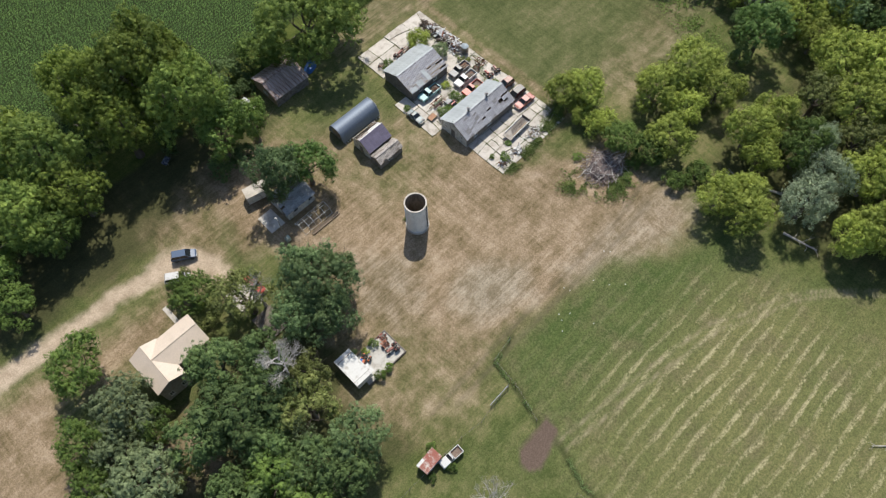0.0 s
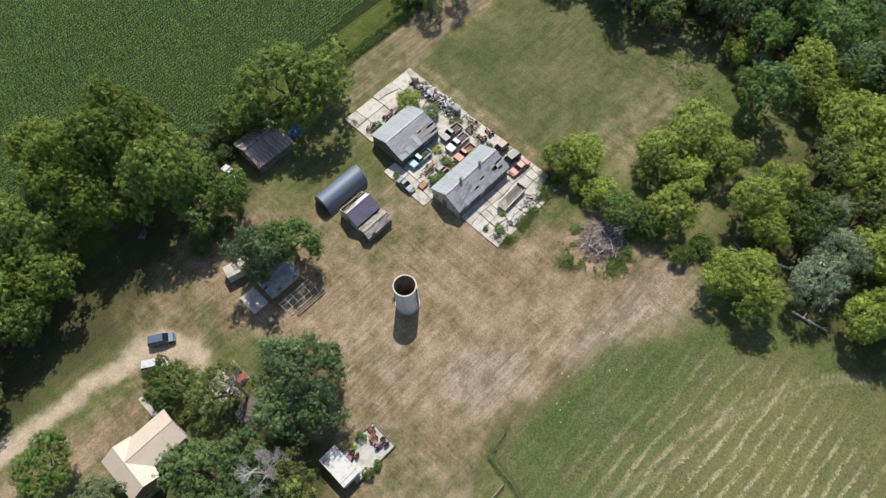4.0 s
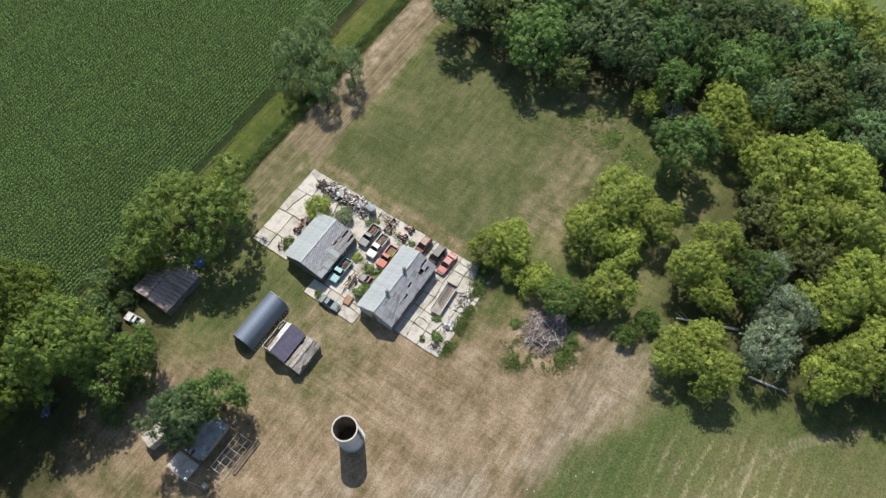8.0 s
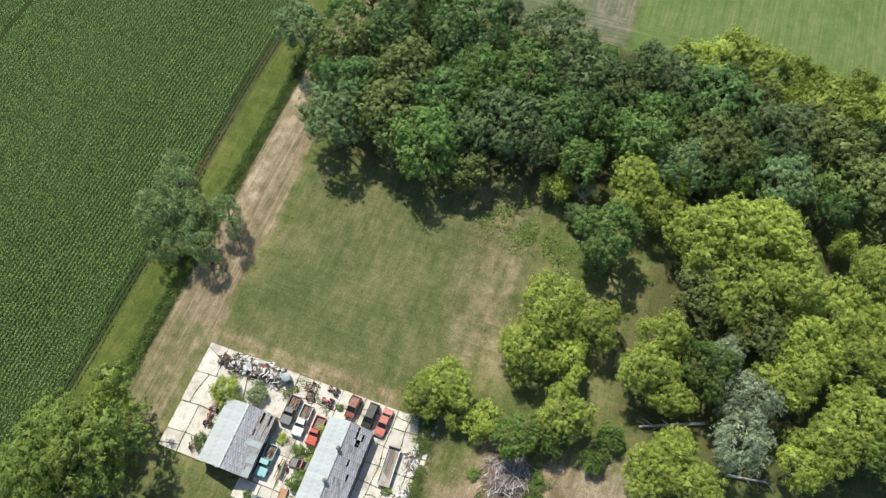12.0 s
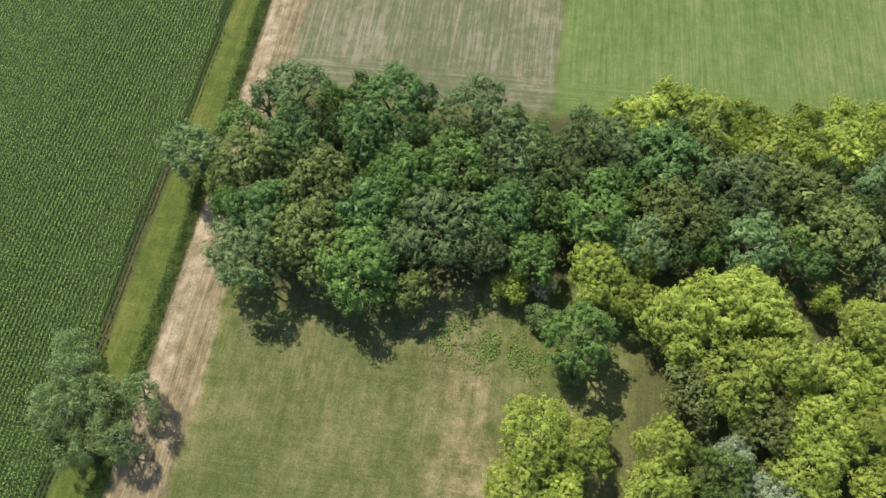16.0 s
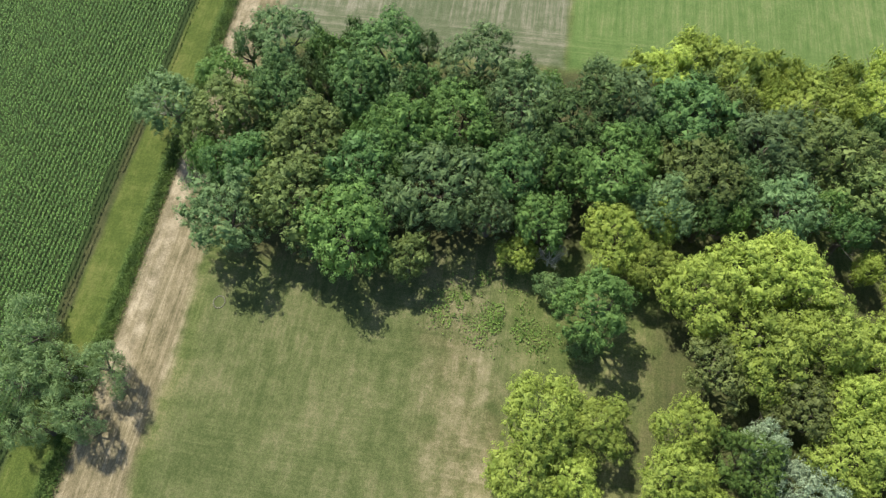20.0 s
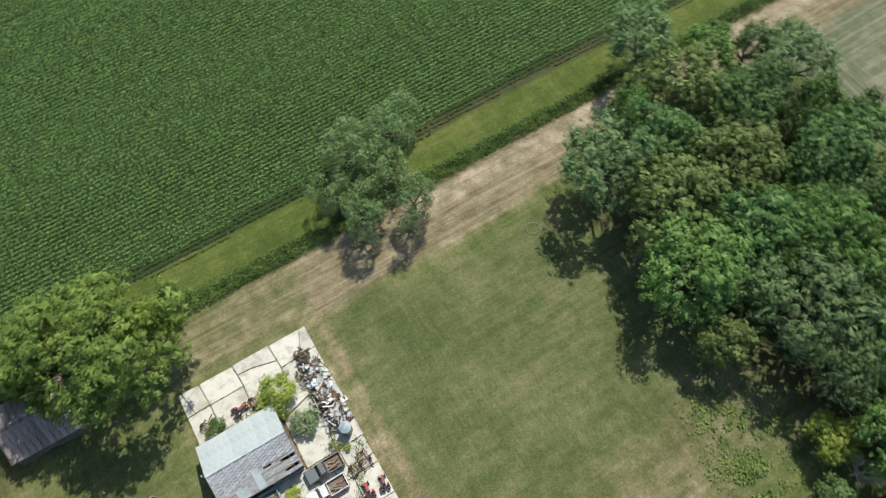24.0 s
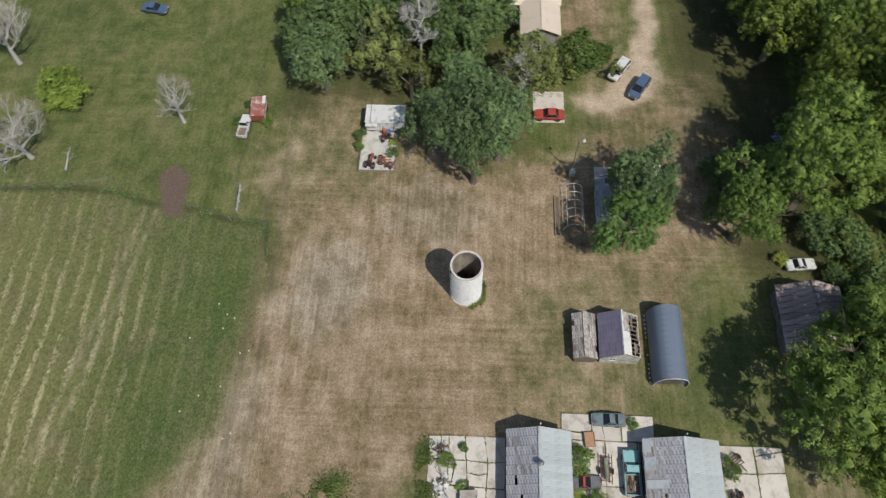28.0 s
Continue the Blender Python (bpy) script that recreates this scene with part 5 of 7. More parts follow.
part("white_sheet", Geo().box(wide * 0.76, long * 0.78, 0.0, wide * 0.42, long * 0.40, 0.02, m), surf("stained_underlay", (0.62, 0.58, 0.54), (0.3, 0.22, 0.18), 1.3), rf)
for k in range(9):
    part("roof_board", Geo().box(random.uniform(1, wide - 1), 0.15 + k * 0.2, 0.002 + 0.002 * k, random.uniform(0.8, 2.0), 0.16, 0.025, m), random.choice([OLDWOOD, TIMBER]), rf)
# Floor coloured near-black for the shade below the open rafters.
part("floor", Geo().box(50.3, 64.75, -0.05, 5.4, 4.7, 0.06), HOLESHADE, tall)

# Barn under the trees.
barn = thing("barn", "small weathered barn with rust-streaked sheet roof", "barn")
wall(barn, "wall", (42.9, 85.9), (51.2, 85.9), 2.4, 0.14, GREYWALL, [(3.0, 5.0, 0, 2.1)])
wall(barn, "wall", (42.9, 93.5), (51.2, 93.5), 2.4, 0.14, GREYWALL)
wall(barn, "wall", (42.9, 85.9), (42.9, 93.5), 2.4, 0.14, surf("tan_barn_boards", (0.34, 0.29, 0.22), (0.2, 0.16, 0.12), 1.5), [(3.0, 4.4, 0.9, 1.8)], peak=(3.8, 4.2))
wall(barn, "wall", (51.2, 85.9), (51.2, 93.5), 2.4, 0.14, GREYWALL, peak=(3.8, 4.2))
for ya in (85.5, 93.9):
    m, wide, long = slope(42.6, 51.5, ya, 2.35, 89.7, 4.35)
    rf = part("roof", Geo().box(47.05, 89.7 + (0.16 if ya > 90 else -0.16), 4.25, 8.9, 0.36, 0.14), BARNROOF, barn)
    sheeted(rf, m, wide, long, BARNROOF, 11)
    part("roof_deck", Geo().box(wide / 2, long / 2, -0.05, wide, long, 0.03, m), BROWNWOOD, rf)

# Farmhouse with a tan metal roof: a cross wing along y and a wing along x.
HOUSEWALL = surf("farmhouse_siding", (0.42, 0.4, 0.36), (0.3, 0.27, 0.23), 1.5, 0.85)
house = thing("farmhouse", "two-wing farmhouse with smooth tan metal roof among trees", "house")
HX, HY, RZ, EZ = -7.1, 55.5, 6.3, 4.95
for y, spots in ((50.8, [(0.8, 1.6, 0.9, 2.3), (3.3, 4.1, 0.9, 2.3)]), (58.3, [(2.0, 3.0, 0.9, 2.3)])):
    wall(house, "wall", (HX - 2.4, y), (HX + 2.4, y), 4.95, 0.2, HOUSEWALL, spots, peak=(2.4, 6.1))
wall(house, "wall", (HX - 2.4, 50.9), (HX - 2.4, 58.2), 4.95, 0.2, HOUSEWALL, [(1.5, 2.5, 0.9, 2.3), (5.0, 6.0, 0.9, 2.3)])
wall(house, "wall", (HX + 2.4, 50.9), (HX + 2.4, 52.6), 4.95, 0.2, HOUSEWALL, [(0.4, 1.3, 0, 2.1)])
wall(house, "wall", (HX + 2.4, 52.6), (1.5, 52.6), 4.95, 0.2, HOUSEWALL, [(1.5, 2.5, 0.9, 2.3), (3.6, 4.6, 0.9, 2.3)])
wall(house, "wall", (HX + 2.4, 58.2), (1.5, 58.2), 4.95, 0.2, HOUSEWALL, [(2, 3, 0.9, 2.3)])
wall(house, "wall", (1.5, 52.6), (1.5, 58.2), 4.95, 0.2, HOUSEWALL, [(2.2, 3.2, 0.9, 2.3)], peak=(2.8, 6.1))
for side in (-1, 1):
    xe = HX + side * 2.75
    pts = [(xe, 50.4, EZ), (xe, 58.9, EZ), (HX, 58.9, RZ), (HX, 50.4, RZ)]
    sl = part("roof_slope", Geo().slab(pts if side > 0 else pts[::-1], 0.12), TANROOF, house)
    for k in range(11):
        y = 50.8 + k * 0.76
        part("standing_seam", Geo().tube((xe, y, EZ + 0.02), (HX, y, RZ + 0.02), 0.009, None, 4), TANROOF, sl)
for side in (-1, 1):
    ye = HY + side * 3.2
    pts = [(HX, ye, EZ + 0.02), (2.0, ye, EZ + 0.02), (2.0, HY, RZ + 0.02), (HX, HY, RZ + 0.02)]
    sl = part("roof_slope", Geo().slab(pts if side < 0 else pts[::-1], 0.12), TANROOF, house)
    for k in range(11):
        x = -5.9 + k * 0.76
        part("standing_seam", Geo().tube((x, ye, EZ + 0.04), (x, HY, RZ + 0.04), 0.009, None, 4), TANROOF, sl)
part("ridge_cap", Geo().tube((HX, 50.4, RZ + 0.03), (HX, 58.9, RZ + 0.03), 0.07, None, 6), TANROOF, house)
part("ridge_cap", Geo().tube((HX, HY, RZ + 0.05), (2.0, HY, RZ + 0.05), 0.07, None, 6), TANROOF, house)
path = tagged(part("garden_path", Geo().box(-0.3, 63.4, -0.16, 0.9, 4.4, 0.1), CONCRETE), "narrow pale concrete garden path", "path", "", "structure")

# Cottage under the twin trees, with a patio and a white box body beside it.
cot = thing("cottage", "small low cottage with pale grey roof under trees", "house")
wall(cot, "wall", (27.2, 63.3), (33.6, 63.3), 2.3, 0.16, WHITEWALL, [(1.5, 2.5, 0.9, 1.9), (5, 6, 0.9, 1.9)])
wall(cot, "wall", (27.2, 68.6), (33.6, 68.6), 2.3, 0.16, WHITEWALL, [(3, 4, 0, 2.0)])
wall(cot, "wall", (27.2, 63.3), (27.2, 68.6), 2.3, 0.16, WHITEWALL, [(1.0, 1.9, 0, 2.0)], peak=(2.65, 3.5))
wall(cot, "wall", (33.6, 63.3), (33.6, 68.6), 2.3, 0.16, WHITEWALL, [(2, 3, 0.9, 1.9)], peak=(2.65, 3.5))
DARKROOF = surf("pale_grey_shingles", (0.40, 0.415, 0.43), (0.27, 0.28, 0.29), 1.3, 0.85, 0, 0.4, 0.4, 0.4)
for ya in (62.9, 69.0):
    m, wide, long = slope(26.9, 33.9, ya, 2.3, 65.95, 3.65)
    rf = part("roof", Geo().box(30.4, 65.95, 3.64, 7.0, 0.2, 0.04), DARKROOF, cot)
    shingled(rf, m, wide, long, 8, 7, DARKROOF, lambda i, j, r: r.random() < 0.03, lambda i, j, r: False)
tagged(part("patio", Geo().box(24.6, 65.6, -0.2, 3.2, 4.4, 0.14), CONCRETE), "worn pale concrete patio by the cottage", "patio", "", "structure")
bodybox = thing("container", "white lorry box set down on the grass", "container", "", pose(26.4, 71.8, -0.1, 0, 0, -14))
part("box", Geo().box(0, 0, 0.3, 4.6, 2.4, 2.2), WHITEPAINT, bodybox)
part("roof_panel", Geo().box(0, 0, 2.5, 4.7, 2.5, 0.06), surf("cream_roof_panel", (0.6, 0.55, 0.47), (0.45, 0.4, 0.33), 1.0, 0.6), bodybox)
for y in (-0.62, 0.62):
    part("rear_door", Geo().box(-2.33, y, 0.4, 0.05, 1.15, 2.0), WHITEPAINT, bodybox)
for x in (-1.5, 1.5):
    part("skid", Geo().box(x, 0, -0.06, 0.3, 2.3, 0.36), TIMBER, bodybox)

# Concrete yard: broken panels with weedy joints.
yard = tagged(new("concrete_yard"), "cracked pale concrete yard with weeds in its joints", "pavement", "", "structure")


JOINTS = []


def panels(parent, xs, ys, rnd, skip=lambda x, y: False, top=0.0):
    """Panels between jittered grid lines; each one a slightly tilted block with its own corners."""
    nx, ny = len(xs), len(ys)
    px = [[xs[i] + (rnd.uniform(-0.22, 0.22) if 0 < i < nx - 1 else rnd.uniform(-0.06, 0.06)) for j in range(ny)] for i in range(nx)]
    py = [[ys[j] + (rnd.uniform(-0.25, 0.25) if 0 < j < ny - 1 else rnd.uniform(-0.06, 0.06)) for j in range(ny)] for i in range(nx)]
    for i in range(nx - 1):
        for j in range(ny - 1):
            q = [Vector((px[a][b], py[a][b], 0)) for a, b in ((i, j), (i + 1, j), (i + 1, j + 1), (i, j + 1))]
            c = sum(q, Vector()) / 4
            if skip(c.x, c.y):
                continue
            polys = [q]
            r = rnd.random()
            if r < 0.3:
                s = rnd.uniform(0.3, 0.7)
                a, b = q[0].lerp(q[1], s), q[3].lerp(q[2], min(0.9, max(0.1, s + rnd.uniform(-0.3, 0.3))))
                k = a.lerp(b, rnd.uniform(0.35, 0.65)) + Vector((rnd.uniform(-0.3, 0.3), 0, 0))
                polys = [[q[0], a, k, b, q[3]], [a, q[1], q[2], b, k]]
            elif r < 0.55:
                s = rnd.uniform(0.35, 0.65)
                a, b = q[0].lerp(q[3], s), q[1].lerp(q[2], min(0.9, max(0.1, s + rnd.uniform(-0.3, 0.3))))
                k = a.lerp(b, rnd.uniform(0.35, 0.65)) + Vector((0, rnd.uniform(-0.3, 0.3), 0))
                polys = [[q[0], q[1], b, k, a], [a, k, b, q[2], q[3]]]
            for p in polys:
                mid = sum(p, Vector()) / len(p)
                JOINTS.extend(((u.x, u.y), (w.x, w.y)) for u, w in zip(p, p[1:] + p[:1]))
                gap = rnd.uniform(0.045, 0.11)
                z = top + rnd.uniform(-0.02, 0.02)
                pts = [v + (mid - v).normalized() * gap + Vector((0, 0, z + rnd.uniform(-0.012, 0.012))) for v in p]
                part("concrete_panel", Geo().slab(pts, 0.16), CONCRETE, parent)


JOINTSOIL = surf("weedy_joint_soil", (0.26, 0.23, 0.14), (0.15, 0.16, 0.06), 1.5, 0.95, 0, 0.3, 0.5, 0.2)
for x, y, sx, sy in ((72.6, 79.65, 18.7, 8.2), (72.6, 45.6, 18.7, 9.3), (79.35, 54.25, 5.2, 7.8), (77.95, 70.95, 8.0, 9.0), (72.6, 62.3, 18.7, 8.0), (61.55, 62.9, 3.1, 11.2)):
    part("joint_bed", Geo().box(x, y, -0.25, sx, sy, 0.2), JOINTSOIL, yard)
rnd = random.Random(3)
panels(yard, [63.2, 66.4, 71.2, 76.5, 82.0], [75.5, 80.3, 83.8], rnd)
panels(yard, [63.2, 66.2, 69.2, 72.4, 75.6, 79.0, 82.0], [40.9, 43.2, 45.6, 48.0, 50.3], rnd)
panels(yard, [76.7, 79.2, 82.0], [50.3, 54.0, 58.2], rnd)
panels(yard, [73.9, 78.2, 82.0], [66.4, 71.0, 75.5], rnd)
panels(yard, [63.2, 68.6, 74.4, 78.4, 82.0], [58.2, 62.4, 66.4], rnd)
panels(yard, [59.9, 63.2], [57.2, 61.0, 64.8, 68.6], rnd)
part("shed_floor", Geo().box(69.7, 54.15, -0.2, 13.6, 7.4, 0.17), CONCRETE, yard)
part("shed_floor", Geo().box(68.5, 70.9, -0.2, 10.2, 8.8, 0.17), CONCRETE, yard)


# ---- vehicles ----
def rrect(x, z0, z1, w, tuck=0.12, shoulder=0.06):
    """A car body's cross-section at x: eight points from sill to deck."""
    h = z1 - z0
    return [(x, -w + tuck, z0), (x, w - tuck, z0), (x, w, z0 + h * 0.3), (x, w, z1 - h * 0.25), (x, w - shoulder, z1), (x, -w + shoulder, z1), (x, -w, z1 - h * 0.25), (x, -w, z0 + h * 0.3)]


def wheel(parent, x, y, r=0.34, w=0.2):
    t = part("wheel", Geo().ring(0, 0, -w / 2, r, r * 0.42, w, 16), RUBBER, parent)
    t.matrix_basis = pose(x, y, r, 90, 0, 0)
    part("rim", Geo().tube((0, 0, -w * 0.42), (0, 0, w * 0.42), r * 0.6, r * 0.56, 12), STEEL, t)
    part("hub", Geo().tube((0, 0, -w * 0.5), (0, 0, w * 0.5), r * 0.18, r * 0.18, 8), IRON, t)


def greenhouse(parent, x0, x1, x2, x3, w, z0, z1, roofmat):
    """Windscreen from x3 to x2, roof x2..x1, rear window x1..x0 (nose towards +x)."""
    k = w * 0.82
    part("roof", Geo().slab([(x1, -k, z1), (x2, -k, z1 - 0.01), (x2 - 0.02, k, z1 - 0.01), (x1, k, z1)], 0.06), roofmat, parent)
    part("windscreen", Geo().slab([(x3, -w, z0), (x3, w, z0), (x2 + 0.02, k - 0.03, z1 - 0.05), (x2 + 0.02, -k + 0.03, z1 - 0.05)], 0.03), GLASS, parent)
    part("rear_window", Geo().slab([(x0, w, z0), (x0, -w, z0), (x1 - 0.02, -k + 0.03, z1 - 0.05), (x1 - 0.02, k - 0.03, z1 - 0.05)], 0.03), GLASS, parent)
    for s in (-1, 1):
        pts = [(x0 + 0.06, s * (w - 0.01), z0), (x3 - 0.06, s * (w - 0.01), z0), (x2, s * (k - 0.01), z1 - 0.06), (x1, s * (k - 0.01), z1 - 0.06)]
        part("side_window", Geo().slab(pts if s < 0 else pts[::-1], 0.03), GLASS, parent)
        for a, b in ((x0, x1), (x3, x2), ((x0 + x3) / 2, (x1 + x2) / 2)):
            part("pillar", Geo().tube((a, s * w, z0), (b, s * k, z1 - 0.03), 0.035, None, 5), roofmat, parent)


def vehicle(name, label, style, x, y, heading, paintmat, length=4.7, width=1.8, roofmat=None, z=0.0, load=False, missing=()):
    """A car, van or pickup; its nose points along heading, in degrees anticlockwise from +x."""
    car = thing(name, label, "vehicle" if style == "van" else "pickup" if style == "pickup" else "car", "vehicles", pose(x, y, z, 0, 0, heading))
    h, w = length / 2, width / 2
    roofmat = roofmat or paintmat
    deck = 0.98 if style == "pickup" else 0.88
    if style == "pickup":
        body = [rrect(h, 0.45, 0.86, w * 0.93), rrect(h - 0.15, 0.36, deck + 0.02, w), rrect(h - 1.45, 0.3, deck + 0.06, w), rrect(h - 1.6, 0.3, deck + 0.06, w), rrect(0.0 - 0.2, 0.3, deck + 0.05, w), rrect(-0.25, 0.3, 0.62, w), rrect(-h + 0.1, 0.36, 0.62, w), rrect(-h, 0.42, 0.6, w * 0.96)]
        part("body", Geo().loft(body), paintmat, car)
        greenhouse(car, -0.24, -0.12, h - 1.95, h - 1.5, w - 0.08, deck + 0.05, 1.72, roofmat)
        for s in (-1, 1):
            part("bed_side", Geo().box((-0.25 - h) / 2, s * (w - 0.05), 0.6, h - 0.3, 0.09, 0.48), paintmat, car)
        part("tailgate", Geo().box(-h + 0.05, 0, 0.6, 0.08, width - 0.12, 0.46), paintmat, car)
        part("bed_front", Geo().box(-0.3, 0, 0.6, 0.06, width - 0.12, 0.5), paintmat, car)
        part("bed_floor", Geo().box((-0.25 - h) / 2, 0, 0.62, h - 0.4, width - 0.2, 0.03), surf("dusty_bed", (0.2, 0.13, 0.1), (0.3, 0.25, 0.2), 2), car)
        if load:
            rr = random.Random(int(x * 10))
            for k in range(9):
                part("scrap_board", Geo().box(0, 0, 0, rr.uniform(0.6, 1.6), rr.uniform(0.06, 0.25), 0.05, pose(rr.uniform(-h + 0.8, -0.9), rr.uniform(-0.5, 0.5), 0.7 + 0.04 * k, rr.uniform(-8, 8), rr.uniform(-8, 8), rr.uniform(-30, 30))), rr.choice([OLDWOOD, RUST, IRON, TIMBER]), car)
    elif style == "van":
        body = [rrect(h, 0.4, 0.75, w * 0.88), rrect(h - 0.2, 0.3, 0.9, w), rrect(h - 0.95, 0.28, 1.05, w), rrect(-h + 0.25, 0.28, 1.08, w), rrect(-h, 0.4, 1.0, w * 0.95)]
        part("body", Geo().loft(body), paintmat, car)
        greenhouse(car, -h + 0.05, -h + 0.4, h - 1.75, h - 0.95, w - 0.05, 1.05, 1.72, roofmat)
    else:
        body = [rrect(h, 0.42, 0.66, w * 0.86), rrect(h - 0.18, 0.32, 0.78, w * 0.97), rrect(h - 1.3, 0.28, deck, w), rrect(-h + 1.15, 0.28, deck + 0.02, w), rrect(-h + 0.2, 0.32, 0.86, w * 0.97), rrect(-h, 0.42, 0.74, w * 0.88)]
        part("body", Geo().loft(body), paintmat, car)
        greenhouse(car, -h + 0.85, -h + 1.35, h - 2.0, h - 1.3, w - 0.1, deck, 1.40, roofmat)
    for k, (a, b) in enumerate(((h - 0.85, w - 0.08), (h - 0.85, -w + 0.08), (-h + 0.95, w - 0.08), (-h + 0.95, -w + 0.08))):
        if k not in missing:
            wheel(car, a, b)
    for s in (-1, 1):
        part("headlight", Geo().box(h + 0.01, s * w * 0.68, 0.6, 0.05, 0.26, 0.14), WHITEPAINT, car)
        part("tail_light", Geo().box(-h - 0.01, s * w * 0.75, 0.64, 0.05, 0.2, 0.12), paint("lamp_red", (0.35, 0.02, 0.02), 0.1), car)
        part("mirror", Geo().box(h - 1.65, s * (w + 0.08), 0.98, 0.1, 0.14, 0.1), IRON, car)
    part("bumper", Geo().box(h + 0.05, 0, 0.42, 0.1, width * 0.92, 0.14), STEEL, car)
    part("bumper", Geo().box(-h - 0.05, 0, 0.42, 0.1, width * 0.92, 0.14), STEEL, car)
    part("bonnet_panel", Geo().box(h - 0.8, 0, deck - 0.015 if style != "van" else 0.98, 0.9, width * 0.72, 0.035, pose(0, 0, 0, 0, 2 if style != "van" else 8, 0)), paintmat, car)
    return car


RED, TURQ, WHITE = paint("red", (0.46, 0.075, 0.055), 0.3), paint("turquoise", (0.28, 0.53, 0.54), 0.3), paint("white", (0.72, 0.72, 0.70), 0.25)
BLUE, BLACK, DARKGREEN = paint("blue", (0.085, 0.135, 0.23), 0.05), paint("black", (0.03, 0.03, 0.035), 0.3), paint("dark_green", (0.17, 0.235, 0.25), 0.35)
ORANGE, SLATE, FADED = paint("orange", (0.50, 0.12, 0.03), 0.35), paint("slate", (0.16, 0.17, 0.18), 0.4), paint("faded_red", (0.32, 0.095, 0.07), 0.5)
vehicle("car", "glossy red saloon car parked on a concrete pad", "sedan", 14.0, 57.0, -90, RED, 4.5)
vehicle("minivan", "white minivan parked on the dirt drive", "van", 4.9, 68.3, -34, WHITE, 4.6, 1.8)
vehicle("car", "dark blue estate car parked on the dirt drive", "van", 8.4, 71.2, -33, BLUE, 4.6, 1.78)
vehicle("car", "white car half hidden at the edge of the grove", "sedan", 38.6, 90.4, 96, WHITE, 3.9, 1.65)
vehicle("pickup_truck", "turquoise old pickup with a rusty bed on concrete", "pickup", 66.9, 65.3, 180, TURQ, 5.3, 1.9, load=True)
vehicle("pickup_truck", "dark grey pickup with scrap in its bed", "pickup", 75.7, 65.1, 180, SLATE, 5.0, 1.85, load=True)
vehicle("pickup_truck", "white pickup with timber in its bed", "pickup", 74.8, 62.5, 180, WHITE, 5.4, 1.85, load=True)
vehicle("pickup_truck", "red pickup with an orange-red bed among bushes", "pickup", 74.0, 59.7, 180, paint("orange_red", (0.5, 0.075, 0.035), 0.3), 4.9, 1.8, roofmat=RED)
vehicle("car", "dark green old car wreck on the yard's edge", "sedan", 60.7, 63.0, -90, DARKGREEN, 4.0, 1.65, missing=(0,))
vehicle("car", "black estate car with dusty windows on concrete", "van", 79.3, 52.1, 178, BLACK, 4.4, 1.75)
vehicle("car", "bright red off-road car parked on cracked concrete", "sedan", 79.1, 49.6, 178, paint("sun_bleached_red", (0.52, 0.15, 0.12), 0.25), 4.6, 1.8)
vehicle("car", "faded red rusty car beside the long shed", "van", 79.7, 55.4, 178, FADED, 3.8, 1.7)
vehicle("car", "blue-black car seen below trees", "sedan", -7.0, -9.6, 80, BLUE, 4.4)
vehicle("car", "dark sunken car among weeds by the shed", "sedan", 68.2, 59.9, 90, SLATE, 3.6, 1.6, roofmat=RED, missing=(0, 1, 2, 3), z=-0.18)


def tractor(label, x, y, heading, col, size=1.0):
    t = thing("tractor", label, "tractor", "tractors", pose(x, y, 0, 0, 0, heading) @ Matrix.Diagonal((size, size, size, 1)))
    part("engine_hood", Geo().box(0.55, 0, 0.75, 1.5, 0.5, 0.5, None, (0.95, 0.8)), col, t)
    part("frame", Geo().box(0.2, 0, 0.5, 2.3, 0.36, 0.28), IRON, t)
    part("seat", Geo().box(-0.75, 0, 0.98, 0.4, 0.42, 0.1).box(-0.95, 0, 1.05, 0.08, 0.42, 0.3), BLACK, t)
    for s in (-1, 1):
        part("fender", Geo().box(-0.7, s * 0.62, 1.02, 0.95, 0.34, 0.06, None, (0.7, 1)), col, t)
        wheel(t, -0.7, s * 0.62, 0.58, 0.32)
        wheel(t, 1.1, s * 0.5, 0.32, 0.18)
    part("steering_column", Geo().tube((-0.2, 0, 1.15), (-0.4, 0, 1.45), 0.03), IRON, t)
    part("steering_wheel", Geo().ring(-0.42, 0, 1.45, 0.2, 0.04, 0.03, 14), IRON, t)
    part("exhaust", Geo().tube((0.7, 0.12, 1.2), (0.7, 0.12, 1.75), 0.035), IRON, t)
    return t


tractor("small orange tractor beside the white trailer", 18.3, 32.0, 200, ORANGE)
tractor("small red tractor on the fenced slab", 23.3, 30.2, 170, FADED, 0.9)
tractor("red garden tractor on cracked concrete", 79.2, 59.9, 90, RED, 0.8)
tractor("red garden tractor parked near the slab's edge", 81.3, 59.7, 80, FADED, 0.75)
tractor("old faded red tractor behind the shed", 69.6, 77.6, 10, FADED, 0.8)


def implement(label, x, y, heading, col, length=2.4, width=1.4):
    t = thing("farm_implement", label, "farm implement", "farm implements", pose(x, y, 0.02, 0, 0, heading))
    for s in (-1, 1):
        part("side_beam", Geo().box(0, s * width / 2, 0.4, length, 0.1, 0.12), col, t)
        wheel(t, -0.2, s * (width / 2 + 0.12), 0.36, 0.14)
    for k in range(5):
        part("cross_bar", Geo().box(-length / 2 + (k + 0.5) * length / 5, 0, 0.44, 0.09, width, 0.09), random.choice([col, RUST, IRON]), t)
        part("tine", Geo().tube((-length / 2 + (k + 0.5) * length / 5, (k % 3 - 1) * width * 0.3, 0.45), (-length / 2 + (k + 0.5) * length / 5 - 0.15, (k % 3 - 1) * width * 0.3, 0.02), 0.03, None, 6), RUST, t)
    part("drawbar", Geo().box(length / 2 + 0.4, 0, 0.4, 0.9, 0.1, 0.1), col, t)
    return t


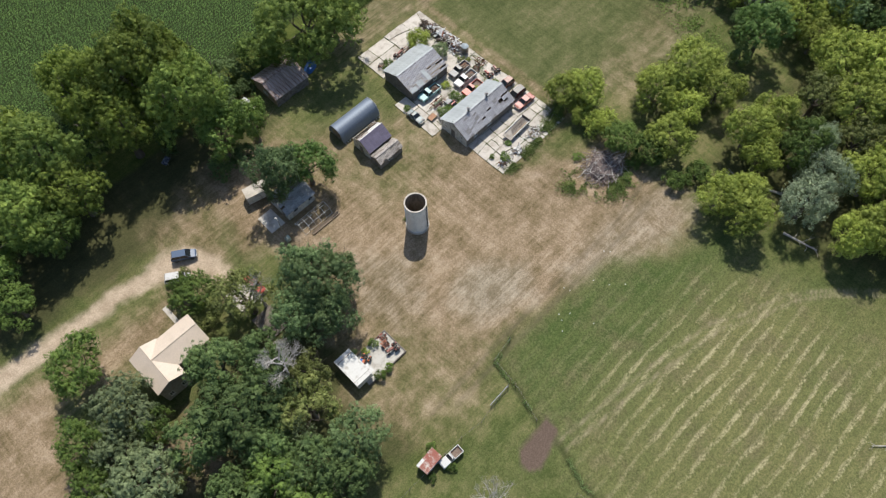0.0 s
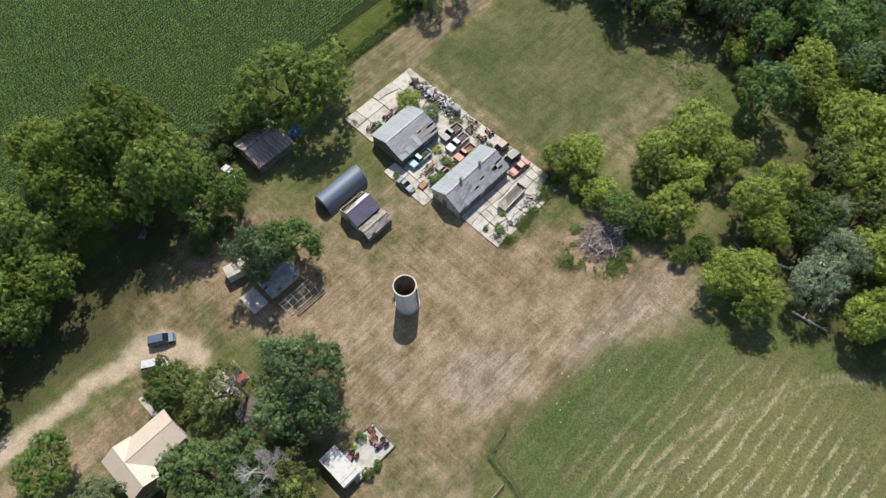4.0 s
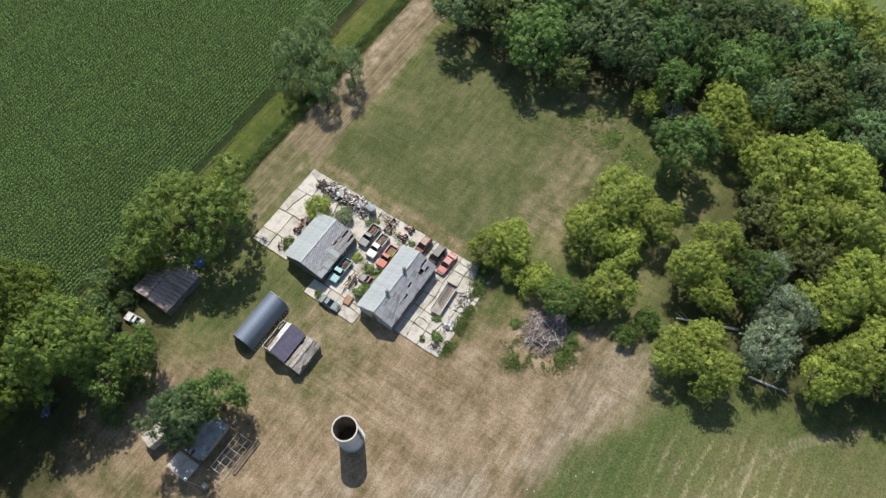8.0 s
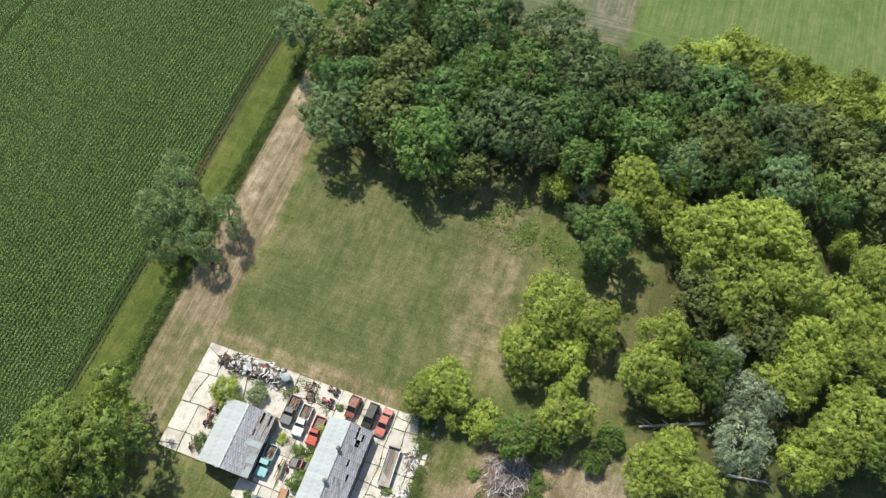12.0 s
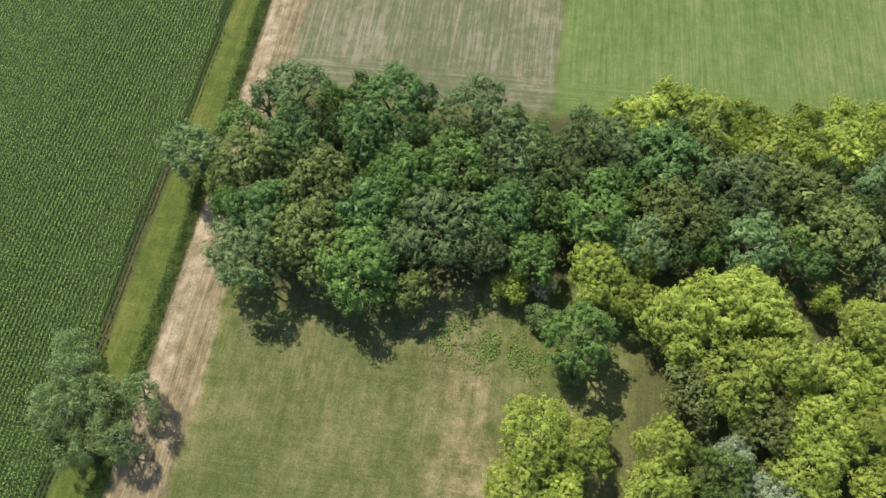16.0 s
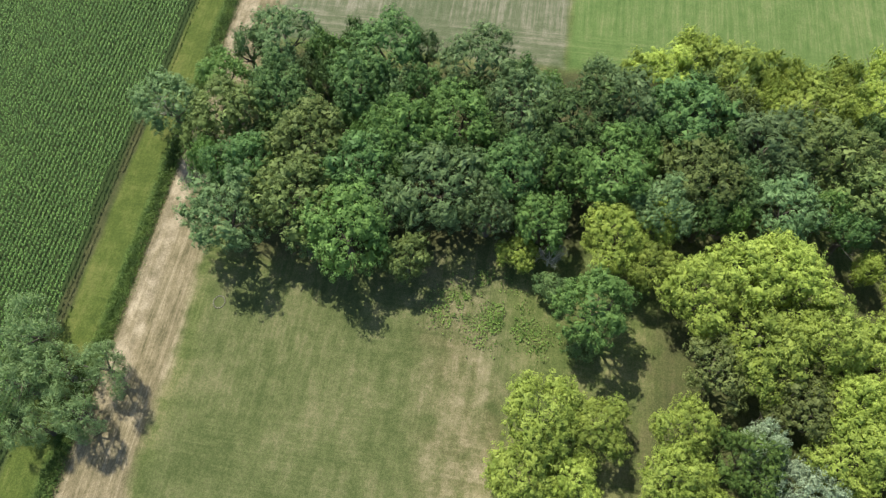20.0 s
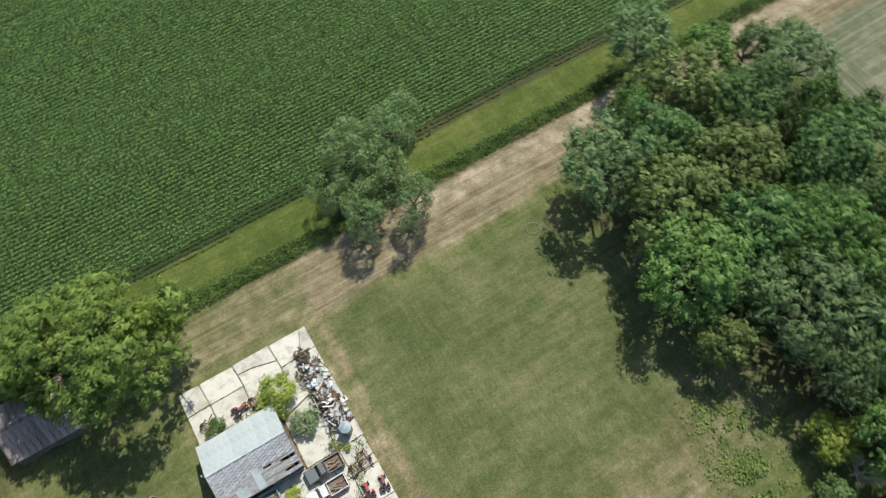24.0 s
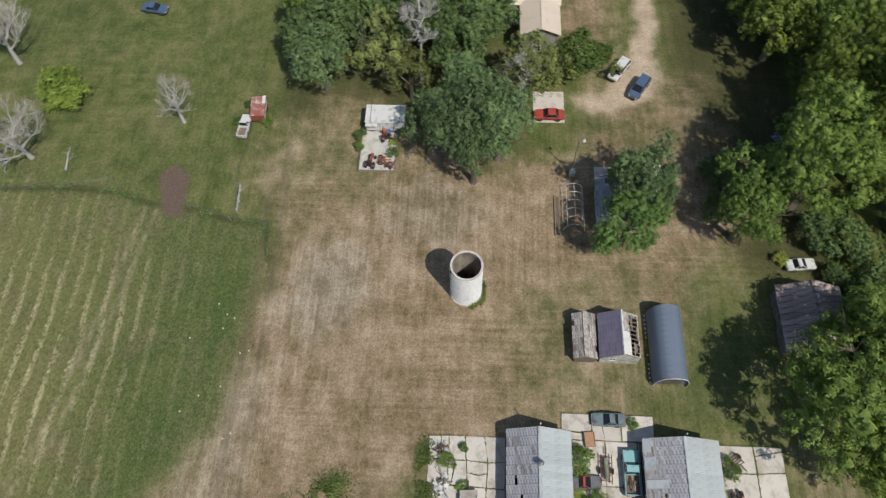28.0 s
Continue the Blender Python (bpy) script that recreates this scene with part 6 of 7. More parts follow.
implement("rusty red chassis with axles on concrete", 66.6, 62.4, 178, RUST, 3.4, 1.3)
implement("red hay implement by the shed's bushes", 71.6, 77.6, 5, FADED, 1.8, 1.0)
implement("rusty implement with bent bars near the slab's edge", 80.6, 63.5, 95, RUST, 2.6, 1.2)
implement("rust-brown implement on weedy concrete", 78.9, 63.0, 20, RUST, 1.6, 1.0)
implement("old implement frame beside a bush", 65.0, 78.0, 40, IRON, 1.5, 1.0)
implement("red mower on the small slab", 22.9, 31.8, 90, ORANGE, 1.3, 1.0)
green = tagged(part("pipe_bundle", Geo().tube((65.4, 62.3, 0.62), (67.8, 62.4, 0.62), 0.28, 0.24, 10), surf("pale_green_drum", (0.25, 0.3, 0.2), (0.2, 0.12, 0.07), 2)), "pale green drum lying on the rusty chassis", "drum")

flat = thing("flatbed_trailer", "pale flat trailer with low sides on cracked concrete", "trailer", "", pose(72.8, 46.1, 0, 0, 0, 3))
part("deck", Geo().box(0, 0, 0.7, 6.3, 2.1, 0.12), surf("bleached_deck", (0.5, 0.46, 0.4), (0.36, 0.31, 0.26), 1.0, 0.85), flat)
for s in (-1, 1):
    part("side_rail", Geo().box(0.3, s * 1.0, 0.82, 5.4, 0.1, 0.3), WHITEPAINT, flat)
    for x in (-1.2, -0.3):
        wheel(flat, x, s * 0.92, 0.36, 0.2)
part("headboard", Geo().box(3.05, 0, 0.82, 0.1, 2.1, 0.6), OLDWOOD, flat)
part("drawbar", Geo().box(-3.7, 0, 0.55, 1.3, 0.14, 0.12), IRON, flat)
for k in range(5):
    part("load_board", Geo().box(0.2 + 0.2 * k, -0.6 + 0.3 * k, 0.83 + 0.01 * k, 4.2, 0.22, 0.05), random.choice([OLDWOOD, TIMBER]), flat)

tank = thing("round_tank", "round galvanised tank standing on end by the scrap", "tank")
part("drum", Geo().tube((80.4, 68.0, 0), (80.4, 68.0, 1.9), 0.78, 0.78, 24), STEEL, tank, smooth=False)
part("lid", Geo().tube((80.4, 68.0, 1.9), (80.4, 68.0, 2.1), 0.8, 0.25, 24), surf("blue_grey_lid", (0.40, 0.48, 0.52), (0.3, 0.34, 0.36), 1.5, 0.5), tank, "pale blue-grey conical lid")
crate = thing("wooden_crate", "shallow orange wooden crate on concrete", "crate", "", pose(63.1, 60.6, 0.0, 0, 0, 4))
part("base", Geo().box(0, 0, 0.08, 1.7, 1.2, 0.35), surf("orange_board", (0.56, 0.31, 0.18), (0.42, 0.22, 0.13), 2), crate)
for s in (-1, 1):
    part("side_board", Geo().box(0, s * 0.6, 0.05, 1.75, 0.06, 0.5), TIMBER, crate)
    part("runner", Geo().box(0, s * 0.45, 0.0, 1.6, 0.1, 0.09), TIMBER, crate)


def heap(name, label, cx, cy, sx, sy, top, n, seed, mats, longest=1.4, category="scrap heap", k_=0.78):
    """A heap of boards, sheets and drums thrown together."""
    root = thing(name, label, category)
    rr = random.Random(seed)
    part("heap_core", Geo().box(cx, cy, -0.16, sx * 0.8, sy * 0.85, top * 0.5, None, (0.5, 0.6)), SOIL, root)
    for k in range(n):
        u, v = max(-1, min(1, rr.gauss(0, 0.5))), rr.uniform(-1, 1)
        z = max(0.03, top * (1 - abs(u)) * rr.uniform(0.35, 1.0))
        m = pose(cx + u * sx / 2, cy + v * sy / 2, z, rr.uniform(-25, 25), rr.uniform(-25, 25), rr.uniform(0, 180))
        kind = rr.random()
        mt = rr.choice(mats)
        if kind < 0.5:
            part("board", Geo().box(0, 0, 0, rr.uniform(0.5, longest), rr.uniform(0.08, 0.3), 0.05, m), mt, root)
        elif kind < 0.8:
            part("sheet", Geo().box(0, 0, 0, rr.uniform(0.4, 1.1) * k_, rr.uniform(0.3, 0.8) * k_, 0.03, m), mt, root)
        elif kind < 0.92:
            a = m @ Vector((-0.3, 0, 0))
            b = m @ Vector((0.3, 0, 0))
            part("can", Geo().tube(a, b, rr.uniform(0.12, 0.28) * k_, None, 10), mt, root)
        else:
            part("pipe", Geo().tube(m @ Vector((-longest * 0.7, 0, 0)), m @ Vector((longest * 0.7, 0, 0)), 0.05, None, 6), mt, root)
    return root


PALE = surf("pale_scrap_metal", (0.52, 0.54, 0.56), (0.33, 0.31, 0.29), 2, 0.6, 0.0, 0.2, 0.4, 0.3)
heap("scrap_heap", "long heap of pale scrap sheets, boards and drums", 80.0, 73.6, 3.9, 9.4, 1.3, 240, 1, [PALE, PALE, PALE, PALE, WHITEPAINT, WHITEPAINT, OLDWOOD, OLDWOOD, RUST, IRON, IRON, BROWNWOOD], 1.8, "scrap heap", 1.05)
heap("scrap_heap", "brown tangle of scrap wood at the slab's end", 79.9, 79.7, 2.6, 2.6, 1.0, 80, 2, [OLDWOOD, BROWNWOOD, BROWNWOOD, IRON, IRON], 0.9, "scrap heap", 0.5)
heap("rubble_heap", "low spread of broken pale concrete and boards", 74.8, 43.0, 5.0, 2.4, 0.35, 50, 3, [CONCRETE, PALE, WHITEPAINT, OLDWOOD], 0.9, "rubble")
heap("board_pile", "loose pile of whitish boards on concrete", 69.0, 42.5, 3.2, 1.6, 0.4, 30, 4, [PALE, WHITEPAINT, OLDWOOD], 2.4, "boards")
heap("scrap_heap", "small heap of bicycle parts and boards", 64.8, 42.6, 1.6, 1.4, 0.6, 22, 5, [IRON, PALE, OLDWOOD, RUST], 1.0)
beams = thing("beam_stack", "stack of long grey beams beside the slab", "timber stack", "", pose(80.6, 43.7, 0, 0, 0, 18))
for k in range(8):
    part("beam", Geo().box(0.1 * (k % 3), -0.5 + 0.16 * (k % 6), 0.02 + 0.16 * (k // 6), 3.8, 0.13, 0.14), random.choice([OLDWOOD, PALE, STEEL]), beams)


# ---- fenced slab by the grove: trailer, rim, plants ----
small = tagged(part("small_slab", Geo().box(20.4, 31.1, -0.25, 8.4, 5.4, 0.24), surf("bright_concrete", (0.62, 0.6, 0.55), (0.45, 0.42, 0.37), 0.8)), "small bright concrete slab with a timber rim", "pavement", "", "structure")
for x, y, sx, sy in ((24.65, 31.1, 0.16, 5.6), (20.4, 28.35, 8.6, 0.16), (20.4, 33.85, 8.6, 0.16)):
    tagged(part("slab_rim", Geo().box(x, y, -0.2, sx, sy, 0.42), OLDWOOD), "weathered timber rim of the small slab", "rim", "", "structure")
trl = thing("box_trailer", "long white box trailer beside the small slab", "trailer")
part("body", Geo().box(16.0, 32.0, 0.5, 3.2, 5.8, 2.0), WHITEPAINT, trl)
part("roof_panel", Geo().box(16.0, 32.0, 2.5, 3.4, 6.0, 0.08), WHITEPAINT, trl)
for y in (29.8, 34.2):
    part("roof_rib", Geo().box(16.0, y, 2.58, 3.3, 0.1, 0.03), STEEL, trl)
    for x in (14.7, 17.3):
        w_ = part("wheel", Geo().tube((x - 0.12, y, 0.25), (x + 0.12, y, 0.25), 0.4, None, 16), RUBBER, trl)
part("door", Geo().box(17.63, 32.0, 0.6, 0.05, 1.6, 1.8), WHITEPAINT, trl)
part("awning", Geo().box(17.95, 30.0, 2.3, 0.6, 1.8, 0.05), WHITEPAINT, trl)
bl = thing("plastic_barrel", "blue plastic barrel beside the white trailer", "barrel")
part("drum", Geo().tube((17.9, 32.3, -0.05), (17.9, 32.3, 0.95), 0.42, 0.42, 16), paint("bright_blue", (0.05, 0.16, 0.45), 0.05), bl)
part("lid", Geo().tube((17.9, 32.3, 0.95), (17.9, 32.3, 1.0), 0.44, 0.42, 16), paint("bright_blue", (0.05, 0.16, 0.45), 0.05), bl)
heap("scrap_heap", "small heap of red and grey machine parts", 23.6, 33.0, 1.2, 1.4, 0.5, 22, 8, [IRON, RUST, FADED, OLDWOOD], 0.9)

# ---- old trailer and truck in the pasture ----
rt = thing("old_trailer", "rusty red and white trailer body overgrown with weeds", "trailer", "", pose(14.4, 12.0, 0, 0, 0, 4))
part("body", Geo().box(0, 0, 0.35, 3.6, 2.1, 1.4), FADED, rt)
part("roof_panel", Geo().box(0, 0, 1.75, 3.7, 2.2, 0.07), surf("rust_red_roof", (0.36, 0.12, 0.085), (0.66, 0.62, 0.56), 0.9, 0.7, 0, 0.2, 0.5, 0.1), rt)
part("white_end", Geo().box(-1.2, 0.85, 1.825, 1.5, 0.5, 0.05), WHITEPAINT, rt)
for s in (-1, 1):
    wheel(rt, -0.6, s * 1.0, 0.4, 0.2)
    part("side_rib", Geo().box(0, s * 1.07, 1.0, 3.5, 0.05, 0.12), WHITEPAINT, rt)
vehicle("pickup_truck", "white derelict pickup overgrown with weeds", "pickup", 17.4, 10.1, 176, WHITE, 4.2, 1.5, missing=(1,))

# ---- pad, deck, pole, hoops ----
tagged(part("car_pad", Geo().box(12.0, 57.0, -0.22, 6.0, 4.8, 0.18), CONCRETE), "pale concrete parking pad", "pavement", "", "structure")
dk = thing("wooden_deck", "grey weathered wooden deck under the old tree", "deck")
for k in range(16):
    part("deck_board", Geo().box(11.4, 46.9 + k * 0.34, 0.12, 4.2, 0.28, 0.05), OLDWOOD, dk)
for x in (9.6, 11.4, 13.2):
    part("joist", Geo().box(x, 49.4, -0.16, 0.12, 5.4, 0.28), TIMBER, dk)
pole = thing("yard_light_pole", "tall grey metal yard light pole with a meter box", "light pole")
part("shaft", Geo().tube((24.0, 60.0, -0.2), (24.0, 60.0, 8.0), 0.09, 0.06, 10), STEEL, pole)
part("arm", Geo().tube((24.0, 60.0, 7.8), (24.0, 60.6, 8.0), 0.03, None, 6), STEEL, pole)
part("lamp_head", Geo().tube((24.0, 60.7, 7.75), (24.0, 60.7, 8.1), 0.26, 0.1, 12), WHITEPAINT, pole)
part("meter_box", Geo().box(24.3, 60.1, -0.16, 0.9, 0.8, 1.0), surf("pale_green_box", (0.42, 0.5, 0.44), (0.3, 0.34, 0.3), 2), pole)
hoops = thing("hoop_house", "bare white hoop frame of a small greenhouse", "greenhouse frame")
for k in range(6):
    x = 27.2 + k * 1.34
    g = Geo()
    q = [(x, 60.0 + 1.5 * math.cos(math.pi * i / 12), 1.9 * math.sin(math.pi * i / 12)) for i in range(13)]
    for a, b in zip(q, q[1:]):
        g.tube(a, b, 0.035, None, 6, False)
    part("hoop", g, WHITEPAINT, hoops)
for y, z in ((60.0, 1.9), (61.06, 1.35), (58.94, 1.35), (61.5, 0.02), (58.5, 0.02)):
    part("purlin", Geo().tube((27.2, y, z), (33.9, y, z), 0.03, None, 6), WHITEPAINT, hoops)
bed = thing("raised_bed", "long low timber garden bed on the grass", "garden bed")
for y in (57.4, 58.0):
    part("side_board", Geo().box(31.6, y, -0.16, 6.4, 0.08, 0.32), TIMBER, bed)
for x in (28.4, 34.8):
    part("end_board", Geo().box(x, 57.7, -0.16, 0.08, 0.68, 0.32), TIMBER, bed)
part("bed_soil", Geo().box(31.6, 57.7, -0.16, 6.2, 0.5, 0.24), SOIL, bed)
tb = thing("solar_panel", "small tilted solar panel on a pole in shade", "solar panel", "", pose(18.2, 90.5, 0, 0, 0, 30))
part("panel", Geo().box(0, 0, 0, 1.9, 1.1, 0.05, pose(0, 0, 1.4, 25, 0, 0)), surf("solar_cells", (0.05, 0.06, 0.1), (0.3, 0.32, 0.36), 3, 0.2), tb)
part("post", Geo().tube((0, 0, -0.2), (0, 0, 1.4), 0.05), STEEL, tb)
tarp = thing("blue_tarpaulin", "bright blue tarpaulin over a stack below trees", "tarpaulin", "", pose(54.2, 89.0, -0.1, 0, 0, 20))
part("sheet", Geo().loft([[(x, -1.0 * k, 0), (x, 1.0 * k, 0), (x, 0.8 * k, 0.9 * h_), (x, 0, 1.15 * h_), (x, -0.8 * k, 0.9 * h_)] for x, k, h_ in ((-1.6, 0.7, 0.6), (-0.9, 1, 1), (0.2, 1.05, 0.9), (1.0, 0.95, 1.1), (1.6, 0.6, 0.5))]), paint("bright_blue", (0.03, 0.2, 0.55), 0.05), tarp)

# ---- fences, gate, logs ----
gate = thing("pipe_gate", "pale metal pipe gate standing closed by the ditch", "gate")
for z in (0.35, 0.65, 0.95):
    part("rail", Geo().tube((28.0, 11.35, z), (32.5, 11.5, z), 0.04, None, 6), PALE, gate)
for x in (28.4, 30.4, 32.4):
    part("post", Geo().tube((x, 11.4, -0.3), (x, 11.4, 1.1), 0.06, None, 6), PALE, gate)


def fence(label, pts, gap=3.2):
    f = thing("wire_fence", label, "fence", "fences")
    last = None
    for (ax, ay), (bx, by) in zip(pts, pts[1:]):
        n = max(1, int(math.hypot(bx - ax, by - ay) / gap))
        for k in range(n + 1):
            x, y = ax + (bx - ax) * k / n, ay + (by - ay) * k / n
            part("post", Geo().tube((x, y, -0.4), (x + random.uniform(-0.05, 0.05), y, 1.2), 0.06, 0.05, 6), OLDWOOD, f)
            if last:
                for z in (0.5, 1.0):
                    part("wire", Geo().tube((*last, z), (x, y, z), 0.012, None, 3, False), STEEL, f)
            last = (x, y)
    return f


fence("old wire fence along the ditch", [(39.0, 16.9), (34.2, 16.2), (33.6, 10.7), (31.6, 4.2)])
fence("old wire fence across the pasture", [(32.7, 11.5), (24.9, 10.5), (20.8, 11.1), (5.2, 11.3)])
fence("old wire fence along the field drain", [(27.4, -8), (28.6, -14), (29.6, -24)])


def log(label, a, b, r, seed):
    rr = random.Random(seed)
    t = thing("fallen_log", label, "log", "fallen logs")
    a, b = Vector((*a, r * 0.8)), Vector((*b, r * 1.6))
    part("stem", Geo().tube(a, b, r, r * 0.5, 9), DEADWOOD, t)
    for k in range(6):
        p = a.lerp(b, 0.3 + 0.12 * k)
        g = Geo()
        limbs(g, p, (b - a).normalized() + Vector((rr.uniform(-1, 1), rr.uniform(-1, 1), 0.1)), rr.uniform(0.8, 1.8) * min(1.0, r * 4), r * 0.3, 1, rr, 2)
        part("branch", g, DEADWOOD, t)


log("long bleached fallen trunk under trees", (97.0, -0.5), (92.8, 9.6), 0.28, 1)
log("bleached fallen trunk beside the pasture grove", (90.0, -5.4), (91.0, -11.8), 0.24, 2)
log("weathered log lying in the pasture", (25.8, -15.9), (22.6, -16.3), 0.16, 3)
log("bare fallen branch in the pasture", (69.0, -39.5), (66.5, -37.0), 0.12, 4)

brush = thing("brush_pile", "large pile of cut grey-brown branches and brushwood", "brush pile")
rr = random.Random(21)
part("pile_core", Geo().loft([[(78.2 + math.cos(a) * r * 1.15, 27.8 + math.sin(a) * r, z) for a in [i * math.pi / 6 for i in range(12)]] for r, z in ((3.1, -0.2), (2.7, 0.5), (1.8, 1.0), (0.6, 1.3))]), BRUSHWOOD, brush)
for k in range(290):
    a, d = rr.uniform(0, 6.28), 3.7 * math.sqrt(rr.random())
    c = Vector((78.2 + math.cos(a) * d * 1.15, 27.8 + math.sin(a) * d, 1.7 * (1 - d / 4.2) + rr.uniform(-0.05, 0.4)))
    w_ = Vector((rr.gauss(0.9, 0.6), rr.gauss(-0.1, 0.7), rr.gauss(0, 0.2))).normalized() * rr.uniform(0.7, 2.0)
    part("branch", Geo().tube(c - w_, c + w_, rr.uniform(0.035, 0.085), 0.02, 5, False), rr.choice([BRUSHWOOD, BRUSHWOOD, DEADWOOD]), brush)
for k in range(5):
    g = Geo()
    limbs(g, (80.5 + 0.3 * k, 26.2 + 0.7 * k, 0.9), (rr.gauss(0.9, 0.3), rr.gauss(-0.4, 0.5), 0.35), 1.5, 0.08, 2, rr, 3)
    part("bare_limb", g, DEADWOOD, brush)
part("log", Geo().tube((75.6, 29.8, 0.5), (78.2, 30.9, 1.0), 0.22, 0.18, 9), surf("fresh_cut_log", (0.5, 0.4, 0.28), (0.4, 0.3, 0.2), 2), brush, "pale fresh-cut log")

stones = thing("stone_ring", "ring of small pale stones in the lawn", "stone ring")
for k in range(16):
    a = k / 16 * 6.28
    part("stone", Geo().box(117.7 + math.cos(a) * 1.0, 79.7 + math.sin(a) * 0.9, -0.17, 0.3, 0.24, 0.14, pose(0, 0, 0), (0.6, 0.7)), surf("dull_field_stone", (0.27, 0.24, 0.18), (0.2, 0.18, 0.12), 3), stones)


# ---- bushes and weeds ----
def bush(x, y, r, h, kind, label="leafy green bush growing through the yard"):
    k = count[0] = count[0] + 1
    root = thing("bush", label, "bush", "bushes", pose(x, y, -0.1, 0, 0, k * 77 % 360))
    rd = random.Random(k)
    if r < 2.0 or kind == "dark":
        kind = {"green": "bush", "dark": "bushdark", "lime": "bushlime"}.get(kind, kind)
    c = part("crown", rd.choice(CROWNS[kind]), None, root)
    c.matrix_basis = Matrix.LocRotScale((0, 0, h * 0.5), None, (r * 1.1, r * 1.1, h * 0.62))
    part("stem", rd.choice(TRUNKS), None, root).matrix_basis = Matrix.Diagonal((h * 0.8, h * 0.8, h * 0.8, 1))


YB = "yellow-green bush growing through cracked concrete"
bush(74.7, 76.2, 2.5, 4.0, "lime", "bright yellow-green small tree by the shed")
bush(76.3, 71.6, 1.7, 2.6, "pale", "pale grey-green bush by the shed's end")
for x, y, r, h, kind in ((66.2, 77.2, 1.2, 1.6, "green"), (65.7, 59.3, 1.7, 2.0, "green"), (70.2, 61.1, 1.0, 1.3, "green"), (70.6, 59.4, 0.9, 1.3, "green"), (61.0, 65.9, 0.8, 0.9, "green"), (66.2, 43.2, 1.0, 1.1, "green"), (69.2, 45.0, 0.7, 0.8, "green"), (76.2, 78.6, 0.9, 1.1, "olive"), (78.2, 66.9, 0.8, 1.0, "olive"), (82.0, 43.0, 1.2, 1.3, "green"), (79.0, 57.6, 0.6, 0.7, "green"), (64.6, 45.2, 0.6, 0.7, "green")):
    bush(x, y, r, h, kind)
for x, y, r, h in ((74.3, 58.5, 1.2, 1.4), (70.9, 64.5, 0.9, 0.9), (69.6, 58.9, 0.7, 0.9), (76.9, 64.9, 0.6, 0.8), (79.4, 66.0, 0.5, 0.7)):
    bush(x, y, r, h, "lime", YB)
for x, y, r, h, kind in ((18.6, 28.2, 1.0, 1.8, "green"), (20.6, 28.2, 0.8, 1.5, "green"), (21.6, 33.4, 0.9, 1.3, "green"), (17.6, 34.6, 0.9, 1.6, "dark"), (19.6, 33.3, 0.7, 1.0, "lime"), (16.4, 9.2, 0.9, 1.1, "green"), (16.2, 13.4, 1.0, 1.2, "green"), (13.0, 10.2, 0.8, 1.0, "green")):
    bush(x, y, r, h, kind, "leafy bush beside parked equipment")
for x, y, r, h, kind in ((79.4, 23.2, 1.3, 1.1, "green"), (82.6, 24.0, 1.5, 1.8, "green"), (76.4, 33.0, 1.0, 0.9, "green"), (12.3, -19.2, 3.8, 4.8, "mid"), (26.5, -27.5, 2.6, 3.8, "green"), (37.8, 88.0, 1.0, 1.3, "lime")):
    bush(x, y, r, h, kind, "wild bush standing in rough grass")


def weeds(name, label, spots, per, size, spread, seed, mat="weed", tall=0.35, bare=0.42):
    """Low weeds and long grass scattered along lines."""
    r = np.random.default_rng(seed)
    xs, ys = [], []
    for (ax, ay), (bx, by) in spots:
        n = max(2, int(math.hypot(bx - ax, by - ay) * per))
        s = r.random(n)
        xs.append(ax + (bx - ax) * s + r.normal(0, spread, n))
        ys.append(ay + (by - ay) * s + r.normal(0, spread, n))
    x, y = np.concatenate(xs), np.concatenate(ys)
    keep = fbm(x, y, 2.5, seed) > bare
    x, y = x[keep], y[keep]
    z = r.uniform(0.0, tall, len(x)) * (0.4 + fbm(x, y, 1.5, seed + 5))
    return tagged(part(name, cards(name, leaves(x, y, z, r.uniform(0.5, 1.3, len(x)) * size, r), LEAF[mat])), label, "weeds", "", "stuff")


weeds("joint_weeds", "low olive weeds in the concrete joints", JOINTS, 13, 0.08, 0.05, 1, "weed", 0.1, 0.36)
weeds("edge_weeds", "rank weeds along the slab's edge", [((64.0, 40.6), (72, 40.9)), ((72, 40.9), (83, 43.0)), ((70, 41.2), (82, 42.2)), ((74, 41.6), (82.5, 43.6)), ((79, 42), (83.5, 45)), ((64.5, 40.2), (83, 42.0))], 150, 0.12, 0.55, 2, "weed", 0.45, 0.4)
weeds("yard_weeds", "weeds growing between wrecks on the yard", [((77, 58), (81.8, 67)), ((76, 42), (82, 46)), ((68, 59), (72, 65)), ((78, 66), (78.5, 78)), ((64, 77), (73, 76.4))], 60, 0.11, 0.5, 3, tall=0.4)
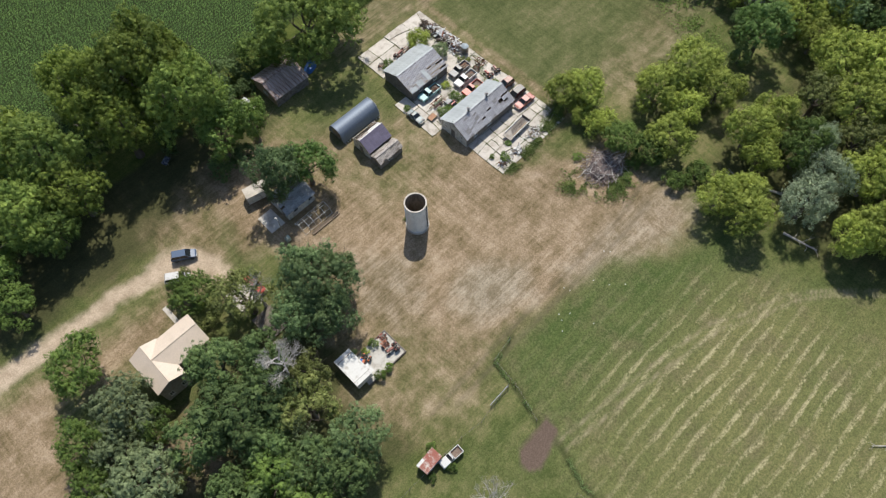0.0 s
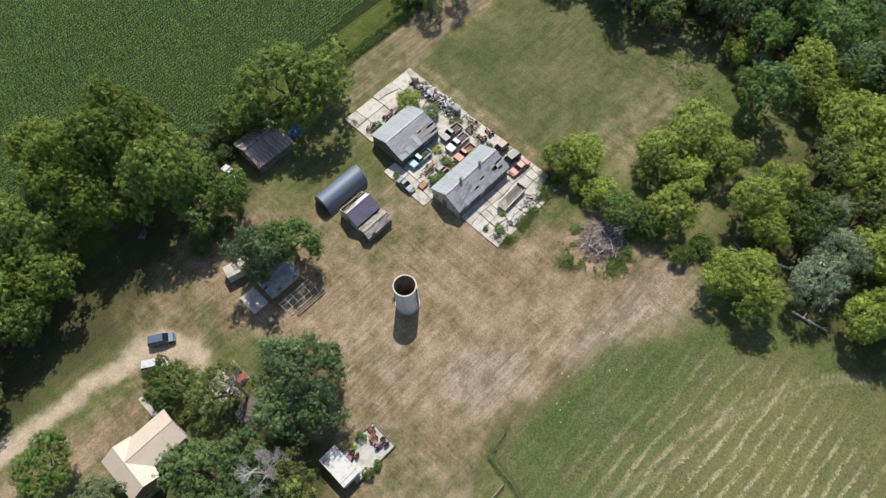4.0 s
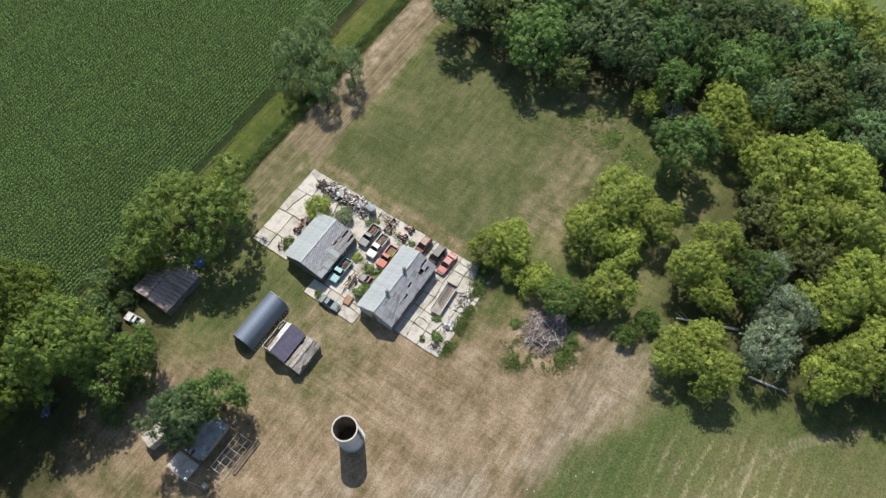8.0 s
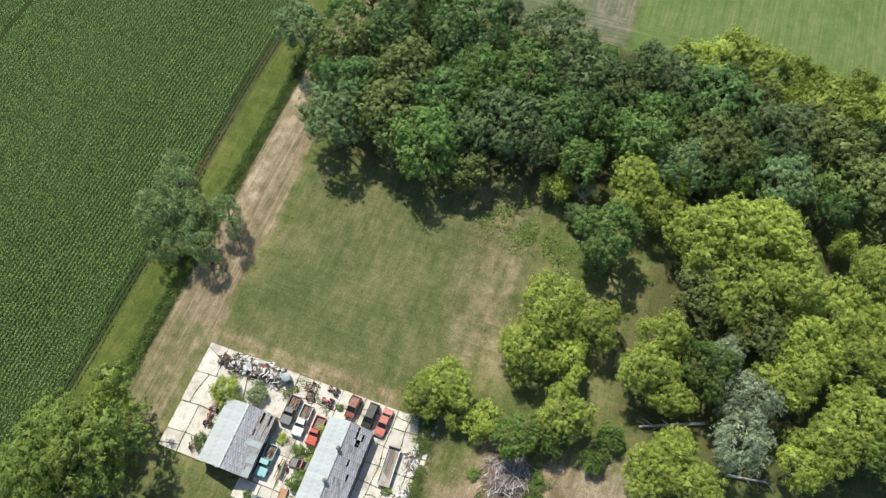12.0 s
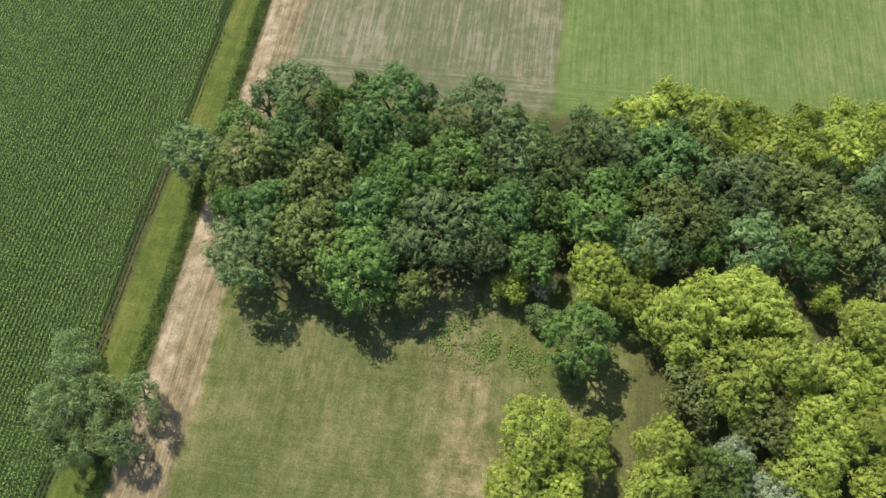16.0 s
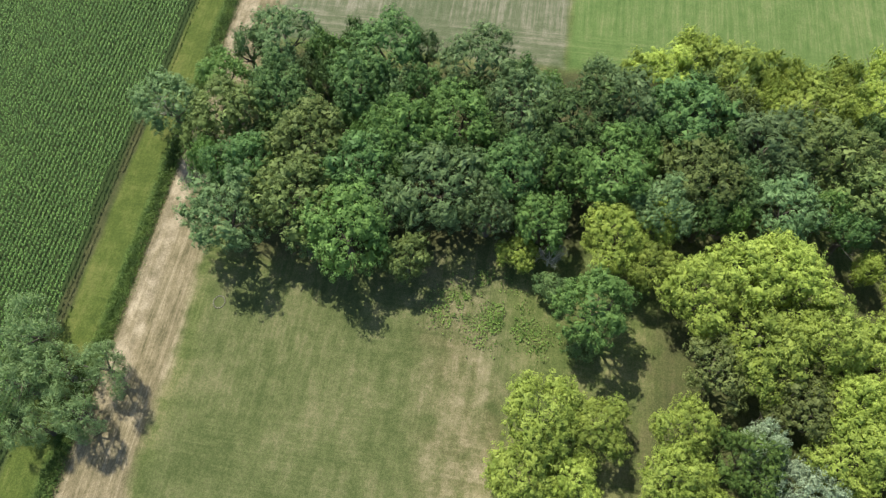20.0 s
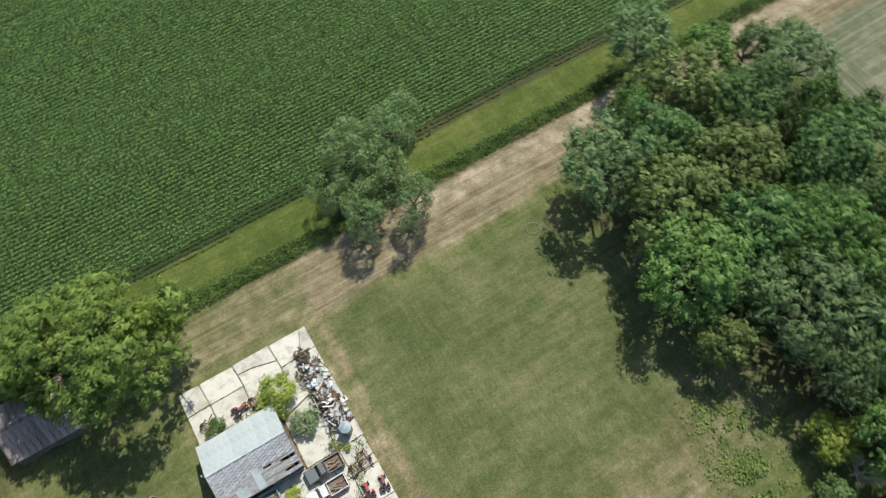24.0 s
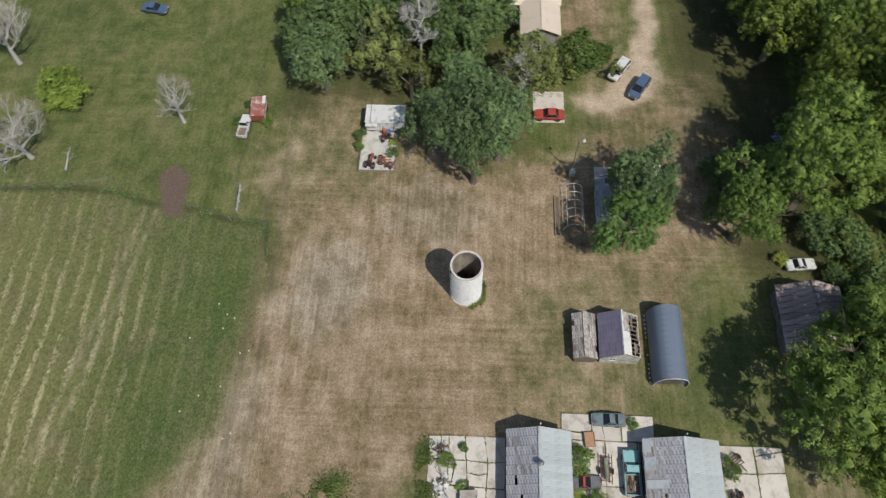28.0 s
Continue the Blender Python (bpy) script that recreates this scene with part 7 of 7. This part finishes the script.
weeds("ditch_weeds", "dark rank weeds along the ditch", [((39.5, 17), (37.8, 16.4)), ((37.8, 16.4), (34.0, 15.8)), ((34.0, 15.8), (33.2, 9.9)), ((33.2, 9.9), (32.0, 5)), ((31, -2), (29, -8)), ((29, -8), (28.6, -14)), ((28.6, -14), (29, -25))], 70, 0.09, 0.28, 4, "dark", 0.25)
weeds("silo_weeds", "green weeds against the silo's foot", [((42.4, 47.4), (45.2, 47.3)), ((45.2, 47.2), (46.3, 45.6))], 160, 0.1, 0.18, 9, "green", 0.5)
weeds("verge_weeds", "long grass along the field track", [((60, 94.5), (140, 94.8)), ((140, 94.8), (215, 95.4)), ((38, 94.7), (60, 94.5)), ((38, 95.9), (140, 95.9)), ((140, 95.9), (215, 96.6))], 150, 0.13, 0.45, 5, "green", 0.5, 0.2)
weeds("brush_weeds", "weeds round the brush pile", [((73, 24), (80, 22.5)), ((73.5, 22.6), (79, 21)), ((75, 23.8), (81, 24)), ((69.3, 31), (70.4, 28)), ((69, 30), (71, 28.6)), ((72, 31.5), (76, 32.5)), ((72.5, 24.5), (71.5, 30.5))], 230, 0.13, 0.9, 6, "weed", 0.5)
weeds("lawn_edge_weeds", "broad-leaved weeds at the lawn's shady edge", [((120, 46), (128, 38)), ((118, 40), (124, 34)), ((122, 38), (118, 28))], 120, 0.16, 1.6, 7, "green", 0.3)

specks = thing("litter_scraps", "small pale scraps lying along the pasture's edge", "litter")
for x, y in ((46.6, 11.4), (48.1, 12.8), (48.6, 13.9), (50.1, 12.6), (51.6, 8.4), (53.5, 15.5), (59.3, 11.1), (61.4, 9.1), (63.9, 16.1), (53.1, 16.6), (58.0, 13.7), (64.6, 15.2)):
    part("scrap", Geo().box(x, y, -0.2, 0.22, 0.16, 0.2, pose(0, 0, 0), (0.6, 0.7)), WHITEPAINT, specks)
for x, y, r, h in ((40.2, 99.0, 2.8, 5.0), (36.0, 96.0, 3.0, 5.5), (43.0, 97.6, 2.2, 3.6), (34.0, 93.0, 2.6, 4.5), (25.0, 80.6, 2.6, 4.4), (30.5, 80.2, 2.4, 4.0), (5.0, 97.0, 3.2, 5.5), (22.0, 95.0, 3.2, 5.5), (40.6, 94.2, 1.8, 2.8)):
    bush(x, y, r, h, "dark", "shady leafy undergrowth bush of the grove")
